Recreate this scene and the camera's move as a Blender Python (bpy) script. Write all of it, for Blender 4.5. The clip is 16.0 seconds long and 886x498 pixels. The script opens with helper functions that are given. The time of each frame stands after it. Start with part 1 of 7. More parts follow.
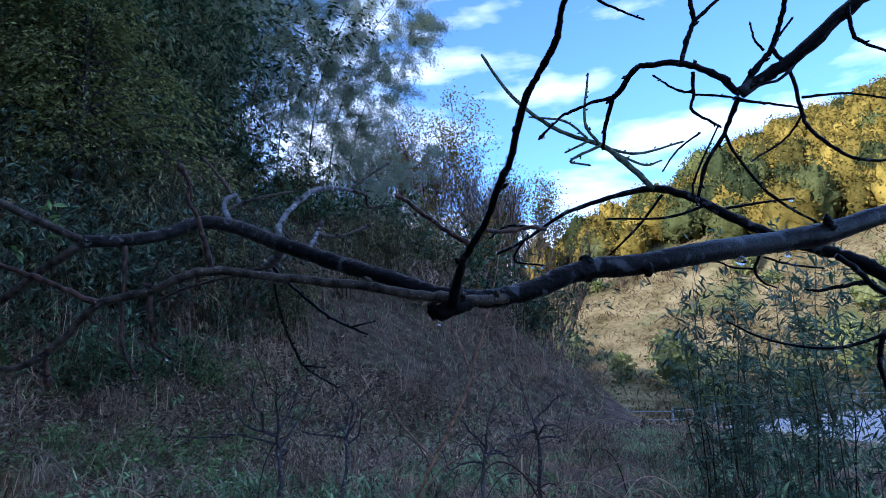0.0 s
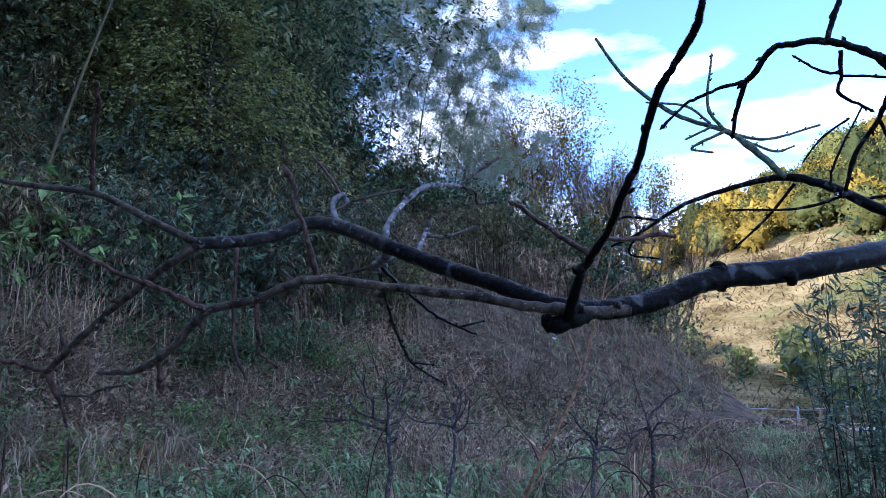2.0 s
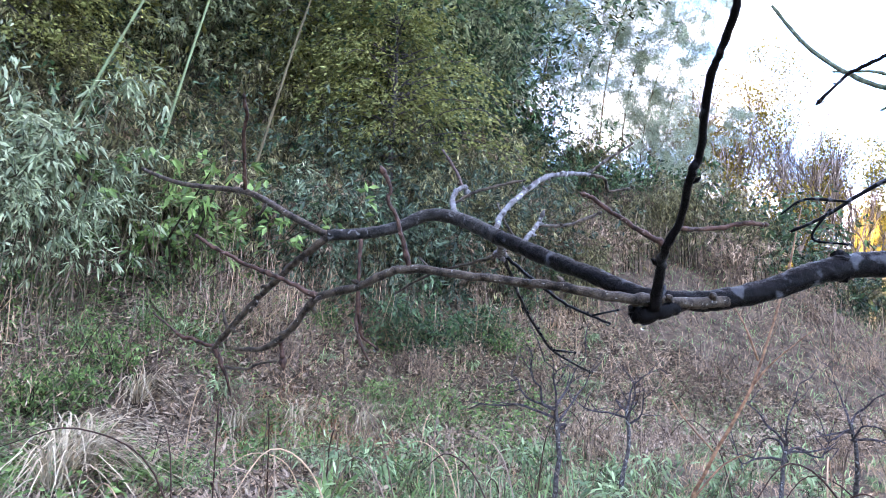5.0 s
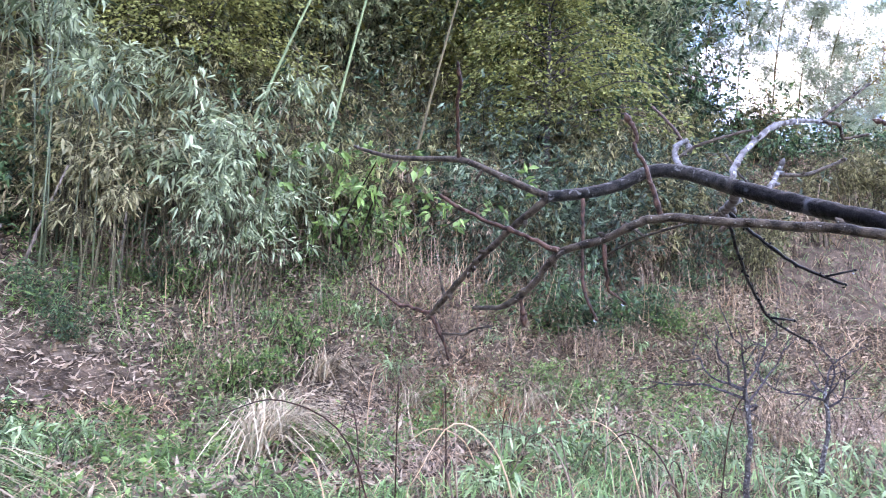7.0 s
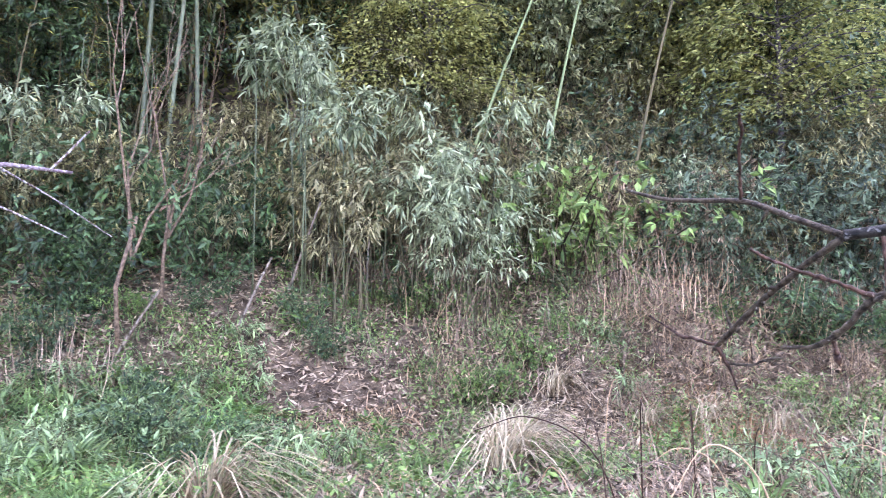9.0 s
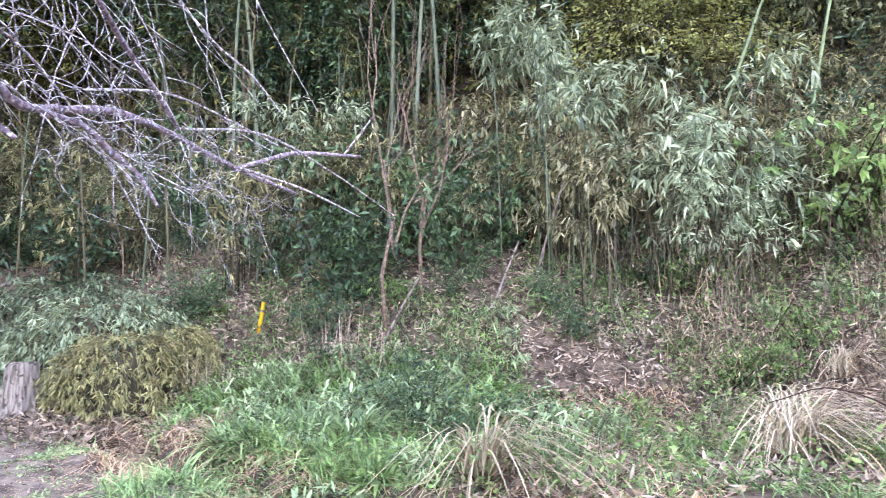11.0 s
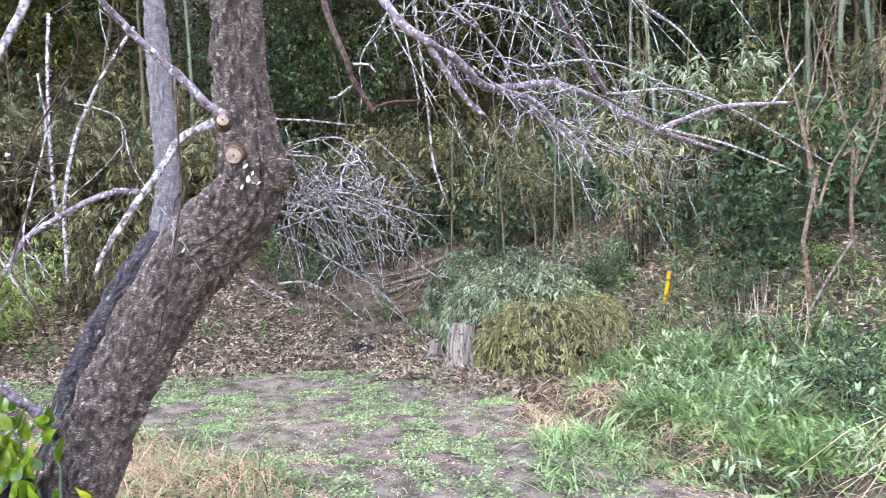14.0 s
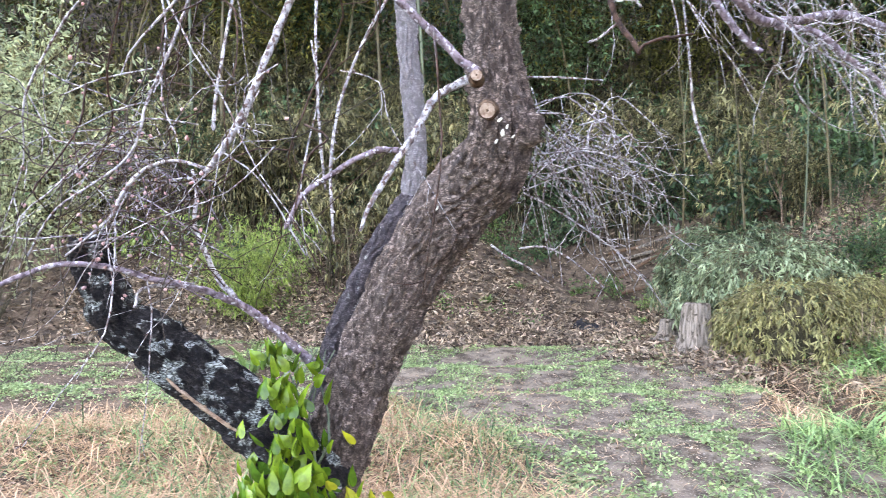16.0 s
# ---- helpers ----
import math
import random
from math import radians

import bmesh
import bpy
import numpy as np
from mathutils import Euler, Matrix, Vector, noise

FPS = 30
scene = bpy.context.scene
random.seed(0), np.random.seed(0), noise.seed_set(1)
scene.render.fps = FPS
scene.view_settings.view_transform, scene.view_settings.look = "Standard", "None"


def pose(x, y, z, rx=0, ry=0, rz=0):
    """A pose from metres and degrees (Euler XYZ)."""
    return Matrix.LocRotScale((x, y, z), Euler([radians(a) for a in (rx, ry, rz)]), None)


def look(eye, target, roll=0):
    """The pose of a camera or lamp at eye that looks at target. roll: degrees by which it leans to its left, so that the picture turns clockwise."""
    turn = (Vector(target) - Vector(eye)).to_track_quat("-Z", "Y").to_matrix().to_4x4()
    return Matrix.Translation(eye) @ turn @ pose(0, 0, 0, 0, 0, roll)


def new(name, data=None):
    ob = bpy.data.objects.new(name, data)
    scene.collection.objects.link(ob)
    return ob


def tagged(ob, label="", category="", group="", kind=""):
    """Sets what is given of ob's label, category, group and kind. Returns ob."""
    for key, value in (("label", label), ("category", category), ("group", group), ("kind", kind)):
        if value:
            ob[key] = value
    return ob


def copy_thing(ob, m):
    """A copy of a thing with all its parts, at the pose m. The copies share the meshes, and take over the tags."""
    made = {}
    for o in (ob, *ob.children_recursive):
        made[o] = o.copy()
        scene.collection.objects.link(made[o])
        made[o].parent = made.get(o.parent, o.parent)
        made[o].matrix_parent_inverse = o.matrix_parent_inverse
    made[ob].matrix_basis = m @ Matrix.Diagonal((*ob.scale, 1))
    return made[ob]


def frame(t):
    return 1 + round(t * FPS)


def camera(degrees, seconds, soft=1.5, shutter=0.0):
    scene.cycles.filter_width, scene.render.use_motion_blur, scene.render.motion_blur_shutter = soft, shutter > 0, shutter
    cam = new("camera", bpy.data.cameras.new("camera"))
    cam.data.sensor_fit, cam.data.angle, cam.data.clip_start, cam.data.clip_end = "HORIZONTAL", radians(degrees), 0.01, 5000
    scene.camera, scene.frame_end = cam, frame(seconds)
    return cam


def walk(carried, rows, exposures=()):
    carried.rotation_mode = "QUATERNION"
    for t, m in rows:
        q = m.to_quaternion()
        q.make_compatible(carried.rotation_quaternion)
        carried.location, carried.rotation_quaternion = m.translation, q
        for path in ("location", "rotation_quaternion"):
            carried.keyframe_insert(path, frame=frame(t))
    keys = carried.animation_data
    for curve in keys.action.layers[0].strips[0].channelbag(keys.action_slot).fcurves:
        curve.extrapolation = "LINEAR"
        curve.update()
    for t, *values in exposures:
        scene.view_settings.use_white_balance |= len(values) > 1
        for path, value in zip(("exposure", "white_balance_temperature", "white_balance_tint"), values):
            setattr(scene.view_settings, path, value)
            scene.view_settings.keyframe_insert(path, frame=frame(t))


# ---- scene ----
cam = camera(64.5, 16.0, soft=0.6, shutter=0.2)
PATH = [
    (0, (-0.019, -0.001, 1.297), (0.043, 1.97, 1.633), -2.2),
    (0.5, (-0.063, -0.002, 1.295), (-0.059, 1.97, 1.627), -1.8),
    (1, (-0.097, -0.007, 1.295), (-0.16, 1.966, 1.621), -1.4),
    (1.5, (-0.098, 0.014, 1.305), (-0.24, 1.984, 1.624), -1.0),
    (2, (-0.024, 0.046, 1.326), (-0.27, 2.007, 1.633), -0.5),
    (2.5, (0.044, 0.066, 1.34), (-0.315, 2.012, 1.634), 0.0),
    (3, (0.073, 0.061, 1.342), (-0.394, 1.985, 1.626), 0.3),
    (3.2, (0.09, 0.058, 1.342), (-0.413, 1.974, 1.621), 0.4),
    (5.3, (0.075, 0.028, 1.324), (-0.715, 1.847, 1.584), 1.3),
    (5.5, (0.063, 0.018, 1.322), (-0.756, 1.824, 1.577), 1.3),
    (6, (0.034, 0.006, 1.309), (-0.878, 1.77, 1.551), 1.2),
    (6.5, (-0.005, 0.006, 1.3), (-1.031, 1.708, 1.524), 1.0),
    (7, (-0.01, 0.005, 1.294), (-1.147, 1.637, 1.505), 0.8),
    (7.5, (-0.016, -0.04, 1.293), (-1.269, 1.505, 1.497), 0.7),
    (8, (-0.007, -0.095, 1.311), (-1.366, 1.357, 1.523), 0.5),
    (8.5, (0.003, -0.141, 1.329), (-1.459, 1.206, 1.555), 0.2),
    (8.7, (0.008, -0.167, 1.337), (-1.501, 1.125, 1.571), 0.1),
    (10.8, (-0.125, -0.309, 1.232), (-1.982, 0.398, 1.458), -1.3),
    (11, (-0.123, -0.32, 1.233), (-2.009, 0.31, 1.451), -1.2),
    (11.5, (-0.138, -0.319, 1.216), (-2.081, 0.112, 1.42), -1.0),
    (12, (-0.143, -0.336, 1.198), (-2.12, -0.094, 1.385), -0.7),
    (12.5, (-0.141, -0.346, 1.196), (-2.133, -0.277, 1.369), -0.4),
    (13, (-0.141, -0.373, 1.198), (-2.131, -0.482, 1.359), -0.1),
    (13.5, (-0.126, -0.403, 1.197), (-2.099, -0.694, 1.355), -0.1),
    (14, (-0.12, -0.425, 1.192), (-2.061, -0.881, 1.344), -0.2),
    (14.5, (-0.125, -0.442, 1.184), (-2.023, -1.058, 1.32), -0.2),
    (15, (-0.13, -0.45, 1.157), (-1.981, -1.197, 1.273), 0.0),
    (15.5, (-0.103, -0.447, 1.152), (-1.897, -1.325, 1.248), 0.7),
    (16, (-0.157, -0.519, 1.146), (-1.868, -1.551, 1.232), 1.2),
]
walk(cam, [(t, look(eye, target, roll)) for t, eye, target, roll in PATH],
     exposures=[(0, 1.25, 4850, 17), (1.5, 1.4, 4950, 17), (2.0, 1.9, 5150, 20), (3.2, 2.95, 5800, 22), (5.3, 3.72, 6450, 24), (8.5, 4.1, 6850, 32), (12.5, 4.2, 7300, 25), (16, 4.1, 7750, 19)])

# ---- light ----
SUN_YAW, SUN_ELEV = radians(128), radians(18.5)
to_sun = Vector((-math.sin(SUN_YAW) * math.cos(SUN_ELEV), math.cos(SUN_YAW) * math.cos(SUN_ELEV), math.sin(SUN_ELEV)))
sun = new("sun", bpy.data.lights.new("sun", "SUN"))
sun.data.energy, sun.data.angle, sun.data.color = 3.3, radians(0.5), (1.0, 0.86, 0.66)
sun.matrix_world = look(to_sun * 200, (0, 0, 0))
world = bpy.data.worlds.new("sky")
scene.world = world
world.use_nodes = True
wt = world.node_tree
wn, wl = wt.nodes, wt.links
wn.clear()
sky = wn.new("ShaderNodeTexSky")
sky.sky_type, sky.sun_disc = "NISHITA", False
sky.sun_elevation, sky.sun_rotation = SUN_ELEV, -SUN_YAW
sky.air_density, sky.dust_density, sky.ozone_density = 0.75, 0.2, 2.6
bg = wn.new("ShaderNodeBackground")
bg.inputs[1].default_value = 0.15
wout = wn.new("ShaderNodeOutputWorld")
way = wn.new("ShaderNodeTexCoord")
stretch = wn.new("ShaderNodeMapping")
stretch.inputs["Scale"].default_value = (2.2, 2.2, 7.0)
puff = wn.new("ShaderNodeTexNoise")
puff.inputs["Scale"].default_value, puff.inputs["Detail"].default_value = 2.0, 7
edge = wn.new("ShaderNodeMapRange")
edge.inputs[1].default_value, edge.inputs[2].default_value = 0.49, 0.7
cloud = wn.new("ShaderNodeMix")
cloud.data_type = "RGBA"
cloud.inputs[7].default_value = (6.0, 5.9, 5.9, 1)
wl.new(way.outputs["Generated"], stretch.inputs[0])
wl.new(stretch.outputs[0], puff.inputs[0])
wl.new(puff.outputs[0], edge.inputs[0])
wl.new(edge.outputs[0], cloud.inputs[0])
wl.new(sky.outputs[0], cloud.inputs[6])
wl.new(cloud.outputs[2], bg.inputs[0])
wl.new(bg.outputs[0], wout.inputs[0])


# ---- materials ----
def material(name, dark, light, rough=0.7, scale=8.0, bump=0.3, leaf=0.0, vary=0.0, spots=None, spot_size=20.0, spot_amount=0.55, gloss=0.1, fine=1.0, crack=0.0, few_=1.9, grain=1.0):
    """A surface of two tones mixed by noise at two scales, with relief; leaf: share of light let through; vary: how far pieces differ; spots: a third tone in patches."""
    m = bpy.data.materials.new(name)
    m.use_nodes = True
    n, l = m.node_tree.nodes, m.node_tree.links
    p, out = n["Principled BSDF"], n["Material Output"]
    p.inputs["Roughness"].default_value = rough
    p.inputs["Specular IOR Level"].default_value = gloss
    where = n.new("ShaderNodeTexCoord")
    big, small = n.new("ShaderNodeTexNoise"), n.new("ShaderNodeTexNoise")
    along = n.new("ShaderNodeMapping")
    along.inputs["Scale"].default_value = (1, 1, grain)
    l.new(where.outputs["Object"], along.inputs[0])
    big.inputs["Scale"].default_value, big.inputs["Detail"].default_value = scale, 4
    small.inputs["Scale"].default_value, small.inputs["Detail"].default_value = scale * 9, 5
    add = n.new("ShaderNodeMath")
    add.operation = "MULTIPLY_ADD"
    add.inputs[1].default_value = 0.5 * fine
    l.new(along.outputs[0], big.inputs[0])
    l.new(along.outputs[0], small.inputs[0])
    l.new(small.outputs[0], add.inputs[0])
    l.new(big.outputs[0], add.inputs[2])
    tone = n.new("ShaderNodeMapRange")
    tone.inputs[1].default_value, tone.inputs[2].default_value = 0.35 + 0.25 * fine, 0.65 + 0.25 * fine
    l.new(add.outputs[0], tone.inputs[0])
    mix = n.new("ShaderNodeMix")
    mix.data_type = "RGBA"
    mix.inputs[6].default_value, mix.inputs[7].default_value = (*dark, 1), (*light, 1)
    colour = mix.outputs[2]
    if vary:
        geo, info = n.new("ShaderNodeNewGeometry"), n.new("ShaderNodeObjectInfo")
        pick = n.new("ShaderNodeMath")
        pick.operation = "MULTIPLY_ADD"
        pick.inputs[1].default_value = 0.65
        l.new(geo.outputs["Random Per Island"], pick.inputs[0])
        part_of = n.new("ShaderNodeMath")
        part_of.operation = "MULTIPLY"
        part_of.inputs[1].default_value = 0.35
        l.new(info.outputs["Random"], part_of.inputs[0])
        l.new(part_of.outputs[0], pick.inputs[2])
        few = n.new("ShaderNodeMath")
        few.operation = "POWER"
        few.inputs[1].default_value = few_
        l.new(pick.outputs[0], few.inputs[0])
        l.new(few.outputs[0], mix.inputs[0])
        hsv = n.new("ShaderNodeHueSaturation")
        val = n.new("ShaderNodeMapRange")
        val.inputs[3].default_value, val.inputs[4].default_value = 1 - vary, 1 + vary
        l.new(tone.outputs[0], val.inputs[0])
        l.new(val.outputs[0], hsv.inputs["Value"])
        l.new(colour, hsv.inputs["Color"])
        colour = hsv.outputs[0]
    else:
        l.new(tone.outputs[0], mix.inputs[0])
    if spots:
        patch = n.new("ShaderNodeTexNoise")
        patch.inputs["Scale"].default_value, patch.inputs["Detail"].default_value = spot_size, 3
        cut = n.new("ShaderNodeMapRange")
        cut.inputs[1].default_value, cut.inputs[2].default_value = spot_amount, spot_amount + 0.06
        over = n.new("ShaderNodeMix")
        over.data_type = "RGBA"
        over.inputs[7].default_value = (*spots, 1)
        l.new(where.outputs["Object"], patch.inputs[0])
        l.new(patch.outputs[0], cut.inputs[0])
        l.new(cut.outputs[0], over.inputs[0])
        l.new(colour, over.inputs[6])
        colour = over.outputs[2]
    l.new(colour, p.inputs["Base Color"])
    if crack:
        stretch_, plates = n.new("ShaderNodeMapping"), n.new("ShaderNodeTexNoise")
        stretch_.inputs["Scale"].default_value = (1, 1, 2.3)
        plates.inputs["Scale"].default_value, plates.inputs["Detail"].default_value = crack, 6
        plates.inputs["Roughness"].default_value, plates.inputs["Distortion"].default_value = 0.62, 0.6
        l.new(where.outputs["Object"], stretch_.inputs[0])
        l.new(stretch_.outputs[0], plates.inputs[0])
        mid, size_ = n.new("ShaderNodeMath"), n.new("ShaderNodeMath")
        mid.operation, size_.operation = "SUBTRACT", "ABSOLUTE"
        mid.inputs[1].default_value = 0.5
        l.new(plates.outputs[0], mid.inputs[0])
        l.new(mid.outputs[0], size_.inputs[0])
        gap = n.new("ShaderNodeMapRange")
        gap.inputs[2].default_value = 0.11
        l.new(size_.outputs[0], gap.inputs[0])
        shade = n.new("ShaderNodeMix")
        shade.data_type = "RGBA"
        shade.inputs[6].default_value = (dark[0] * 0.6 + light[0] * 0.15, dark[1] * 0.6 + light[1] * 0.15, dark[2] * 0.6 + light[2] * 0.15, 1)
        l.new(gap.outputs[0], shade.inputs[0])
        l.new(colour, shade.inputs[7])
        l.new(shade.outputs[2], p.inputs["Base Color"])
        deep = n.new("ShaderNodeMath")
        deep.operation = "ADD"
        l.new(gap.outputs[0], deep.inputs[0])
        l.new(add.outputs[0], deep.inputs[1])
        add = deep
    if bump:
        relief = n.new("ShaderNodeBump")
        relief.inputs["Strength"].default_value, relief.inputs["Distance"].default_value = bump, 0.25 / scale
        l.new(add.outputs[0], relief.inputs["Height"])
        l.new(relief.outputs[0], p.inputs["Normal"])
    if leaf:
        glow, blend = n.new("ShaderNodeBsdfTranslucent"), n.new("ShaderNodeMixShader")
        blend.inputs[0].default_value = leaf
        l.new(colour, glow.inputs[0])
        l.new(p.outputs[0], blend.inputs[1])
        l.new(glow.outputs[0], blend.inputs[2])
        l.new(blend.outputs[0], out.inputs[0])
    return m


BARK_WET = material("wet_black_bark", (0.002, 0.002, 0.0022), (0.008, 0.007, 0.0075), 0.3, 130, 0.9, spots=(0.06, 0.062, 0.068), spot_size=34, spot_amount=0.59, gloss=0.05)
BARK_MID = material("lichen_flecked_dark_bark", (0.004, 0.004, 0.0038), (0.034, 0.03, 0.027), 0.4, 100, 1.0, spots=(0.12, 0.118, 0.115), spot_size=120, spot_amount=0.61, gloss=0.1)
BARK_GREY = material("grey_green_bark", (0.011, 0.008, 0.006), (0.088, 0.068, 0.049), 0.45, 90, 1.0, spots=(0.26, 0.245, 0.22), spot_size=240, spot_amount=0.65, gloss=0.12)
BARK_RED = material("red_brown_bark", (0.014, 0.007, 0.005), (0.092, 0.05, 0.036), 0.45, 90, 0.6, spots=(0.22, 0.165, 0.14), spot_size=260, spot_amount=0.67, gloss=0.12)
BARK_GREEN = material("green_twig_bark", (0.06, 0.075, 0.05), (0.16, 0.19, 0.13), 0.6, 60, 0.4)
LICHEN = material("lichened_twig", (0.07, 0.062, 0.06), (0.22, 0.215, 0.22), 0.8, 70, 0.5, spots=(0.42, 0.44, 0.44), spot_size=130, spot_amount=0.62)
# fine pale spots paint flake highlights; crack tone also stands in for furrow shade
BARK_TRUNK = material("scaly_plum_bark", (0.036, 0.024, 0.02), (0.52, 0.395, 0.335), 0.75, 60, 1.0, spots=(0.68, 0.62, 0.56), spot_size=170, spot_amount=0.69, gloss=0.25, crack=62, grain=0.6)
BARK_PALE = material("pale_grey_bark", (0.17, 0.155, 0.155), (0.42, 0.38, 0.385), 0.85, 50, 0.8, spots=(0.55, 0.55, 0.5), spot_size=60, spot_amount=0.68, crack=80)
BARK_DARK = material("dark_bark", (0.04, 0.035, 0.04), (0.2, 0.17, 0.18), 0.7, 50, 0.9, spots=(0.42, 0.42, 0.4), spot_size=40, spot_amount=0.64, crack=70)
BARK_LICHEN = material("black_lichened_bark", (0.014, 0.013, 0.015), (0.1, 0.09, 0.09), 0.8, 40, 1.0, spots=(0.52, 0.56, 0.53), spot_size=20, spot_amount=0.535, crack=50)
BARK_WHITE = material("white_lichen_twig", (0.13, 0.11, 0.11), (0.6, 0.575, 0.58), 0.85, 60, 0.6, spots=(0.13, 0.088, 0.08), spot_size=95, spot_amount=0.53)
CUT_WOOD = material("cut_wood", (0.17, 0.11, 0.075), (0.42, 0.31, 0.23), 0.85, 40, 0.6)
BARK_LILAC = material("purple_grey_bark", (0.075, 0.05, 0.055), (0.3, 0.24, 0.27), 0.7, 70, 0.6, spots=(0.54, 0.51, 0.55), spot_size=80, spot_amount=0.58, gloss=0.25)
SAWN = material("sawn_wood", (0.2, 0.13, 0.09), (0.4, 0.3, 0.23), 0.85, 90, 0.4)
BARK_STUB = material("brown_stub_bark", (0.05, 0.03, 0.02), (0.2, 0.125, 0.08), 0.8, 60, 0.9)
OLD_WOOD = material("weathered_wood", (0.085, 0.07, 0.055), (0.29, 0.24, 0.2), 0.9, 34, 1.0, spots=(0.06, 0.048, 0.036), spot_size=11, spot_amount=0.58, grain=0.12)
SOIL = material("soil", (0.04, 0.028, 0.019), (0.16, 0.115, 0.08), 0.9, 4.0, 0.8, spots=(0.26, 0.2, 0.155), spot_size=60, spot_amount=0.63, gloss=0.2)
CULM_GREEN = material("bamboo_green", (0.045, 0.058, 0.03), (0.21, 0.235, 0.14), 0.45, 3, 0.1, vary=0.3, gloss=0.3)
CULM_OLD = material("bamboo_yellow", (0.06, 0.05, 0.03), (0.2, 0.165, 0.085), 0.5, 3, 0.1, vary=0.3)
LEAF_BAMBOO = material("bamboo_leaf", (0.038, 0.038, 0.015), (0.56, 0.51, 0.25), 0.5, 4, 0, 0.35, 0.3, few_=1.7, gloss=0.3)
# leaf colour darkened towards black, with the shade of the grove put into it
LEAF_SHADE = material("shaded_forest_leaf", (0.006, 0.008, 0.003), (0.3, 0.29, 0.075), 0.55, 4, 0, 0.35, 0.3, few_=2.3, gloss=0.2)
LEAF_GREEN = material("green_bamboo_leaf", (0.03, 0.04, 0.012), (0.44, 0.44, 0.14), 0.5, 4, 0, 0.4, 0.3, few_=1.5, gloss=0.3)
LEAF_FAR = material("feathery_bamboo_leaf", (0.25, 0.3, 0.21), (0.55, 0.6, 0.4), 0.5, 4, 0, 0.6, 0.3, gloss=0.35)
LEAF_PALE = material("pale_bamboo_grass_leaf", (0.055, 0.085, 0.04), (0.66, 0.74, 0.46), 0.42, 5, 0, 0.3, 0.25, gloss=0.4, few_=1.25)
LEAF_DARK = material("glossy_evergreen_leaf", (0.008, 0.026, 0.011), (0.16, 0.27, 0.11), 0.38, 5, 0, 0.25, 0.3, gloss=0.4, few_=1.9)
LEAF_YELLOW = material("yellow_green_leaf", (0.1, 0.12, 0.035), (0.52, 0.52, 0.18), 0.5, 4, 0, 0.45, 0.25, few_=1.2, gloss=0.35)
LEAF_FRESH = material("fresh_green_leaf", (0.026, 0.07, 0.018), (0.33, 0.48, 0.15), 0.45, 5, 0, 0.35, 0.3, gloss=0.35, few_=1.6)
LEAF_DRY = material("dry_leaf", (0.05, 0.03, 0.02), (0.62, 0.46, 0.31), 0.75, 8, 0, 0.15, 0.35, gloss=0.2, few_=1.6)
LITTER = material("fallen_leaf", (0.03, 0.018, 0.011), (0.78, 0.59, 0.42), 0.6, 8, 0, 0.05, 0.35, few_=1.7, gloss=0.25)
GRASS = material("green_grass", (0.022, 0.058, 0.02), (0.46, 0.68, 0.27), 0.5, 3, 0, 0.3, 0.35, few_=1.2, gloss=0.3)
STRAW = material("straw", (0.2, 0.12, 0.065), (0.82, 0.58, 0.38), 0.8, 4, 0, 0.2, 0.25, few_=1.1, gloss=0.05)
PAMPAS = material("bleached_grass", (0.2, 0.15, 0.09), (0.74, 0.62, 0.43), 0.75, 4, 0, 0.2, 0.25, few_=1.2, gloss=0.12)
HEAP_GREEN = material("wilting_bamboo_leaf", (0.04, 0.065, 0.03), (0.42, 0.5, 0.29), 0.45, 4, 0, 0.3, 0.3, few_=1.4, gloss=0.35)
HEAP_BROWN = material("yellowed_bamboo_leaf", (0.06, 0.06, 0.02), (0.5, 0.46, 0.2), 0.5, 4, 0, 0.3, 0.3, few_=1.1, gloss=0.3)
BRUSH = material("dead_brush", (0.04, 0.026, 0.019), (0.56, 0.41, 0.31), 0.85, 6, 0, 0, 0.35, few_=1.8)
STEM = material("undergrowth_stem", (0.018, 0.015, 0.01), (0.17, 0.15, 0.09), 0.85, 6, 0, 0, 0.35)
VINE_LEAF = material("heart_vine_leaf", (0.04, 0.095, 0.008), (0.27, 0.4, 0.03), 0.26, 9, 0.1, 0.3, 0.3, gloss=0.45, few_=1.3)
VINE_YELLOW = material("yellow_vine_leaf", (0.32, 0.32, 0.02), (0.5, 0.48, 0.05), 0.35, 9, 0.1, 0.35, 0.2, gloss=0.3)
VINE_DARK = material("dark_vine_leaf", (0.025, 0.07, 0.008), (0.13, 0.26, 0.02), 0.25, 9, 0.1, 0.3, 0.3, gloss=0.4, few_=1.2)
FAR_YELLOW = material("autumn_yellow_crown", (0.06, 0.055, 0.014), (0.4, 0.275, 0.045), 0.9, 0.35, 0.3, 0.1, 0.35, few_=0.9, gloss=0.02)
FAR_GREEN = material("far_green_crown", (0.022, 0.032, 0.014), (0.17, 0.17, 0.05), 0.9, 0.35, 0.3, 0.1, 0.35, few_=1.2, gloss=0.02)
LEAF_WEED = material("weed_leaf", (0.03, 0.055, 0.035), (0.24, 0.33, 0.2), 0.45, 5, 0, 0.3, 0.3, few_=1.3, gloss=0.35)
FIELD = material("sunlit_field_grass", (0.12, 0.092, 0.037), (0.32, 0.25, 0.12), 0.9, 0.22, 0.2, 0.1, spots=(0.13, 0.135, 0.05), spot_size=0.12, spot_amount=0.54, gloss=0.02)
LEAF_SASA = material("broad_bamboo_grass_leaf", (0.05, 0.1, 0.04), (0.48, 0.62, 0.31), 0.42, 5, 0, 0.3, 0.3, few_=1.2, gloss=0.35)
LEAF_BLUE = material("blue_green_leaf", (0.013, 0.027, 0.018), (0.23, 0.31, 0.19), 0.45, 5, 0, 0.3, 0.3, few_=1.5, gloss=0.35)
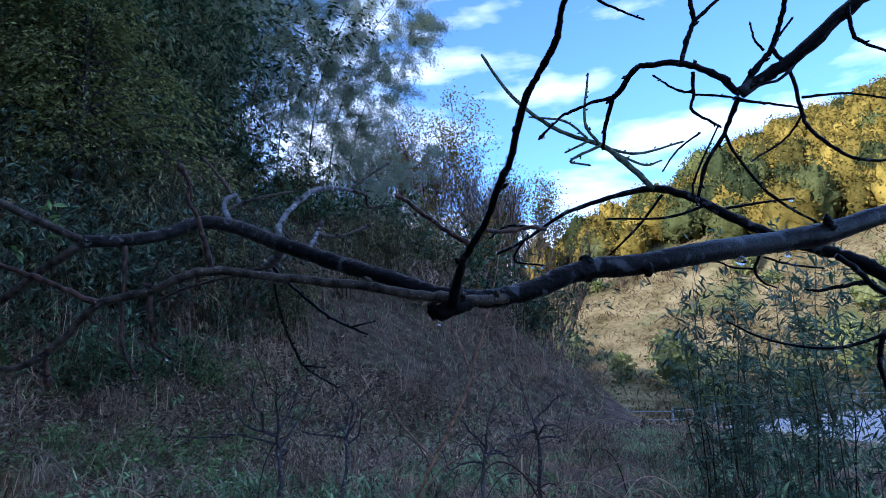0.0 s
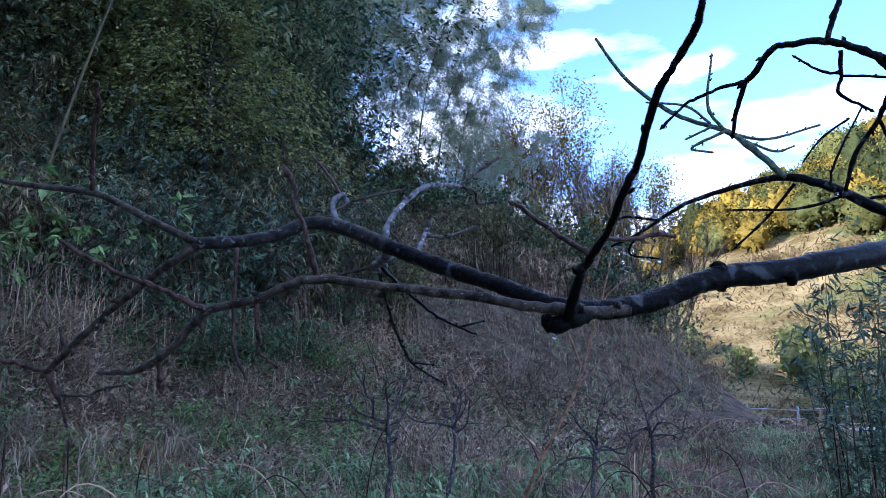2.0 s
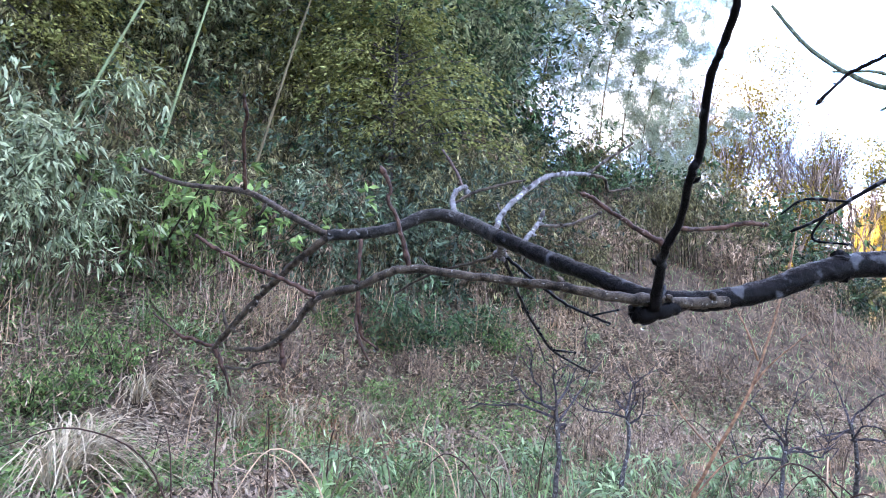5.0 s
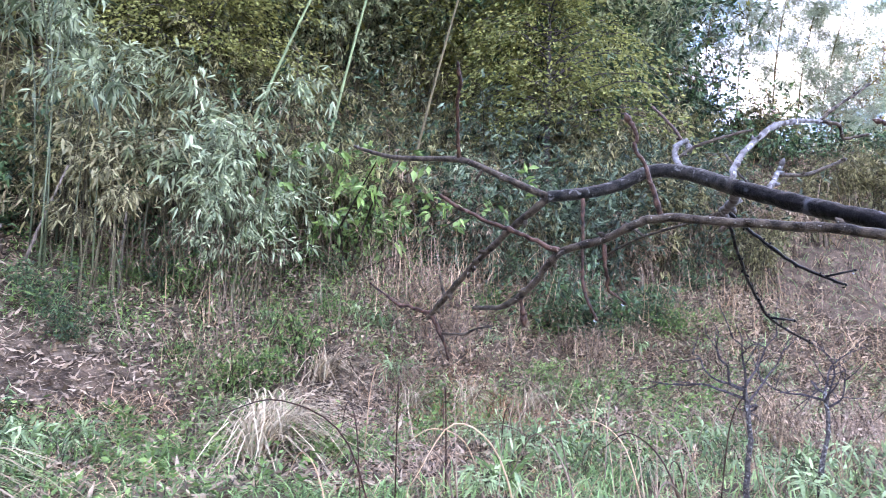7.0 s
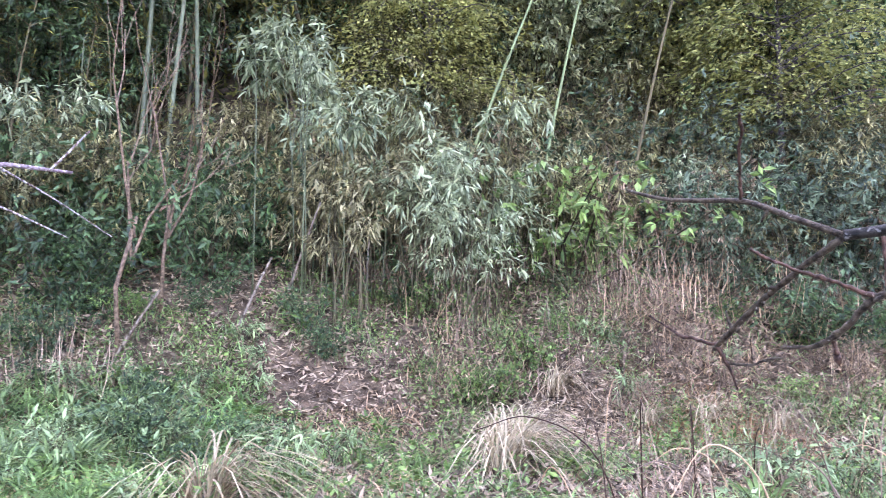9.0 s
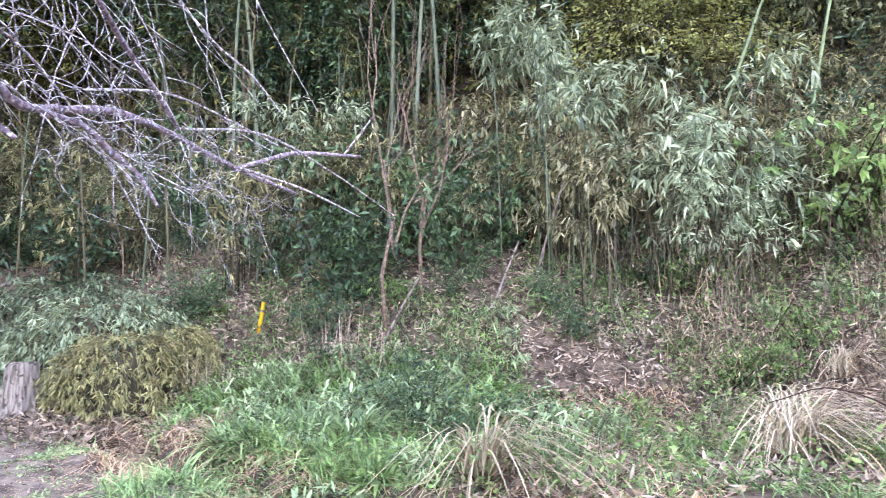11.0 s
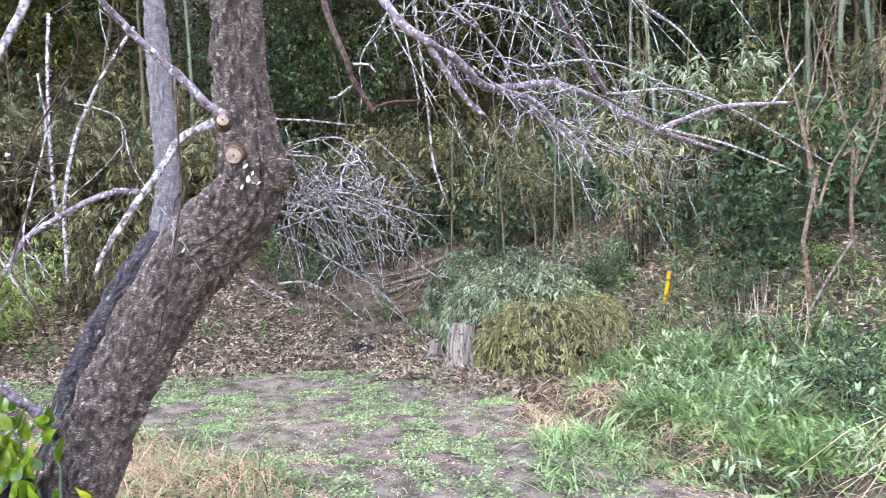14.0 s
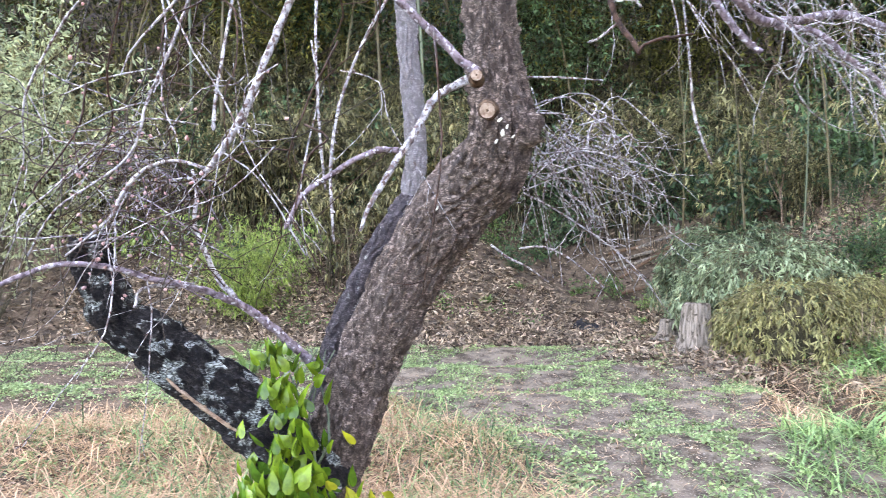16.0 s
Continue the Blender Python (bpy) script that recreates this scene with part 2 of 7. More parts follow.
LEAF_TAN = material("bleached_bamboo_leaf", (0.09, 0.085, 0.038), (0.68, 0.62, 0.36), 0.5, 5, 0, 0.35, 0.3, few_=1.4, gloss=0.3)
LEAF_CROWN = material("hillside_crown_leaf", (0.1, 0.125, 0.07), (0.52, 0.56, 0.3), 0.48, 5, 0, 0.45, 0.3, few_=1.3, gloss=0.4)
BARK_CANE = material("orange_brown_cane", (0.1, 0.05, 0.025), (0.36, 0.2, 0.11), 0.5, 40, 0.4, gloss=0.3)
BARK_LICHENED = material("lichened_young_bark", (0.018, 0.015, 0.015), (0.1, 0.088, 0.085), 0.75, 60, 0.8, spots=(0.25, 0.25, 0.24), spot_size=45, spot_amount=0.6, gloss=0.25)
CULM_FRESH = material("fresh_bamboo_green", (0.07, 0.105, 0.04), (0.26, 0.32, 0.15), 0.4, 3, 0.1, vary=0.25, gloss=0.3)
BARK_SAPLING = material("tan_sapling_bark", (0.06, 0.038, 0.026), (0.24, 0.165, 0.115), 0.6, 30, 0.4, gloss=0.2)
RUSSET = material("russet_dead_fern", (0.12, 0.06, 0.03), (0.52, 0.3, 0.17), 0.8, 4, 0, 0.2, 0.3, few_=1.2)
PATH_EARTH = material("trodden_grey_earth", (0.06, 0.046, 0.034), (0.22, 0.18, 0.14), 0.9, 5, 0.7, spots=(0.38, 0.33, 0.27), spot_size=70, spot_amount=0.63, gloss=0.15)
FUNGUS = material("pale_bracket_fungus", (0.4, 0.37, 0.3), (0.75, 0.72, 0.62), 0.8, 60, 0.4)
LEAF_LIME = material("lime_green_leaf", (0.08, 0.13, 0.025), (0.42, 0.52, 0.14), 0.45, 5, 0, 0.4, 0.3, few_=1.2, gloss=0.3)
HERB = material("low_herb_leaf", (0.05, 0.09, 0.032), (0.46, 0.58, 0.27), 0.5, 5, 0, 0.3, 0.3, few_=1.2, gloss=0.3)
FAR_BROWN = material("far_brown_crown", (0.14, 0.1, 0.06), (0.33, 0.25, 0.155), 0.9, 0.35, 0.3, 0.1, gloss=0.02)
YELLOW_PAINT = material("yellow_plastic", (0.5, 0.22, 0.01), (0.68, 0.33, 0.015), 0.5, 14, 0.1)
BLACK_PLASTIC = material("black_sheet", (0.01, 0.01, 0.012), (0.035, 0.035, 0.04), 0.4, 6, 0.5)
CONCRETE = material("pale_concrete", (0.42, 0.4, 0.38), (0.62, 0.6, 0.58), 0.85, 2, 0.3)
BLOSSOM = material("pink_bud", (0.42, 0.2, 0.18), (0.8, 0.62, 0.58), 0.8, 60, 0.2, 0.2, 0.3)
WIRE = material("galvanised_steel", (0.25, 0.26, 0.27), (0.42, 0.43, 0.44), 0.4, 9, 0.1)
WATER = bpy.data.materials.new("water_drop")
WATER.use_nodes = True
wp = WATER.node_tree.nodes["Principled BSDF"]
wp.inputs["Roughness"].default_value, wp.inputs["IOR"].default_value, wp.inputs["Transmission Weight"].default_value = 0.02, 1.33, 1.0

# ---- mesh tools ----
rng = np.random.default_rng(7)


def unit(v):
    v = np.asarray(v, float)
    return v / np.maximum(np.linalg.norm(v, axis=-1, keepdims=True), 1e-9)


class Geo:
    """Vertices and faces that grow piece by piece, in numpy."""

    def __init__(self):
        self.v, self.f, self.n = [], [], 0

    def put(self, verts, faces):
        self.v.append(np.asarray(verts, float).reshape(-1, 3))
        self.f.extend((np.asarray(faces) + self.n).tolist())
        self.n += len(self.v[-1])

    def leaves(self, base, way, length, width, fold=0.0):
        """Pointed leaves: a base, the widest place, a tip."""
        base, way = np.asarray(base, float), unit(way)
        length, width = np.broadcast_to(length, len(base))[:, None], np.broadcast_to(width, len(base))[:, None]
        side = unit(np.cross(way, rng.normal(size=base.shape) + (0, 0, 1.2)))
        up = np.cross(side, way)
        mid = base + way * length * 0.42 - (0, 0, 1) * length * 0.03
        tip = base + way * length - np.array((0, 0, 1)) * length * fold
        verts = np.stack([base, mid + side * width / 2 + up * width * 0.15, tip, mid - side * width / 2 + up * width * 0.15], 1)
        i = np.arange(len(base))[:, None] * 4
        self.put(verts, i + np.array([0, 1, 2, 3]))

    def long_leaves(self, base, way, length, width, bend=0.3):
        """Lance-shaped leaves of three joints that droop towards the tip."""
        base, way = np.asarray(base, float), unit(way)
        length, width = np.broadcast_to(length, len(base))[:, None], np.broadcast_to(width, len(base))[:, None]
        side = unit(np.cross(way, rng.normal(size=base.shape) * 0.6 + (0, 0, 1.2)))
        rows = [base]
        for k, w in ((0.28, 1.0), (0.66, 0.8)):
            c = base + way * length * k - np.array((0, 0, 1)) * length * bend * k * k
            rows += [c - side * width * w / 2, c + side * width * w / 2]
        rows.append(base + way * length - np.array((0, 0, 1)) * length * bend)
        i = np.arange(len(base))[:, None] * 6 + self.n
        self.f.extend((i + np.array((0, 1, 2))).tolist())
        self.f.extend((i + np.array((3, 5, 4))).tolist())
        self.put(np.stack(rows, 1), np.arange(len(base))[:, None] * 6 + np.array((1, 3, 4, 2)))

    def fans(self, tips, way, each, size, slim, droop, wide=0.65):
        """A fan of leaves at the end of each twig."""
        n = len(tips) * each
        w = np.repeat(unit(way), each, 0) * 0.8 + rng.normal(size=(n, 3)) * wide - (0, 0, droop)
        long = rng.uniform(0.55, 1.2, n) * size
        self.long_leaves(np.repeat(tips, each, 0) + rng.normal(size=(n, 3)) * size * 0.15, w, long, long * slim * rng.uniform(0.8, 1.25, n), 0.25)

    def blades(self, base, way, length, width, bend, joints=3):
        """Grass blades of three joints that arch over by bend."""
        base, way = np.asarray(base, float), unit(way)
        n = len(base)
        length, width, bend = (np.broadcast_to(a, n)[:, None] for a in (length, width, bend))
        out = unit(way * (1, 1, 0) + rng.normal(size=(n, 3)) * (0.05, 0.05, 0))
        side = unit(np.cross(out, (0, 0, 1.0)))
        rows = []
        for k, w in ((0, 0.7), (0.35, 1), (0.7, 0.8), (1, 0.05)) if joints == 3 else [(s / joints, 0.5 + 0.5 * math.sin(s / joints * 2.6) - 0.75 * (s / joints) ** 3) for s in range(joints + 1)]:
            c = base + way * length * k + (out * 0.55 - np.array((0, 0, 0.75))) * length * bend * k ** (2 if joints == 3 else 3)
            rows += [c - side * width * w / 2, c + side * width * w / 2]
        i = np.arange(n)[:, None] * (joints * 2 + 2)
        self.put(np.stack(rows, 1), np.concatenate([i + 2 * q + np.array((0, 1, 3, 2)) for q in range(joints)]))

    def tube(self, pts, radii, sides=6, smooth=1, rough=0.0, knots=0.0, kink=0.0):
        pts, radii = np.asarray(pts, float), np.asarray(radii, float)
        if smooth > 1 and len(pts) > 2:
            q, r = [], []
            e = np.vstack([2 * pts[0] - pts[1], pts, 2 * pts[-1] - pts[-2]])
            for i in range(len(pts) - 1):
                a, b, c, d = e[i:i + 4]
                for k in range(smooth):
                    t = k / smooth
                    q.append(0.5 * (2 * b + (c - a) * t + (2 * a - 5 * b + 4 * c - d) * t * t + (3 * b - a - 3 * c + d) * t ** 3))
                    r.append(radii[i] + (radii[i + 1] - radii[i]) * t)
            pts, radii = np.array(q + [pts[-1]]), np.array(r + [radii[-1]])
        if kink:
            bent = rng.normal(size=pts.shape) * radii[:, None] * kink
            bent[0] = bent[-1] = 0
            pts = pts + bent
        if knots:
            radii = radii * (1 + knots * (rng.random(len(radii)) ** 4) * rng.choice([0, 1], len(radii), p=[0.6, 0.4]))
        way = unit(np.gradient(pts, axis=0))
        u = unit(np.cross(way[0], (0.31, 0.52, 0.79)))
        ring = np.arange(sides) * 2 * np.pi / sides
        rows = []
        for p, w, r in zip(pts, way, radii):
            u = unit(u - w * (u @ w))
            v = np.cross(w, u)
            rr = r * (1 + rough * rng.normal(size=sides)) if rough else r
            rows.append(p + (np.cos(ring) * rr)[:, None] * u + (np.sin(ring) * rr)[:, None] * v)
        m = len(pts)
        i, j = np.meshgrid(np.arange(m - 1), np.arange(sides), indexing="ij")
        a, b = i * sides + j, i * sides + (j + 1) % sides
        quads = np.stack([a, b, b + sides, a + sides], -1).reshape(-1, 4)
        start = self.n
        self.put(np.concatenate(rows), quads)
        self.f += [[start + k for k in range(sides)][::-1], [start + (m - 1) * sides + k for k in range(sides)]]

    def mesh(self, name, mat, soft=False):
        me = bpy.data.meshes.new(name)
        me.from_pydata(np.concatenate(self.v).tolist(), [], self.f)
        me.materials.append(mat)
        if soft:
            me.polygons.foreach_set("use_smooth", [True] * len(me.polygons))
        return me


def part(name, geo, mat, parent=None, label="", soft=False):
    ob = new(name, geo.mesh(name, mat, soft))
    ob.parent = parent
    return tagged(ob, label)


def thing(name, label, category, place=(0, 0, 0), group="", kind=""):
    ob = new(name)
    ob.empty_display_size = 0.1
    ob.location = place
    return tagged(ob, label, category, group, kind)


def spread(ob, x, y, scale=1.0, turn=None, sink=0.0, tilt=0.0, label=""):
    """Another one of a thing, on the ground at x, y."""
    turn = rng.uniform(0, 360) if turn is None else turn
    c = copy_thing(ob, pose(x, y, height(x, y) - sink, tilt, 0, turn) @ Matrix.Scale(scale, 4))
    return tagged(c, label)


# ---- ground ----
FOOT = np.array([(4, -24), (-4, -16), (-7.5, -11), (-10, -6.8), (-13.5, -5), (-10.2, -2.5), (-9, 0), (-7.6, 2.6), (-6.6, 5), (-5.2, 7.6), (-3.2, 10.5), (0, 13.5),
                 (3.5, 17), (6, 20), (6.5, 23), (4, 27), (-4, 36), (-40, 70), (-90, 60), (-90, -60), (0, -60)], float)


def inside(x, y):
    """Metres into the hill from its foot (outside: minus)."""
    x, y = np.asarray(x, float), np.asarray(y, float)
    near, odd = np.full(x.shape, 1e9), np.zeros(x.shape, bool)
    for (ax, ay), (bx, by) in zip(FOOT, np.roll(FOOT, -1, 0)):
        t = np.clip(((x - ax) * (bx - ax) + (y - ay) * (by - ay)) / ((bx - ax) ** 2 + (by - ay) ** 2), 0, 1)
        near = np.minimum(near, np.hypot(x - ax - t * (bx - ax), y - ay - t * (by - ay)))
        odd ^= ((ay > y) != (by > y)) & (x < (bx - ax) * (y - ay) / (by - ay + 1e-12) + ax)
    return np.where(odd, near, -near)


DITCH = np.array([(-8.9, -1.25), (-7.6, -0.75), (-6.3, -0.1), (-4.9, 0.9), (-4.1, 2.2)])


def ditch(x, y):
    """Metres from the line of the shallow ditch between the path and the slope."""
    near = np.full(np.shape(x), 1e9)
    for (ax, ay), (bx, by) in zip(DITCH[:-1], DITCH[1:]):
        t = np.clip(((x - ax) * (bx - ax) + (y - ay) * (by - ay)) / ((bx - ax) ** 2 + (by - ay) ** 2), 0, 1)
        near = np.minimum(near, np.hypot(x - ax - t * (bx - ax), y - ay - t * (by - ay)))
    return near


def heights(x, y):
    d = inside(x, y)
    z = 0.72 * np.log1p(np.exp(np.clip(np.minimum(d, 14) * 1.6, -30, 30))) / 1.6 + 0.72 * np.clip(d - 14, 0, 22)
    z = z - 2.6 * np.clip((x + 0.35 * y - 10) / 12, 0, 1) * np.clip(1 - d / 3, 0, 1)
    z = z + 0.16 * np.sin(x * 0.9 + 1.3) * np.cos(y * 0.8) * np.clip((d + 3) / 4, 0.15, 1) + 0.05 * np.sin(x * 2.7 + y * 1.9)
    z = z + 50 * np.exp(-0.5 * (((x - 110) / 60) ** 2 + ((y - 130) / 45) ** 2)) * np.clip((np.hypot(x, y) - 55) / 40, 0, 1)
    z = z - 0.34 * np.exp(-(ditch(x, y) / 0.34) ** 4)
    return z + np.clip((np.hypot(x, y) - 25) / 200, 0, 1) * 2


def height(x, y):
    return float(heights(np.array([x]), np.array([y]))[0])


def graded(lo, hi, step, reach):
    mid = list(np.arange(lo, hi + step, step))
    out, s = [], step
    while not out or out[-1] < reach:
        s *= 1.22
        out.append((out[-1] if out else 0) + s)
    return np.array([lo - o for o in out[::-1]] + mid + [mid[-1] + o for o in out])


gx, gy = graded(-17, 9, 0.14, 1600), graded(-14, 26, 0.16, 1600)
GX, GY = np.meshgrid(gx, gy, indexing="ij")
ground_geo = Geo()
i, j = np.meshgrid(np.arange(len(gx) - 1), np.arange(len(gy) - 1), indexing="ij")
k = i * len(gy) + j
ground_geo.put(np.stack([GX, GY, heights(GX, GY) + rng.normal(size=GX.shape) * 0.006], -1), np.stack([k, k + len(gy), k + len(gy) + 1, k + 1], -1).reshape(-1, 4))
tagged(part("ground", ground_geo, SOIL, soft=True), "dark damp soil and leaf mould of a valley floor and hillside", "ground", kind="structure")
# ---- the plum tree whose bare boughs hang before the eye, and the old weeping plum ----
plum = thing("plum_tree", "leafless plum tree with wet black boughs and reddish twigs", "tree", (1.75, 1.95, 0))
weeping = thing("weeping_plum_tree", "old leaning weeping plum with scaly bark and white lichened twigs", "tree", (-1.9, -2.0, 0))


def limb(name, tree, mat, *pts):
    """One bough, shoot or twig through x, y, z with its radius at each place."""
    g, a = Geo(), np.array(pts)
    a[:, :3] -= np.array(tree.location)
    r = a[:, 3].max()
    big = r > 0.03
    slim = 1.0 if name in ("trunk", "second_stem", "left_limb", "stub", "burl") else (0.88 if r > 0.0115 else (0.72 if mat == BARK_WET else (0.95 if mat == BARK_MID else 0.7)))
    if name in ("side_branch", "knuckle"):
        slim = 0.72
    if name in ("hanging_branch", "right_limb"):
        slim = 0.62
    if tree == weeping and name == "twig":
        slim = 0.45
    if name == "second_stem" and mat == BARK_PALE:
        slim = 0.75
    if name == "low_shoot":
        slim = 0.6
    bark = name in ("trunk", "second_stem", "left_limb", "main_limb")
    scaly = tree == weeping and bark
    sides = 150 if scaly else (64 if r > 0.05 else 28)
    g.tube(a[:, :3], a[:, 3] * slim, sides if bark else (10 if r > 0.006 else 6), (30 if scaly else 14) if bark else 6, 0 if bark else 0.05, 0 if bark else 0.3, 0 if bark else (0.2 if r < 0.007 else 0.1))
    if not bark and r < 0.0105:
        for p, q in zip(a[:-1], a[1:]):
            long = np.linalg.norm(q[:3] - p[:3])
            for k in range(int(long / 0.034)):
                c, w = p + (q - p) * rng.random(), unit(q[:3] - p[:3])
                side = unit(np.cross(w, rng.normal(size=3)))
                s = max(c[3] * slim, 0.0012)
                g.tube([c[:3] + side * s * 0.5, c[:3] + side * s * 1.7 + w * s * 0.7, c[:3] + side * s * 2.3 + w * s * 1.6], (s * 0.75, s * 0.65, s * 0.15), 5)
        e, w = a[-1], unit(a[-1][:3] - a[-2][:3])
        s = max(e[3] * slim, 0.0012)
        g.tube([e[:3], e[:3] + w * s * 1.5, e[:3] + w * s * 4], (s, s * 1.45, s * 0.3), 6)
    ob = part(name, g, mat, tree, soft=True)
    if scaly:
        co = np.array([v.co for v in ob.data.vertices]).reshape(-1, sides, 3)
        run = np.concatenate([[0], np.cumsum(np.linalg.norm(np.diff(co.mean(1), axis=0), axis=1))])
        moved = []
        for k, v in enumerate(ob.data.vertices):
            turn = k % sides * 2 * math.pi / sides
            flow = Vector((math.cos(turn) * r * 26, math.sin(turn) * r * 26, run[k // sides] * 11))
            flow += noise.noise_vector(flow * 1.1) * 0.8
            near, cells = noise.voronoi(flow)
            plate = min(1.0, (near[1] - near[0]) / 0.3)
            lift = 0.011 * plate + 0.009 * noise.cell(cells[0] * 7.3) * plate + 0.0022 * noise.noise(flow * 5) + 0.11 * r * noise.noise(v.co * (0.8 / r))
            moved.append(v.co + v.normal * lift * (1 if r > 0.06 else 0.6))
        for v, q in zip(ob.data.vertices, moved):
            v.co = q
    elif bark:
        moved = []
        for v in ob.data.vertices:
            q = v.co
            flat = Vector((q.x, q.y, q.z * 2.2))
            moved.append(q + v.normal * (noise.noise(q * (0.8 / r)) * (0.13 if r > 0.05 else 0.05) * r + (0.0065 if r > 0.05 else 0.05 * r) * (noise.noise(flat * (38 if r > 0.05 else 110)) + 0.8 * abs(noise.noise(flat * (80 if r > 0.05 else 230))))))
        for v, q in zip(ob.data.vertices, moved):
            v.co = q
    return ob


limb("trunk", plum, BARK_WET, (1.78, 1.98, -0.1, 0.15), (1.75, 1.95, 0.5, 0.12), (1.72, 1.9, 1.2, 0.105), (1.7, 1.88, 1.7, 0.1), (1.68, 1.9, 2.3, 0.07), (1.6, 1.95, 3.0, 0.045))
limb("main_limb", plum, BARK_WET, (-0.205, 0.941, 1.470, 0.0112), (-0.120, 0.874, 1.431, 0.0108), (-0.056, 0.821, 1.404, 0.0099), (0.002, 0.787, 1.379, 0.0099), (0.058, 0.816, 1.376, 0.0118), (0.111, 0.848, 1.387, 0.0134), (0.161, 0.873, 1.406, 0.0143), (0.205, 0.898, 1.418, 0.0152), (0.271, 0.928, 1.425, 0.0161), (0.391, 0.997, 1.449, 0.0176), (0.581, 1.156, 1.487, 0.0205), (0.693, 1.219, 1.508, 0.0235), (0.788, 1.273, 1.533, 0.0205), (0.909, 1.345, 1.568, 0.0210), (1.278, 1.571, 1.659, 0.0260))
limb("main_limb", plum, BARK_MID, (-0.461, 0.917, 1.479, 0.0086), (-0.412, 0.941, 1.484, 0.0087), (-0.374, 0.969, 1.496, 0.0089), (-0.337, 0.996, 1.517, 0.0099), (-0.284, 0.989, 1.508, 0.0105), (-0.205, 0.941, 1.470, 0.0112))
limb("side_branch", plum, BARK_GREY, (0.092, 0.840, 1.380, 0.0091), (0.058, 0.801, 1.373, 0.0081), (0.012, 0.769, 1.373, 0.0073), (-0.027, 0.749, 1.376, 0.0072), (-0.081, 0.734, 1.386, 0.0067), (-0.165, 0.723, 1.396, 0.0062), (-0.232, 0.712, 1.404, 0.0062), (-0.263, 0.709, 1.397, 0.0063), (-0.296, 0.714, 1.385, 0.0058), (-0.347, 0.718, 1.375, 0.0059), (-0.383, 0.730, 1.345, 0.0054), (-0.411, 0.736, 1.325, 0.0055), (-0.438, 0.741, 1.315, 0.0043), (-0.472, 0.744, 1.314, 0.0031))
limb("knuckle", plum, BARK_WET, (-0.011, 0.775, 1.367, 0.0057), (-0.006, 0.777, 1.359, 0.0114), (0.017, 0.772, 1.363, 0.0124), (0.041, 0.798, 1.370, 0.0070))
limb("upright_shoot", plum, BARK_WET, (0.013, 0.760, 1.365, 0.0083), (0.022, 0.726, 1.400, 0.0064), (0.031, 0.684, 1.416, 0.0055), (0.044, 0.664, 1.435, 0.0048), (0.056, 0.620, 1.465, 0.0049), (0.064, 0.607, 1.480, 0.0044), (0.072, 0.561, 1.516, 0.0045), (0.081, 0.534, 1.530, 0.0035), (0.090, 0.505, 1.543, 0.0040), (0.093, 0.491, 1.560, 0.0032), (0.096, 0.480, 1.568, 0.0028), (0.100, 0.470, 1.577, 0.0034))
limb("twig", plum, BARK_RED, (-0.232, 0.712, 1.404, 0.0040), (-0.241, 0.706, 1.442, 0.0034), (-0.246, 0.704, 1.460, 0.0031), (-0.255, 0.702, 1.477, 0.0029), (-0.253, 0.703, 1.492, 0.0029), (-0.260, 0.701, 1.506, 0.0040))
limb("twig", plum, BARK_RED, (-0.347, 0.718, 1.375, 0.0047), (-0.381, 0.702, 1.392, 0.0035), (-0.394, 0.687, 1.400, 0.0041), (-0.405, 0.684, 1.403, 0.0035), (-0.440, 0.663, 1.422, 0.0029), (-0.447, 0.655, 1.427, 0.0034), (-0.458, 0.646, 1.436, 0.0023))
limb("pendant_twig", plum, BARK_RED, (-0.412, 0.927, 1.473, 0.0047), (-0.408, 0.919, 1.431, 0.0031), (-0.407, 0.915, 1.385, 0.0030), (-0.404, 0.911, 1.347, 0.0030), (-0.394, 0.907, 1.322, 0.0030), (-0.386, 0.910, 1.305, 0.0022))
limb("pendant_twig", plum, BARK_RED, (-0.295, 0.715, 1.381, 0.0035), (-0.295, 0.719, 1.352, 0.0029), (-0.295, 0.727, 1.332, 0.0023), (-0.289, 0.734, 1.326, 0.0018), (-0.283, 0.737, 1.320, 0.0018))
limb("spur", plum, BARK_RED, (-0.409, 0.737, 1.325, 0.0037), (-0.407, 0.739, 1.315, 0.0037), (-0.406, 0.740, 1.305, 0.0049))
limb("main_limb", plum, BARK_GREY, (-0.461, 0.917, 1.479, 0.0078), (-0.532, 0.918, 1.514, 0.0072), (-0.580, 0.934, 1.538, 0.0074), (-0.637, 0.948, 1.562, 0.0068), (-0.735, 0.973, 1.581, 0.0062), (-0.810, 0.984, 1.596, 0.0055), (-0.879, 0.995, 1.619, 0.0047), (-0.919, 1.004, 1.635, 0.0038))
limb("twig", plum, BARK_RED, (-0.637, 0.948, 1.562, 0.0051), (-0.624, 0.924, 1.601, 0.0041), (-0.610, 0.900, 1.645, 0.0041), (-0.597, 0.890, 1.666, 0.0040), (-0.594, 0.879, 1.678, 0.0048), (-0.591, 0.873, 1.687, 0.0032))
limb("side_branch", plum, BARK_GREY, (-0.461, 0.917, 1.479, 0.0086), (-0.486, 0.921, 1.462, 0.0078), (-0.540, 0.938, 1.435, 0.0072), (-0.630, 0.976, 1.385, 0.0068), (-0.694, 0.998, 1.340, 0.0070), (-0.742, 1.022, 1.310, 0.0063))
limb("twig", plum, BARK_RED, (-0.742, 1.022, 1.310, 0.0054), (-0.792, 1.029, 1.323, 0.0045), (-0.825, 1.035, 1.327, 0.0055), (-0.859, 1.040, 1.345, 0.0028), (-0.903, 1.046, 1.368, 0.0028))
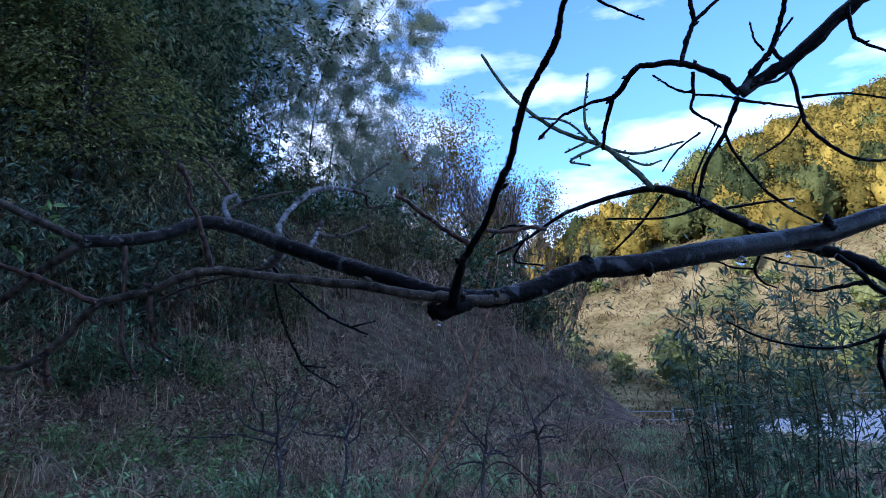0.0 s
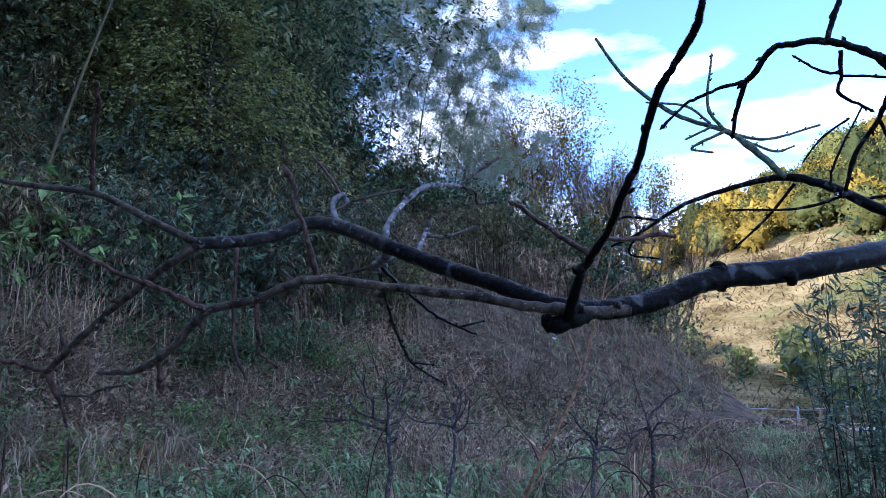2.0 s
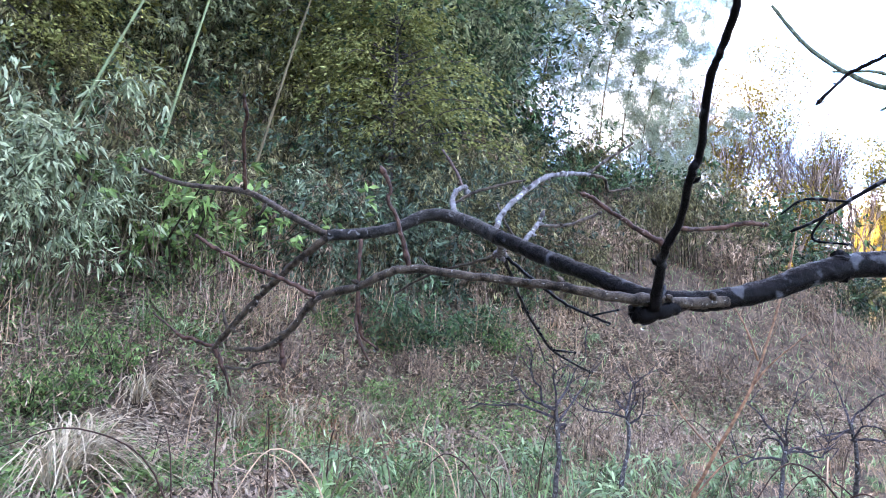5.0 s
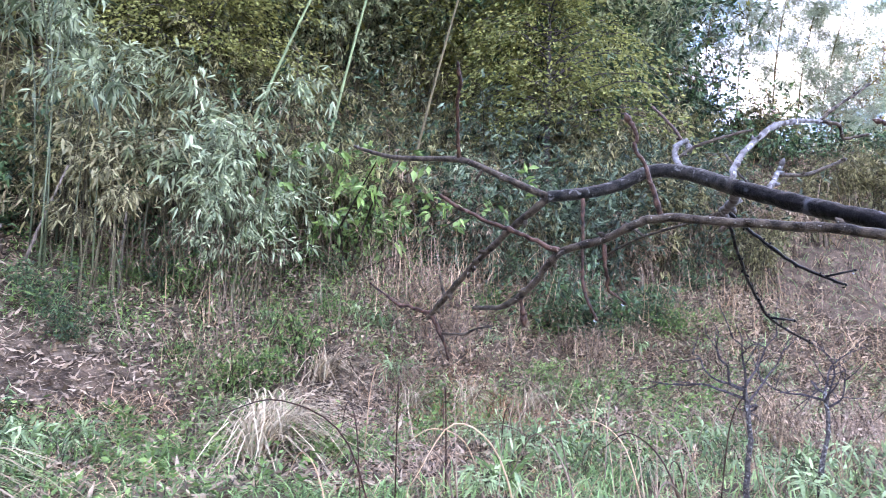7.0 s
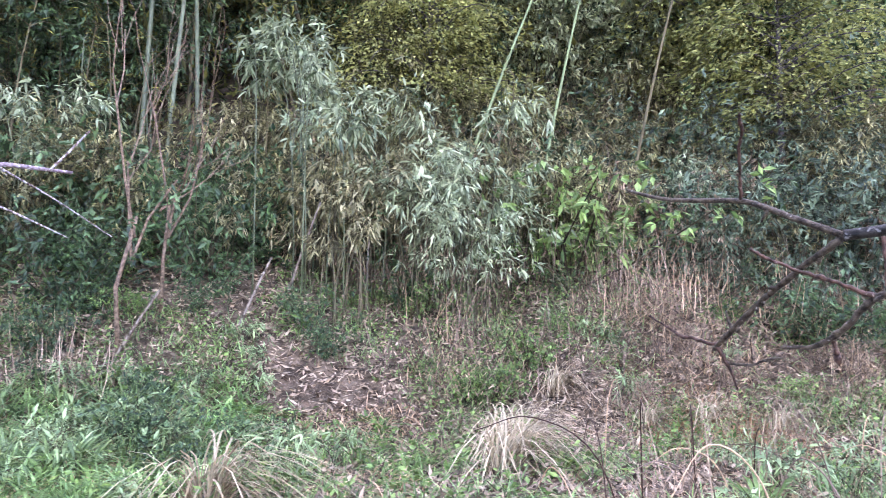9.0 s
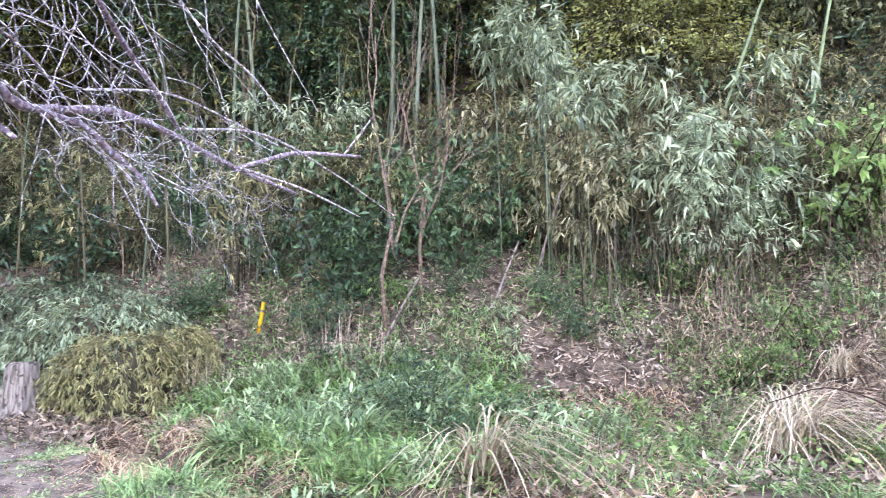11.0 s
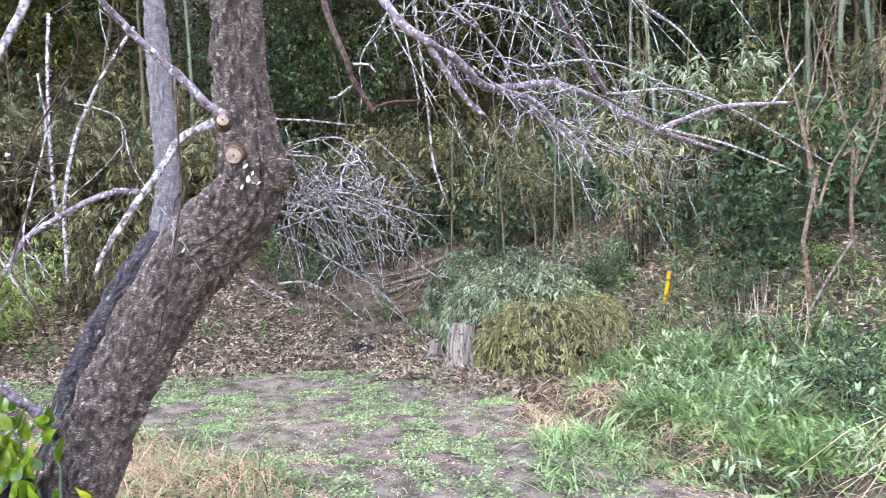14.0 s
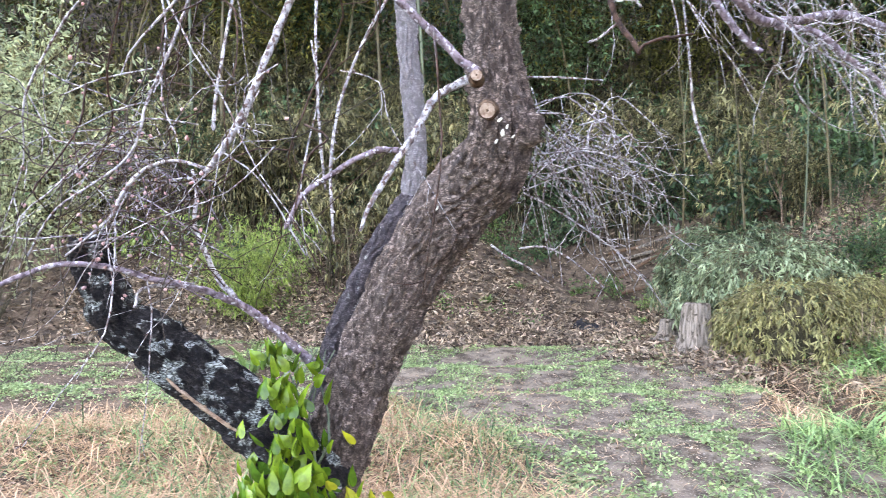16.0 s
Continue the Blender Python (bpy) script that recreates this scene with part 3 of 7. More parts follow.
limb("twig", plum, BARK_RED, (-0.742, 1.022, 1.310, 0.0063), (-0.730, 1.029, 1.281, 0.0054), (-0.722, 1.034, 1.259, 0.0036), (-0.717, 1.039, 1.235, 0.0027))
limb("twig", plum, BARK_GREY, (-0.724, 1.031, 1.277, 0.0036), (-0.680, 1.032, 1.276, 0.0031), (-0.662, 1.035, 1.284, 0.0031), (-0.626, 1.032, 1.290, 0.0026))
limb("spur", plum, BARK_GREY, (-0.696, 0.998, 1.339, 0.0043), (-0.700, 0.994, 1.356, 0.0035), (-0.702, 0.992, 1.369, 0.0026))
limb("spur", plum, BARK_GREY, (-0.583, 0.933, 1.537, 0.0041), (-0.593, 0.933, 1.523, 0.0025))
limb("twig", plum, LICHEN, (-0.284, 0.989, 1.508, 0.0056), (-0.306, 1.022, 1.535, 0.0059), (-0.317, 1.056, 1.563, 0.0061), (-0.308, 1.077, 1.577, 0.0053), (-0.306, 1.079, 1.572, 0.0053))
limb("twig", plum, BARK_RED, (-0.312, 1.077, 1.575, 0.0035), (-0.343, 1.125, 1.618, 0.0037), (-0.391, 1.185, 1.672, 0.0030))
limb("twig", plum, BARK_GREY, (-0.309, 1.031, 1.540, 0.0034), (-0.290, 1.063, 1.562, 0.0035), (-0.254, 1.090, 1.578, 0.0035), (-0.223, 1.117, 1.590, 0.0027))
limb("twig", plum, LICHEN, (-0.216, 0.948, 1.476, 0.0061), (-0.221, 1.003, 1.516, 0.0056), (-0.219, 1.081, 1.556, 0.0061), (-0.201, 1.152, 1.598, 0.0056), (-0.184, 1.205, 1.619, 0.0058), (-0.150, 1.284, 1.634, 0.0051))
limb("twig", plum, BARK_GREY, (-0.150, 1.284, 1.634, 0.0041), (-0.129, 1.316, 1.661, 0.0042), (-0.083, 1.373, 1.709, 0.0033))
limb("twig", plum, BARK_GREY, (-0.150, 1.284, 1.634, 0.0041), (-0.123, 1.312, 1.630, 0.0042), (-0.117, 1.327, 1.611, 0.0042), (-0.088, 1.343, 1.616, 0.0032))
limb("spur", plum, LICHEN, (-0.205, 0.941, 1.470, 0.0097), (-0.239, 1.057, 1.473, 0.0093), (-0.278, 1.179, 1.478, 0.0085))
limb("twig", plum, BARK_GREY, (-0.278, 1.179, 1.478, 0.0047), (-0.361, 1.236, 1.470, 0.0035), (-0.470, 1.315, 1.460, 0.0038), (-0.580, 1.397, 1.431, 0.0035))
limb("spur", plum, BARK_GREY, (-0.449, 1.299, 1.461, 0.0032), (-0.498, 1.334, 1.496, 0.0028))
limb("twig", plum, LICHEN, (-0.172, 0.921, 1.455, 0.0051), (-0.170, 0.970, 1.478, 0.0054), (-0.171, 1.018, 1.501, 0.0048), (-0.167, 1.018, 1.510, 0.0040))
limb("twig", plum, BARK_GREY, (-0.171, 1.018, 1.497, 0.0040), (-0.142, 1.076, 1.507, 0.0038), (-0.105, 1.133, 1.533, 0.0035))
limb("twig", plum, BARK_GREY, (-0.183, 0.969, 1.462, 0.0023), (-0.216, 1.007, 1.500, 0.0024), (-0.242, 1.047, 1.539, 0.0021))
limb("twig", plum, BARK_WET, (-0.275, 1.180, 1.478, 0.0057), (-0.283, 1.258, 1.450, 0.0040), (-0.292, 1.366, 1.405, 0.0043), (-0.299, 1.528, 1.353, 0.0042), (-0.293, 1.661, 1.309, 0.0039), (-0.245, 1.838, 1.261, 0.0036))
limb("spur", plum, BARK_WET, (-0.294, 1.639, 1.316, 0.0039), (-0.260, 1.700, 1.311, 0.0033))
limb("twig", plum, BARK_WET, (-0.271, 1.181, 1.477, 0.0047), (-0.246, 1.236, 1.448, 0.0039), (-0.203, 1.315, 1.406, 0.0041), (-0.163, 1.380, 1.384, 0.0037), (-0.136, 1.414, 1.372, 0.0033))
limb("spur", plum, BARK_WET, (-0.161, 1.381, 1.384, 0.0032), (-0.120, 1.420, 1.396, 0.0027))
limb("twig", plum, BARK_RED, (0.031, 0.684, 1.416, 0.0040), (0.013, 0.683, 1.428, 0.0035), (-0.007, 0.680, 1.442, 0.0030), (-0.031, 0.672, 1.460, 0.0030), (-0.037, 0.670, 1.463, 0.0025))
limb("twig", plum, BARK_RED, (0.042, 0.675, 1.430, 0.0034), (0.062, 0.700, 1.432, 0.0030), (0.087, 0.716, 1.438, 0.0031), (0.099, 0.718, 1.439, 0.0036), (0.112, 0.732, 1.440, 0.0026))
limb("knob", plum, BARK_WET, (0.714, 1.217, 1.519, 0.0130), (0.706, 1.205, 1.532, 0.0080), (0.704, 1.203, 1.542, 0.0030))
limb("knob", plum, BARK_WET, (0.274, 0.902, 1.420, 0.0110), (0.277, 0.904, 1.411, 0.0080), (0.278, 0.905, 1.406, 0.0040))
limb("knob", plum, BARK_WET, (0.193, 0.889, 1.425, 0.012), (0.195, 0.892, 1.408, 0.009), (0.195, 0.892, 1.4, 0.004))
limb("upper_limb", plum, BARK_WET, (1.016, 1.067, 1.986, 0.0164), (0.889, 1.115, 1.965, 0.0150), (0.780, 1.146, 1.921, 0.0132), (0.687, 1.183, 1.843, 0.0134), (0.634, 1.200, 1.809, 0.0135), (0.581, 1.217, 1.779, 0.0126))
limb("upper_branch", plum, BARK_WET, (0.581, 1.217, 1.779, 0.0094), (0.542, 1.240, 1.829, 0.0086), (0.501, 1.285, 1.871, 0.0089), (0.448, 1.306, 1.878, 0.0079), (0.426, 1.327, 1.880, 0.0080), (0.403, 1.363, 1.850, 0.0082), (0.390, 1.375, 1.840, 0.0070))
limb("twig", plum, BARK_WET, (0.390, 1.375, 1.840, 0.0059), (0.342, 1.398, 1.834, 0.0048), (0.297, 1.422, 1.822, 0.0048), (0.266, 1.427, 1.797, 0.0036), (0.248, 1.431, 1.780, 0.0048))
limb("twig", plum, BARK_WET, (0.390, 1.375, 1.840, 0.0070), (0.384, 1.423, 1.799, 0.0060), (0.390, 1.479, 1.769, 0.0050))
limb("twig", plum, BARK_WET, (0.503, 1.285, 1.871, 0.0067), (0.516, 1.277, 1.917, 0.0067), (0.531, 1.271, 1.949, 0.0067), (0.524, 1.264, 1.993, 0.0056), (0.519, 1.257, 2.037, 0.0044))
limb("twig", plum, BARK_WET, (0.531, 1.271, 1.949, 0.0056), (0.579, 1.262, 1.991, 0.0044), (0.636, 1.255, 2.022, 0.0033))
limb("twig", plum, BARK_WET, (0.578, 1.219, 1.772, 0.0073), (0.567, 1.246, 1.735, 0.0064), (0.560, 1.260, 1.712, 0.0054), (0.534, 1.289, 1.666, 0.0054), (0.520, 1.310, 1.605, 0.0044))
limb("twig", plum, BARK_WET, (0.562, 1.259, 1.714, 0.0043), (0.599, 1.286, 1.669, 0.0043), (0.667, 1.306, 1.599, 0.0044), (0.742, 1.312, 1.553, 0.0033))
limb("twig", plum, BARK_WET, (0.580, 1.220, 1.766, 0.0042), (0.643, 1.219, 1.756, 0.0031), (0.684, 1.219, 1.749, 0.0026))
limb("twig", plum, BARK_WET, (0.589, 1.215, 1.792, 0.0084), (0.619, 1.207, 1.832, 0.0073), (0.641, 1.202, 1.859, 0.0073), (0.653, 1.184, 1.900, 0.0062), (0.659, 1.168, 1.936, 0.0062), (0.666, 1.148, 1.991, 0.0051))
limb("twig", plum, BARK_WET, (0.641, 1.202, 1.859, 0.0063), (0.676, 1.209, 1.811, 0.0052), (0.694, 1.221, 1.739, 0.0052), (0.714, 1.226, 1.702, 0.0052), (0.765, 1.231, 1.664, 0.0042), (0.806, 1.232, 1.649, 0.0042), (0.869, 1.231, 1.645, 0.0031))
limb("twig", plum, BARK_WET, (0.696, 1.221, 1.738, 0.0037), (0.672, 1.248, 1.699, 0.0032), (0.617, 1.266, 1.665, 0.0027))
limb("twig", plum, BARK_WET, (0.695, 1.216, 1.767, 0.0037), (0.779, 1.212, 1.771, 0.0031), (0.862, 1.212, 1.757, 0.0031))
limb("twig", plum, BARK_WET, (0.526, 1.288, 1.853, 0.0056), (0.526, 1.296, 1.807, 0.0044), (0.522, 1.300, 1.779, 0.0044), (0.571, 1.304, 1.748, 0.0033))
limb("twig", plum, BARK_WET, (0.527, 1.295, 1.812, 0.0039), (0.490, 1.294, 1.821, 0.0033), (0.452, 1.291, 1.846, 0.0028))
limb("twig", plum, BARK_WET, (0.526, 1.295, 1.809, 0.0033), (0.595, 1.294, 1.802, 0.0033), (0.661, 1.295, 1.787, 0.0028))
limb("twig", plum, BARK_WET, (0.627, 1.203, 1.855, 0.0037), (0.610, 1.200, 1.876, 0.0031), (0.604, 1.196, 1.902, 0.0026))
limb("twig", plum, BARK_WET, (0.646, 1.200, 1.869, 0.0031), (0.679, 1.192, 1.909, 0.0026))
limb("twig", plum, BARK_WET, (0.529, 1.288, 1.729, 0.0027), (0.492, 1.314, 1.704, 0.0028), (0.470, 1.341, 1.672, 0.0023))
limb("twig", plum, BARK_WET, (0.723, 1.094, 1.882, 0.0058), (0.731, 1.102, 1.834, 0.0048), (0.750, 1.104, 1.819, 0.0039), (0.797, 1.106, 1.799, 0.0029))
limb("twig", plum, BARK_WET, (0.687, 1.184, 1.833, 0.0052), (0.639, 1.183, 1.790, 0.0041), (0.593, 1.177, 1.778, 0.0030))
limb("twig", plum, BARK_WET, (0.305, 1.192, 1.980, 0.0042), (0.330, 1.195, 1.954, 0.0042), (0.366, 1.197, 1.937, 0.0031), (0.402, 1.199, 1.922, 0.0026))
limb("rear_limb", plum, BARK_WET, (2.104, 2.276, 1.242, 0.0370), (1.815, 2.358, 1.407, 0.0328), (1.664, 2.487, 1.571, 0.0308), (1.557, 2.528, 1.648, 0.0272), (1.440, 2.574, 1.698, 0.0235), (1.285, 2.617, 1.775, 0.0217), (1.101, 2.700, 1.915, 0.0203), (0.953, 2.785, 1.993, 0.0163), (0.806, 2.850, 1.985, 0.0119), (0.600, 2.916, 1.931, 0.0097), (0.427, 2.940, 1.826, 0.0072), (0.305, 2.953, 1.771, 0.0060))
limb("twig", plum, BARK_GREEN, (0.948, 2.783, 1.992, 0.0140), (0.871, 2.800, 2.084, 0.0141), (0.765, 2.816, 2.190, 0.0119), (0.635, 2.859, 2.258, 0.0097), (0.517, 2.852, 2.322, 0.0097), (0.376, 2.835, 2.447, 0.0085), (0.265, 2.810, 2.613, 0.0060))
limb("twig", plum, BARK_GREEN, (0.742, 2.815, 2.203, 0.0095), (0.690, 2.819, 2.305, 0.0084), (0.716, 2.815, 2.505, 0.0060))
limb("twig", plum, BARK_GREEN, (0.765, 2.817, 2.185, 0.0095), (0.913, 2.836, 2.162, 0.0072), (1.104, 2.852, 2.212, 0.0060))
limb("twig", plum, BARK_GREEN, (0.746, 2.816, 2.196, 0.0095), (0.625, 2.849, 2.143, 0.0072), (0.703, 2.879, 2.132, 0.0060))
limb("twig", plum, BARK_GREEN, (0.800, 2.819, 2.165, 0.0071), (0.935, 2.844, 2.114, 0.0072), (1.013, 2.868, 2.137, 0.0048))
limb("twig", plum, BARK_GREEN, (0.707, 2.813, 2.220, 0.0071), (0.614, 2.842, 2.183, 0.0060))
limb("twig", plum, BARK_GREEN, (0.695, 2.812, 2.228, 0.0071), (0.607, 2.821, 2.308, 0.0072), (0.469, 2.850, 2.341, 0.0048))
limb("twig", plum, BARK_WET, (0.983, 2.796, 1.971, 0.0093), (0.896, 2.869, 1.857, 0.0071), (0.795, 2.940, 1.757, 0.0060))
limb("twig", plum, BARK_WET, (1.134, 2.701, 1.903, 0.0090), (0.981, 2.763, 1.868, 0.0069), (0.765, 2.818, 1.880, 0.0058))
limb("twig", plum, BARK_WET, (1.167, 2.704, 1.879, 0.0090), (1.325, 2.696, 1.900, 0.0068), (1.461, 2.689, 1.912, 0.0056))
limb("twig", plum, BARK_WET, (1.067, 2.699, 1.927, 0.0068), (1.086, 2.683, 2.020, 0.0068), (1.178, 2.648, 2.205, 0.0045))
limb("twig", plum, BARK_WET, (0.501, 2.930, 1.870, 0.0072), (0.357, 2.931, 1.888, 0.0072), (0.283, 2.941, 1.843, 0.0048))
limb("twig", plum, BARK_WET, (0.440, 2.935, 1.849, 0.0072), (0.376, 2.955, 1.744, 0.0072), (0.496, 2.956, 1.716, 0.0048))
limb("low_branch", plum, BARK_WET, (0.748, 1.264, 1.476, 0.0073), (0.789, 1.268, 1.446, 0.0073), (0.838, 1.273, 1.403, 0.0084), (1.066, 1.332, 1.314, 0.0109))
limb("twig", plum, BARK_WET, (0.815, 1.270, 1.426, 0.0063), (0.767, 1.273, 1.421, 0.0052), (0.715, 1.276, 1.413, 0.0042), (0.697, 1.276, 1.415, 0.0031))
limb("twig", plum, BARK_WET, (0.921, 1.380, 1.355, 0.0079), (0.886, 1.386, 1.328, 0.0056), (0.801, 1.392, 1.308, 0.0045), (0.711, 1.393, 1.318, 0.0034), (0.644, 1.392, 1.338, 0.0034), (0.589, 1.389, 1.367, 0.0023))
limb("twig", plum, BARK_WET, (0.938, 1.378, 1.365, 0.0090), (0.898, 1.386, 1.328, 0.0079), (0.888, 1.395, 1.278, 0.0068), (0.902, 1.404, 1.222, 0.0056))
limb("twig", plum, BARK_WET, (0.559, 1.170, 1.468, 0.0039), (0.549, 1.174, 1.443, 0.0039), (0.562, 1.177, 1.422, 0.0029), (0.583, 1.178, 1.413, 0.0019))
limb("twig", plum, BARK_WET, (0.549, 1.174, 1.446, 0.0029), (0.515, 1.174, 1.448, 0.0029), (0.486, 1.173, 1.460, 0.0019))
limb("twig", plum, BARK_WET, (0.566, 1.170, 1.464, 0.0029), (0.612, 1.171, 1.450, 0.0029), (0.664, 1.171, 1.442, 0.0019))
limb("main_limb", plum, BARK_WET, (1.278, 1.571, 1.659, 0.026), (1.35, 1.75, 1.85, 0.034), (1.69, 1.9, 1.98, 0.045))
limb("knob", plum, BARK_WET, (0.714, 1.217, 1.519, 0.0130), (0.706, 1.205, 1.532, 0.0080), (0.704, 1.203, 1.542, 0.0030))
limb("knob", plum, BARK_WET, (0.274, 0.902, 1.420, 0.0110), (0.277, 0.904, 1.411, 0.0080), (0.278, 0.905, 1.406, 0.0040))
limb("knob", plum, BARK_WET, (0.193, 0.889, 1.425, 0.012), (0.195, 0.892, 1.408, 0.009), (0.195, 0.892, 1.4, 0.004))
limb("upper_limb", plum, BARK_WET, (1.01, 1.06, 1.985, 0.016), (1.3, 1.4, 2.1, 0.022), (1.69, 1.88, 2.0, 0.035))
limb("rear_limb", plum, BARK_WET, (2.1, 2.27, 1.243, 0.037), (1.95, 2.1, 1.2, 0.042), (1.72, 1.9, 1.15, 0.05))
limb("trunk", weeping, BARK_TRUNK, (-1.880, -2.036, -0.093, 0.1240), (-1.857, -2.004, 0.123, 0.1126), (-1.822, -1.925, 0.511, 0.1004), (-1.818, -1.850, 0.715, 0.0928), (-1.812, -1.752, 0.926, 0.0817), (-1.795, -1.627, 1.138, 0.0860), (-1.775, -1.487, 1.324, 0.0927), (-1.754, -1.362, 1.423, 0.0838), (-1.710, -1.297, 1.520, 0.0724), (-1.680, -1.298, 1.648, 0.0602), (-1.639, -1.296, 1.794, 0.0521), (-1.600, -1.285, 1.977, 0.0471), (-1.576, -1.246, 2.268, 0.0424), (-1.552, -1.299, 2.640, 0.0374))
limb("second_stem", weeping, BARK_DARK, (-1.855, -1.971, 0.733, 0.0448), (-1.867, -1.905, 0.956, 0.0482), (-1.901, -1.847, 1.128, 0.0487), (-1.971, -1.813, 1.270, 0.0465), (-2.074, -1.806, 1.387, 0.0448))
limb("second_stem", weeping, BARK_PALE, (-2.044, -1.807, 1.347, 0.0405), (-2.126, -1.826, 1.469, 0.0441), (-2.141, -1.828, 1.568, 0.0444), (-2.167, -1.865, 1.774, 0.0434), (-2.185, -1.913, 2.027, 0.0402), (-2.153, -1.930, 2.429, 0.0362))
limb("burl", weeping, BARK_TRUNK, (-1.707, -1.312, 1.465, 0.0348), (-1.714, -1.234, 1.516, 0.0430), (-1.707, -1.196, 1.529, 0.0198))
limb("left_limb", weeping, BARK_LICHEN, (-1.716, -1.863, 0.519, 0.0998), (-1.644, -1.931, 0.666, 0.0876), (-1.568, -2.011, 0.763, 0.0757), (-1.470, -2.086, 0.869, 0.0695), (-1.376, -2.156, 0.970, 0.0635), (-1.318, -2.209, 1.015, 0.0539), (-1.283, -2.222, 1.090, 0.0415), (-1.249, -2.235, 1.163, 0.0352), (-1.222, -2.234, 1.227, 0.0377))
limb("torn_bark", weeping, CUT_WOOD, (-1.531, -1.959, 0.712, 0.004), (-1.479, -2.002, 0.757, 0.008), (-1.416, -2.062, 0.825, 0.0075), (-1.376, -2.105, 0.874, 0.006), (-1.349, -2.128, 0.9, 0.003))
limb("low_shoot", weeping, BARK_LILAC, (-1.672, -1.808, 0.880, 0.0235), (-1.611, -1.847, 0.941, 0.0216), (-1.538, -1.884, 1.010, 0.0197), (-1.483, -1.913, 1.056, 0.0179), (-1.408, -1.937, 1.090, 0.0159), (-1.343, -1.966, 1.114, 0.0142), (-1.252, -1.999, 1.131, 0.0123), (-1.171, -2.035, 1.156, 0.0120), (-1.080, -2.088, 1.162, 0.0103), (-1.013, -2.124, 1.135, 0.0100), (-0.920, -2.166, 1.082, 0.0072))
limb("low_shoot", weeping, BARK_WHITE, (-1.464, -1.924, 1.068, 0.0148), (-1.416, -1.959, 1.140, 0.0132), (-1.385, -1.968, 1.198, 0.0116), (-1.366, -1.992, 1.269, 0.0101), (-1.364, -1.988, 1.356, 0.0087), (-1.356, -1.998, 1.414, 0.0072))
limb("low_shoot", weeping, BARK_WHITE, (-1.346, -1.960, 1.118, 0.0113), (-1.262, -2.043, 1.109, 0.0070), (-1.233, -2.037, 1.061, 0.0055))
limb("hanging_branch", weeping, BARK_WHITE, (-1.586, -1.321, 1.619, 0.0178), (-1.562, -1.357, 1.596, 0.0150), (-1.540, -1.389, 1.564, 0.0149), (-1.514, -1.410, 1.501, 0.0134), (-1.491, -1.420, 1.462, 0.0132), (-1.465, -1.437, 1.415, 0.0117), (-1.440, -1.456, 1.360, 0.0116), (-1.422, -1.481, 1.302, 0.0090), (-1.410, -1.493, 1.250, 0.0051))
limb("hanging_branch", weeping, BARK_LILAC, (-1.465, -1.433, 1.438, 0.0104), (-1.431, -1.466, 1.435, 0.0103), (-1.392, -1.513, 1.405, 0.0102), (-1.355, -1.559, 1.362, 0.0100), (-1.330, -1.599, 1.323, 0.0087), (-1.314, -1.621, 1.266, 0.0074))
limb("hanging_branch", weeping, BARK_LILAC, (-1.576, -1.290, 1.627, 0.0189), (-1.541, -1.320, 1.655, 0.0160), (-1.504, -1.352, 1.695, 0.0158), (-1.443, -1.388, 1.740, 0.0142), (-1.378, -1.433, 1.800, 0.0126), (-1.304, -1.450, 1.848, 0.0109))
limb("hanging_branch", weeping, BARK_WHITE, (-1.269, -1.522, 1.869, 0.0145), (-1.245, -1.574, 1.723, 0.0133), (-1.228, -1.611, 1.620, 0.0133), (-1.211, -1.647, 1.517, 0.0133), (-1.191, -1.689, 1.425, 0.0121), (-1.168, -1.733, 1.355, 0.0085))
limb("twig", weeping, BARK_WHITE, (-1.171, -1.726, 1.372, 0.0085), (-1.136, -1.782, 1.387, 0.0072), (-1.103, -1.839, 1.367, 0.0085), (-1.081, -1.881, 1.312, 0.0097), (-1.070, -1.902, 1.263, 0.0072), (-1.027, -1.980, 1.183, 0.0048))
limb("twig", weeping, BARK_WHITE, (-1.140, -1.745, 1.767, 0.0072), (-1.119, -1.792, 1.622, 0.0072), (-1.099, -1.833, 1.512, 0.0072), (-1.083, -1.870, 1.391, 0.0060), (-1.010, -2.000, 1.279, 0.0048), (-0.984, -2.052, 1.181, 0.0048))
limb("twig", weeping, BARK_WHITE, (-1.184, -1.672, 1.757, 0.0072), (-1.178, -1.693, 1.624, 0.0072), (-1.174, -1.707, 1.527, 0.0072), (-1.175, -1.712, 1.467, 0.0085))
limb("twig", weeping, BARK_WHITE, (-1.572, -1.790, 1.925, 0.0092), (-1.582, -1.791, 1.711, 0.0076), (-1.599, -1.781, 1.497, 0.0076), (-1.610, -1.772, 1.391, 0.0061))
limb("twig", weeping, BARK_WHITE, (-1.676, -1.620, 1.914, 0.0092), (-1.643, -1.686, 1.774, 0.0092), (-1.619, -1.739, 1.605, 0.0092), (-1.615, -1.759, 1.437, 0.0092), (-1.628, -1.753, 1.254, 0.0076))
limb("twig", weeping, BARK_WHITE, (-1.066, -1.677, 1.714, 0.0068), (-1.019, -1.765, 1.600, 0.0045), (-1.007, -1.789, 1.543, 0.0034))
limb("twig", weeping, BARK_WHITE, (-1.070, -1.779, 1.568, 0.0041), (-1.005, -1.851, 1.539, 0.0035), (-0.949, -1.891, 1.498, 0.0023))
limb("twig", weeping, BARK_WHITE, (-1.062, -1.800, 1.497, 0.0041), (-1.015, -1.841, 1.470, 0.0035), (-0.963, -1.872, 1.428, 0.0023))
limb("twig", weeping, BARK_WHITE, (-1.188, -1.694, 1.407, 0.0042), (-1.246, -1.642, 1.351, 0.0037), (-1.327, -1.580, 1.195, 0.0037))
limb("twig", weeping, BARK_WHITE, (-1.200, -1.668, 1.492, 0.0048), (-1.221, -1.637, 1.450, 0.0036))
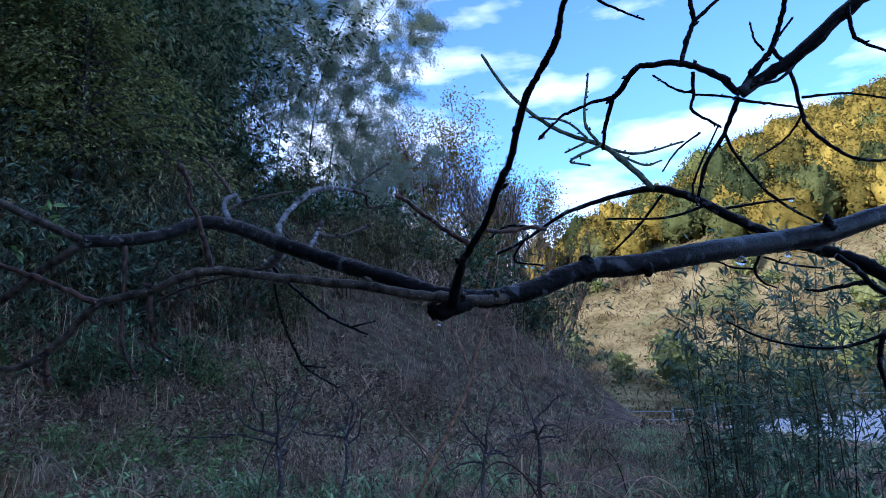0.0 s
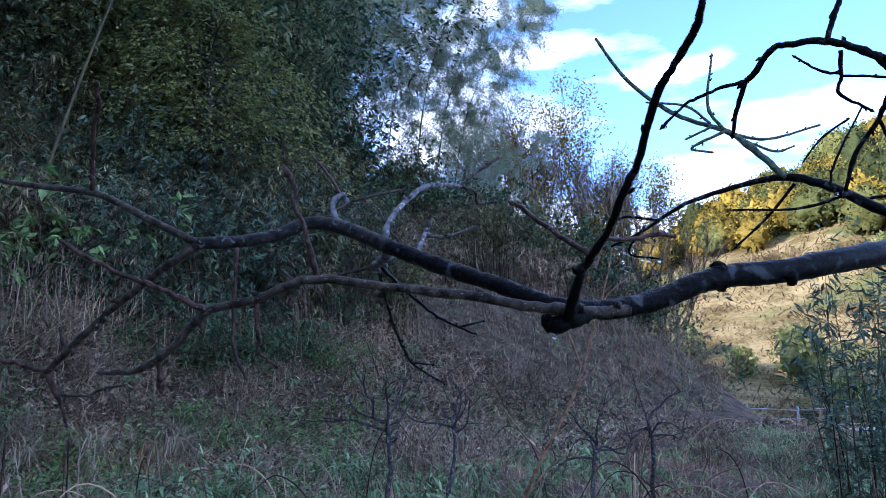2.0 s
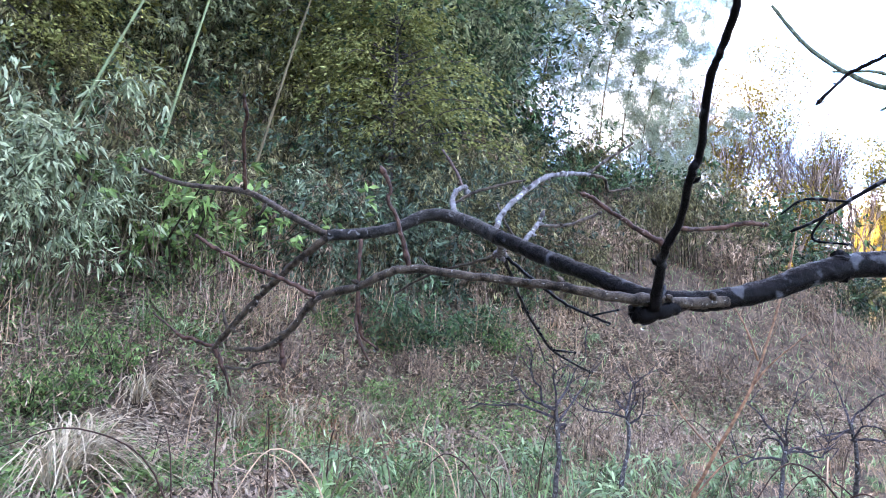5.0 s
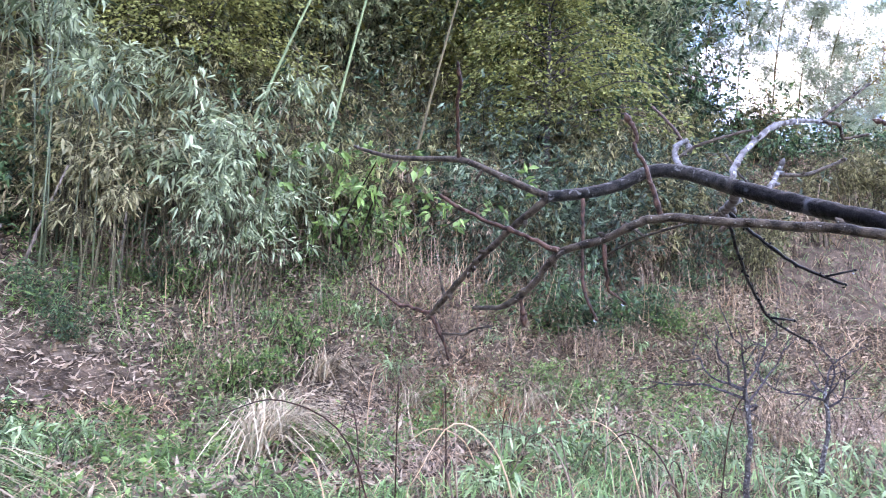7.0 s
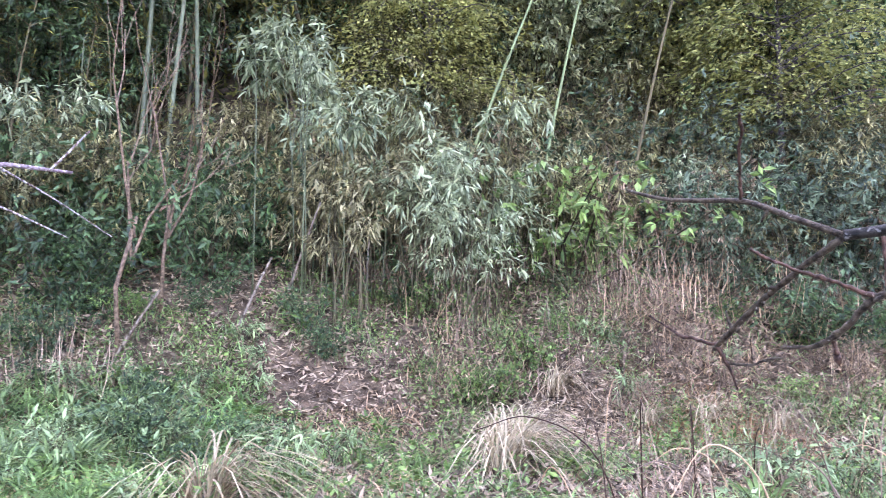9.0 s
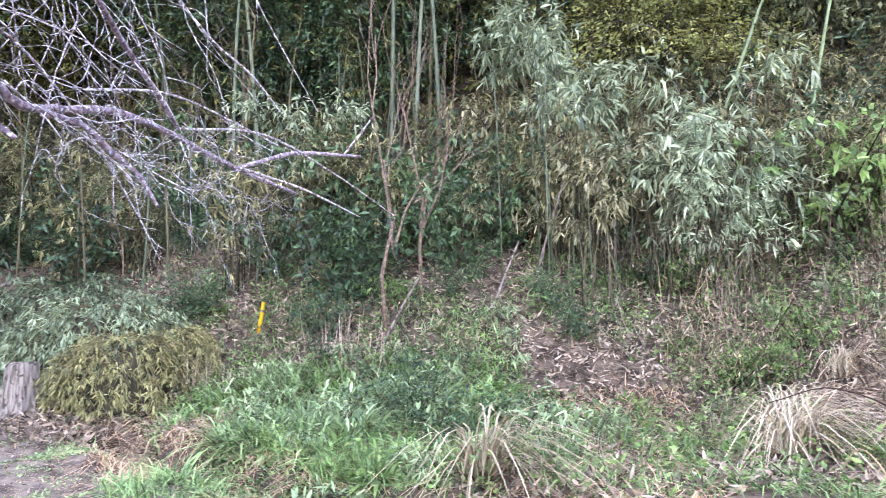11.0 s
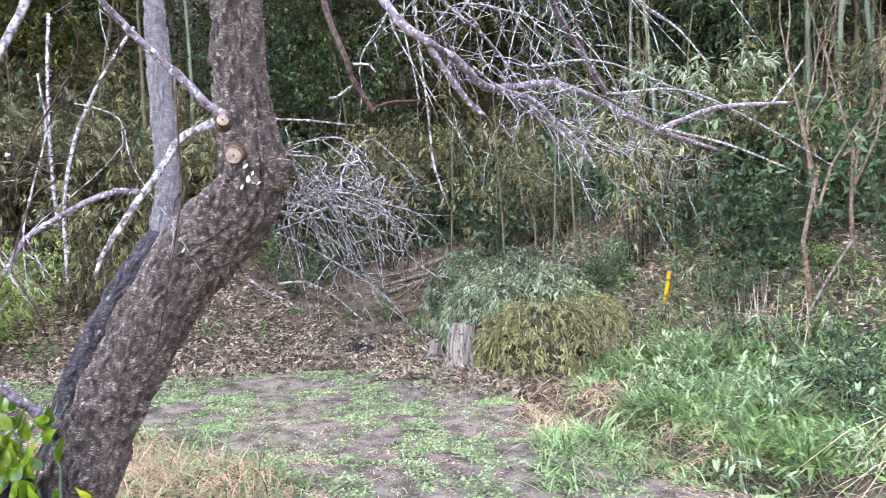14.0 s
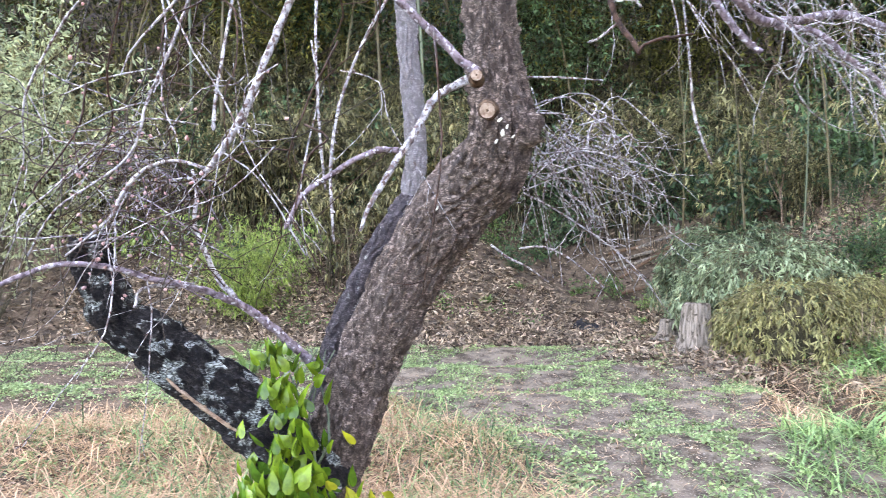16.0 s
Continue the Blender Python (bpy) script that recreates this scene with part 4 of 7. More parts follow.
limb("right_limb", weeping, BARK_LILAC, (-1.689, -1.229, 2.461, 0.0287), (-1.593, -1.044, 2.102, 0.0205), (-1.560, -0.882, 1.838, 0.0163), (-1.584, -0.807, 1.770, 0.0154), (-1.713, -0.758, 1.762, 0.0155), (-1.815, -0.715, 1.729, 0.0164), (-1.960, -0.659, 1.768, 0.0164), (-2.104, -0.571, 1.814, 0.0177), (-2.398, -0.457, 1.850, 0.0167), (-2.695, -0.347, 1.861, 0.0167), (-2.991, -0.207, 1.867, 0.0163), (-3.246, 0.034, 1.832, 0.0127))
limb("right_limb", weeping, BARK_LILAC, (-1.584, -0.807, 1.770, 0.0106), (-1.668, -0.770, 1.707, 0.0112), (-1.721, -0.732, 1.659, 0.0103), (-1.742, -0.705, 1.636, 0.0104))
limb("right_limb", weeping, BARK_LILAC, (-1.893, -0.690, 1.739, 0.0129), (-1.962, -0.614, 1.731, 0.0119), (-2.014, -0.560, 1.684, 0.0122), (-2.066, -0.503, 1.641, 0.0110), (-2.121, -0.452, 1.564, 0.0064))
limb("right_limb", weeping, BARK_LILAC, (-2.942, -0.232, 1.860, 0.0161), (-2.983, -0.113, 1.913, 0.0140), (-3.073, 0.039, 1.973, 0.0145), (-3.162, 0.314, 1.995, 0.0100))
limb("twig", weeping, BARK_WHITE, (-3.116, 0.230, 1.985, 0.0098), (-3.106, 0.292, 2.070, 0.0098), (-3.097, 0.353, 2.155, 0.0074))
limb("right_limb", weeping, BARK_LILAC, (-1.688, -0.577, 1.979, 0.0116), (-1.989, -0.544, 1.973, 0.0122), (-2.192, -0.481, 1.920, 0.0118), (-2.396, -0.420, 1.859, 0.0111))
limb("twig", weeping, BARK_WHITE, (-2.396, -0.420, 1.859, 0.0093), (-2.779, -0.129, 1.961, 0.0087), (-3.173, 0.202, 1.911, 0.0075), (-3.474, 0.541, 1.787, 0.0055))
limb("twig", weeping, BARK_WHITE, (-2.891, -0.212, 1.855, 0.0113), (-3.086, 0.063, 1.816, 0.0097), (-3.284, 0.334, 1.741, 0.0064))
limb("twig", weeping, BARK_WHITE, (-1.954, -0.614, 1.820, 0.0074), (-2.290, -0.417, 1.927, 0.0071), (-2.682, -0.095, 1.901, 0.0063))
limb("twig", weeping, BARK_WHITE, (-1.604, -0.780, 1.871, 0.0072), (-1.805, -0.701, 1.838, 0.0068), (-2.011, -0.621, 1.745, 0.0061), (-2.224, -0.516, 1.566, 0.0051))
limb("twig", weeping, BARK_WHITE, (-2.071, -0.409, 2.125, 0.0080), (-2.175, -0.311, 2.053, 0.0085), (-2.275, -0.204, 2.005, 0.0071), (-2.380, -0.105, 1.921, 0.0056))
limb("right_limb", weeping, BARK_RED, (-1.507, -1.043, 1.941, 0.0113), (-1.458, -0.981, 1.780, 0.0097), (-1.424, -0.933, 1.689, 0.0094), (-1.428, -0.916, 1.637, 0.0084), (-1.431, -0.888, 1.595, 0.0084), (-1.433, -0.874, 1.567, 0.0063))
limb("twig", weeping, BARK_RED, (-1.432, -0.879, 1.574, 0.0063), (-1.430, -0.853, 1.587, 0.0063), (-1.429, -0.817, 1.589, 0.0063), (-1.428, -0.787, 1.588, 0.0052))
limb("twig", weeping, BARK_WHITE, (-1.429, -0.916, 1.632, 0.0052), (-1.451, -0.956, 1.617, 0.0053), (-1.462, -0.977, 1.617, 0.0054))
limb("twig", weeping, BARK_WHITE, (-1.425, -0.919, 1.673, 0.0052), (-1.424, -0.884, 1.668, 0.0042), (-1.425, -0.874, 1.657, 0.0042))
limb("twig", weeping, BARK_WHITE, (-1.802, -0.892, 1.948, 0.0068), (-1.862, -0.892, 1.830, 0.0056), (-1.924, -0.889, 1.704, 0.0058), (-1.984, -0.890, 1.584, 0.0074), (-2.020, -0.876, 1.515, 0.0061), (-2.044, -0.859, 1.460, 0.0046))
limb("twig", weeping, BARK_WHITE, (-2.491, -1.718, 1.278, 0.0093), (-2.544, -1.672, 1.232, 0.0113), (-2.595, -1.623, 1.203, 0.0077), (-2.648, -1.551, 1.144, 0.0059))
limb("twig", weeping, BARK_WHITE, (-2.387, -1.552, 1.259, 0.0071), (-2.485, -1.496, 1.267, 0.0093), (-2.587, -1.430, 1.221, 0.0077), (-2.692, -1.355, 1.131, 0.0060))
limb("twig", weeping, BARK_WHITE, (-1.893, -1.416, 1.693, 0.0085), (-1.939, -1.360, 1.718, 0.0072), (-2.035, -1.278, 1.734, 0.0061), (-2.132, -1.183, 1.738, 0.0048))


# ---- fine weeping twigs, vine and drops ----
def whip(tree, start, end, sag, r, mat=BARK_WHITE, sides=4, name="twig", spurs=3):
    """A hanging twig with short side spurs."""
    a, b = np.array(start), np.array(end)
    m = (a + b) / 2 + rng.normal(size=3) * 0.025 + (0, 0, sag)
    g = Geo()
    p = np.array([a, (a + m) / 2 + (0, 0, sag * 0.25), m, (m + b) / 2 + (0, 0, sag * 0.2), b]) - np.array(tree.location)
    r = r * 0.78
    p[1:4] += rng.normal(size=(3, 3)) * 0.02
    g.tube(p, np.array((1, 0.9, 0.8, 0.65, 0.4)) * r, sides, 3, 0.06, 0.4, 0.35)
    for k in range(spurs):
        q = p[1 + k % 3] + (p[2 + k % 3] - p[1 + k % 3]) * rng.random()
        e = q + unit(unit(b - a) + rng.normal(size=3) * 0.85) * rng.uniform(0.02, 0.17)
        g.tube([q, (q + e) / 2 + rng.normal(size=3) * 0.006, e], np.array((0.6, 0.5, 0.3)) * r, 3)
    part(name, g, mat, tree, soft=True)


def sawn_stub(centre, way, r, long):
    """A sawn branch stub: bark sleeve and a pale face with a darker heart."""
    c, w = np.array(centre) - np.array(weeping.location), unit(way)
    g = Geo()
    g.tube([c - w * long, c - w * long * 0.5, c - w * 0.004, c], (r * 1.35, r * 1.1, r * 1.02, r * 0.98), 16, 1, 0.03)
    sleeve = part("stub", g, BARK_STUB, weeping, "brown sawn branch stub", soft=True)
    g = Geo()
    g.tube([c - w * 0.002, c + w * 0.0015], (r * 0.94, r * 0.92), 18)
    part("sawn_face", g, SAWN, sleeve, "pale sawn wood face")
    g = Geo()
    g.tube([c, c + w * 0.002], (r * 0.2, r * 0.18), 8)
    part("heartwood", g, BARK_STUB, sleeve)


sawn_stub((-1.525, -1.237, 1.522), (0.86, 0.4, -0.25), 0.0185, 0.055)
sawn_stub((-1.525, -1.266, 1.605), (0.86, 0.45, 0.1), 0.014, 0.03)


def blob(name, mat, r, flat):
    g = Geo()
    a = np.arange(7) * 2 * np.pi / 7
    rows = [np.stack([np.cos(a) * r * f * (1 + 0.2 * rng.normal(size=7)), np.sin(a) * r * f, np.full(7, z * r * flat)], 1) for z, f in ((-0.6, 0.5), (0, 1), (0.6, 0.6))]
    i, j = np.meshgrid(np.arange(2), np.arange(7), indexing="ij")
    k, q = i * 7 + j, i * 7 + (j + 1) % 7
    g.put(np.concatenate(rows), np.stack([k, q, q + 7, k + 7], -1).reshape(-1, 4))
    g.f += [list(range(7))[::-1], list(range(14, 21))]
    return g.mesh(name, mat, True)


flower_mesh, fungus_mesh = blob("withered_flower", BLOSSOM, 0.0075, 0.8), blob("bracket_fungus", FUNGUS, 0.0075, 0.35)
roots = np.array([(-1.9, -1.3, 1.61), (-1.95, -1.26, 1.52), (-1.93, -1.3, 1.45)])
tips = np.array([(-2.28, -1.45, 1.2), (-2.5, -1.3, 1.15), (-2.7, -1.22, 1.17), (-2.87, -1.0, 1.26), (-2.76, -1.15, 1.4)])
for k in range(46):
    a = roots[rng.integers(3)] + rng.normal(size=3) * 0.03
    s = rng.uniform(0, 3.99)
    b = tips[int(s)] + (tips[int(s) + 1] - tips[int(s)]) * (s % 1) + rng.normal(size=3) * 0.09
    c = a + (b - a) * rng.uniform(0.55, 1.1)
    if rng.random() < 0.4:
        a = a + (b - a) * rng.uniform(0.2, 0.5) + (0, 0, 0.1)
    whip(weeping, a, c, rng.uniform(0.03, 0.14), rng.uniform(0.002, 0.0045), spurs=5)
bough = np.array([(-1.5, -0.9, 1.95), (-1.72, -0.75, 1.77), (-1.9, -0.62, 1.7), (-2.2, -0.45, 1.68), (-2.6, -0.25, 1.68), (-3.0, 0.0, 1.72)])
for k in range(58):
    s = rng.uniform(0, 4.5)
    a = bough[int(s)] + (bough[int(s) + 1] - bough[int(s)]) * (s % 1) + (0, 0, rng.uniform(-0.02, 0.3) * (1 if rng.random() < 0.6 else 0))
    d = unit(np.array((-0.75, 0.35, -0.28)) + rng.normal(size=3) * 0.28) * rng.uniform(0.12, 0.55)
    whip(weeping, a, a + d, rng.uniform(0.0, 0.05), rng.uniform(0.0014, 0.003), spurs=4)
for k in range(34):
    a = np.array((-1.75 + rng.normal() * 0.15, -0.72 + rng.normal() * 0.16, 2.25 + rng.normal() * 0.15))
    whip(weeping, a, a + (rng.normal() * 0.18 - 0.25, rng.normal() * 0.18 + 0.1, -rng.uniform(0.25, 0.6)), rng.uniform(0, 0.05), rng.uniform(0.0014, 0.003))
for k in range(60):
    a = np.array((-1.25 + rng.normal() * 0.16, -1.85 + rng.normal() * 0.32, 1.75 + rng.normal() * 0.25))
    whip(weeping, a, a + (rng.normal() * 0.15, rng.normal() * 0.2 - 0.12, -rng.uniform(0.1, 0.55)), rng.uniform(0, 0.06), rng.uniform(0.0015, 0.0035), (BARK_WHITE, BARK_RED, BARK_GREY)[rng.integers(3)])
for k in range(40):
    a = np.array((-1.12 + rng.normal() * 0.1, -1.95 + rng.normal() * 0.14, 1.4 + rng.normal() * 0.1))
    whip(weeping, a, a + (rng.normal() * 0.12, -rng.uniform(0.05, 0.4), -rng.uniform(-0.05, 0.3)), rng.uniform(0, 0.06), rng.uniform(0.0015, 0.003), (BARK_WHITE, BARK_RED, BARK_GREY)[rng.integers(3)])

web = np.array([(-1.248, -2.077, 1.446), (-1.293, -2.005, 1.405), (-1.345, -1.933, 1.238), (-1.379, -1.886, 1.127)])
ends = np.array([(-1.151, -2.138, 1.476), (-1.023, -2.164, 1.376), (-1.011, -2.198, 1.208), (-1.124, -2.127, 0.988)])
for k in range(46):
    s, q = rng.uniform(0, 2.99), rng.uniform(0, 2.99)
    a = web[int(s)] + (web[int(s) + 1] - web[int(s)]) * (s % 1) + rng.normal(size=3) * 0.04
    c = ends[int(q)] + (ends[int(q) + 1] - ends[int(q)]) * (q % 1) + rng.normal(size=3) * 0.06
    whip(weeping, a, a + (c - a) * rng.uniform(0.3, 0.85), rng.uniform(0, 0.07), rng.uniform(0.0012, 0.0026), (BARK_RED, BARK_LILAC, BARK_WHITE, BARK_RED)[k % 4], spurs=4)
    for j in range(2):
        ob = new("withered_flower", flower_mesh)
        ob.parent = weeping
        ob.matrix_basis = Matrix.Translation(a + (c - a) * rng.uniform(0.1, 0.7) + rng.normal(size=3) * 0.02 - np.array(weeping.location)) @ pose(0, 0, 0, *(rng.random(3) * 360)) @ Matrix.Scale(rng.uniform(0.45, 0.95), 4)
for k in range(30):
    ob = new("withered_flower", flower_mesh)
    ob.parent = weeping
    ob.matrix_basis = pose(-1.15 + rng.normal() * 0.12 + 1.9, -1.95 + rng.normal() * 0.2 + 2.0, 1.5 + rng.normal() * 0.17, *(rng.random(3) * 360)) @ Matrix.Scale(rng.uniform(0.45, 0.95), 4)
for x, y, z, s in ((-1.495, -1.19, 1.49, 1.0), (-1.5, -1.175, 1.475, 0.8), (-1.49, -1.18, 1.46, 1.2), (-1.5, -1.2, 1.445, 0.8), (-1.51, -1.165, 1.455, 0.7), (-1.62, -1.42, 1.32, 1.0)):
    ob = new("bracket_fungus", fungus_mesh)
    ob.parent = weeping
    ob.matrix_basis = pose(x + 1.9, y + 2.0, z, 70 + rng.normal() * 15, rng.normal() * 15, 60) @ Matrix.Scale(s, 4)

vine = thing("climbing_vine", "climbing vine with yellow-green heart-shaped leaves on the trunk fork", "vine", (-1.75, -1.85, 0.55))


def heart(size, mat):
    g = Geo()
    t = np.linspace(0, 2 * np.pi, 16, endpoint=False)
    x, y = 0.42 * np.sin(t) ** 3 * 1.1, (13 * np.cos(t) - 5 * np.cos(2 * t) - 2 * np.cos(3 * t) - np.cos(4 * t)) / 24
    rows = [np.stack([x * size * f, (0.22 * np.abs(x * f) * 2 + 0.3 * (y * f) ** 2 - 0.05) * size, (y * f + 0.1) * size], 1) for f in (1, 0.5)]
    g.put(np.vstack([*rows, [(0, -0.05 * size, 0.1 * size)]]), [(k, (k + 1) % 16, 16 + (k + 1) % 16, 16 + k) for k in range(16)])
    g.f += [[16 + k, 16 + (k + 1) % 16, 32] for k in range(16)]
    return g.mesh("leaf", mat, True)


hearts = [heart(s, m) for s, m in ((0.042, VINE_LEAF), (0.052, VINE_DARK), (0.062, VINE_LEAF))]
gold = [heart(s, VINE_YELLOW) for s in (0.036, 0.046)]
for k in range(165):
    up = rng.random()
    wide = 0.16 - 0.125 * up ** 0.45
    y = float(np.clip(rng.normal() * wide, -0.2, 0.2))
    ob = new("leaf", gold[rng.integers(2)] if y > 0.09 and rng.random() < 0.6 else hearts[rng.integers(3)])
    ob.parent = vine
    ob.matrix_basis = pose(0.219 - 0.35 * y * y / 0.1 - 0.3 * y + rng.normal() * 0.03, 0.026 + y, 0.003 + 0.42 * up ** 2.2, rng.normal() * 26 - 6, 180 + rng.normal() * 28, 62 + rng.normal() * 38)
for k in range(5):
    g = Geo()
    y = rng.normal(size=4) * 0.05
    g.tube([(0.08, y[0], -0.5), (0.11, y[1], -0.1), (0.12, y[2], 0.15), (0.12, y[3], 0.4)], (0.006, 0.005, 0.004, 0.002), 5, 3)
    part("stem", g, BARK_GREEN, vine, soft=True)


def drop(x, y, z, r):
    """A drop about to fall."""
    bm = bmesh.new()
    bmesh.ops.create_uvsphere(bm, u_segments=12, v_segments=9, radius=r)
    for v in bm.verts:
        if v.co.z > 0:
            v.co.x *= 1 - 0.45 * v.co.z / r
            v.co.y *= 1 - 0.45 * v.co.z / r
    me = bpy.data.meshes.new("water_drop")
    bm.to_mesh(me)
    bm.free()
    me.polygons.foreach_set("use_smooth", [True] * len(me.polygons))
    me.materials.append(WATER)
    ob = new("water_drop", me)
    ob.location = (x, y, z)
    tagged(ob, "clear water drop hanging from a wet twig", "water drop", "drops on the plum")


drop(-0.387, 0.911, 1.302, 0.0030)
drop(-0.283, 0.737, 1.318, 0.0023)
drop(-0.406, 0.741, 1.301, 0.0031)
drop(-0.717, 1.039, 1.232, 0.0031)
drop(-0.001, 0.781, 1.347, 0.0029)
drop(-0.581, 1.397, 1.427, 0.0035)
drop(-0.245, 1.836, 1.257, 0.0043)
drop(-0.135, 1.410, 1.368, 0.0033)
drop(-0.624, 1.033, 1.288, 0.0026)
drop(-0.120, 1.420, 1.393, 0.0027)
drop(0.404, 0.908, 1.423, 0.0067)
drop(0.477, 0.925, 1.432, 0.0046)
drop(1.069, 2.654, 1.893, 0.0088)
drop(1.461, 2.690, 1.908, 0.0090)
drop(0.801, 1.393, 1.305, 0.0034)
drop(0.683, 1.394, 1.319, 0.0034)
drop(0.248, 1.431, 1.776, 0.0048)
drop(0.429, 2.958, 1.718, 0.0097)
drop(0.453, 2.958, 1.713, 0.0097)
drop(0.496, 2.957, 1.709, 0.0084)


# ---- plants, each kind built once ----
def bamboo(label, tall, lean, bow, leaf_mat, culm_mat, leaves, first=0.45, size=0.15, r=0.045, plume=False):
    """A culm with swollen joints, thin side branches and drooping leaves."""
    ob = thing("bamboo", label, "bamboo", group="bamboo grove")
    g, n = Geo(), int(tall / 0.38)
    t = np.linspace(0, 1, n)
    axis = np.stack([lean * tall * t + bow * tall * t ** 3, 0.1 * np.sin(t * 4) * t, tall * (t - 0.35 * abs(bow) * t ** 3)], 1)
    pts, rad = [], []
    for k in range(n - 1):
        a, b = axis[k], axis[k + 1]
        rr = r * (1 - 0.8 * t[k] ** 1.3)
        for s, f in ((0.0, 1.18), (0.06, 0.98)):
            pts.append(a + (b - a) * s)
            rad.append(rr * f)
    g.tube(pts, rad, 6)
    part("culm", g, culm_mat, ob, soft=True)
    tw, lf = Geo(), Geo()
    joints = np.where(t > first)[0]
    each = max(2, int(leaves / (len(joints) * 2 * 3)))
    for k in joints:
        for s in range(3 if plume else 2):
            out = unit(np.array((*rng.normal(size=2), 0.35)))
            far = rng.uniform(0.6, 1.25) * (1.35 - 0.7 * t[k]) * tall * 0.13
            p = np.array([axis[k], axis[k] + out * far * 0.5 + (0, 0, far * 0.1), axis[k] + out * far - (0, 0, far * 0.15)])
            tw.tube(p, (0.008, 0.005, 0.002), 3)
            if plume:
                for w in range(3):
                    d = unit(out + rng.normal(size=3) * 0.45 + (0, 0, 0.25)) * far * 0.6
                    a0 = p[0] + (p[2] - p[0]) * rng.uniform(0.2, 0.9)
                    q = rng.random((each, 1)) ** 0.7
                    c = a0 + d * q - (0, 0, 1) * q * q * far * 0.45
                    tw.tube([a0, a0 + d * 0.5 - (0, 0, far * 0.11), a0 + d - (0, 0, far * 0.45)], (0.004, 0.003, 0.0015), 3)
                    lf.leaves(c + rng.normal(size=c.shape) * 0.09, rng.normal(size=c.shape) * 0.5 + d - (0, 0, 0.7), rng.uniform(0.7, 1.25, each) * size, rng.uniform(0.8, 1.2, each) * size * 0.24, 0.15)
                continue
            for q in (0.45, 0.72, 1.0):
                c = p[0] + (p[2] - p[0]) * q
                knot = c + rng.normal(size=(max(1, each // 6), 3)) * far * 0.17
                b = np.repeat(knot, 6, 0)[:each]
                b = np.vstack([b, c + rng.normal(size=(each - len(b), 3)) * far * 0.1]) + rng.normal(size=(each, 3)) * 0.02
                w = rng.normal(size=(each, 3)) * 0.55 + out * 0.8 + (0, 0, -0.75)
                lf.leaves(b, w, rng.uniform(0.7, 1.25, each) * size, rng.uniform(0.8, 1.2, each) * size * 0.15, 0.15)
    tagged(part("branchwork", tw, culm_mat, ob), kind="stuff")
    part("foliage", lf, leaf_mat, ob)
    return ob


def shrub(name, label, category, leaf_mat, leaves, size, wide, tall, slim, droop=0.4, stems=14, clumps=14, stem_mat=None, group="undergrowth", root=0.0, low=0.0, stem_r=0.012):
    """Stems that fan out from the root, each with clumps of leaves."""
    ob = thing(name, label, category, group=group)
    st, lf = Geo(), Geo()
    tips = []
    for k in range(stems):
        d = np.array((*(rng.normal(size=2) * wide * 0.5), tall * rng.uniform(0.55, 1.05)))
        foot = np.array((*(d[:2] * root * 1.6 + rng.normal(size=2) * wide * root * 0.3), -0.05))
        p = np.array([foot, foot + (d - foot) * (0.35, 0.35, 0.5) + rng.normal(size=3) * 0.06, d])
        st.tube(p, np.array((1, 0.7, 0.25)) * stem_r, 4)
        tips += [(p[1] if s >= 0 else p[0]) + ((p[2] - p[1]) if s >= 0 else (p[0] - p[1])) * s for s in ((-0.3, -0.65, 0.1, 0.4, 0.7, 1.0) if low else (0.0, 0.35, 0.7, 1.0))]
    tips = np.array(tips)
    each = max(3, leaves // len(tips))
    for c in tips:
        knot = c + rng.normal(size=(each // 5 + 1, 3)) * (wide * 0.14, wide * 0.14, tall * 0.07)
        aim = unit(rng.normal(size=knot.shape) * 0.8 + (knot - (0, 0, tall * 0.4)) * (0.5, 0.5, 0.1))
        b = np.repeat(knot, 5, 0)[:each] + rng.normal(size=(each, 3)) * size * 0.25
        w = np.repeat(aim, 5, 0)[:each] + rng.normal(size=(each, 3)) * 0.55 - (0, 0, droop)
        lf.leaves(b, w, rng.uniform(0.65, 1.3, each) * size, rng.uniform(0.8, 1.2, each) * size * slim, 0.12)
    tagged(part("stemwork", st, stem_mat or STEM, ob), kind="stuff")
    part("foliage", lf, leaf_mat, ob)
    return ob


def cascade(name, label, mat, stems, tall, reach, twigs, each, size, slim, droop=0.55, first=0.3, r=0.011, culm=None, group="bamboo thickets"):
    """Slender culms that rise, arch over and hang, with a fan of leaves at each side twig."""
    ob, st, tw, lf = thing(name, label, "bamboo grass", group=group), Geo(), Geo(), Geo()
    for k in range(stems):
        a = rng.uniform(0, 2 * np.pi)
        out = np.array((math.cos(a), math.sin(a), 0))
        foot = rng.normal(size=3) * (0.22, 0.22, 0) * reach + (0, 0, -0.06)
        high, far = tall * rng.uniform(0.55, 1.0), reach * rng.uniform(0.35, 1.1)

        def at(t):
            t = np.asarray(t)[..., None]
            return foot + out * far * t ** 2 + np.array((0, 0, high)) * np.sin(t * 1.95) * 1.0

        st.tube(at(np.linspace(0, 1, 9)), np.linspace(1, 0.25, 9) * r, 5)
        t = first + (1 - first) * rng.random(twigs) ** 0.8
        p = at(t)
        d = unit(rng.normal(size=(twigs, 3)) + out * 0.5 + (0, 0, 0.15))
        e = p + d * rng.uniform(0.1, 0.42, (twigs, 1)) * min(1, reach)
        for q, w in zip(p, e):
            tw.tube([q, (q + w) / 2 + (0, 0, 0.02), w], (0.004, 0.003, 0.002), 3)
        lf.fans(e, d + out * 0.3, each, size, slim, droop)
    part("culm", st, culm or STEM, ob, soft=True)
    tagged(part("branchwork", tw, culm or STEM, ob), kind="stuff")
    part("foliage", lf, mat, ob)
    return ob


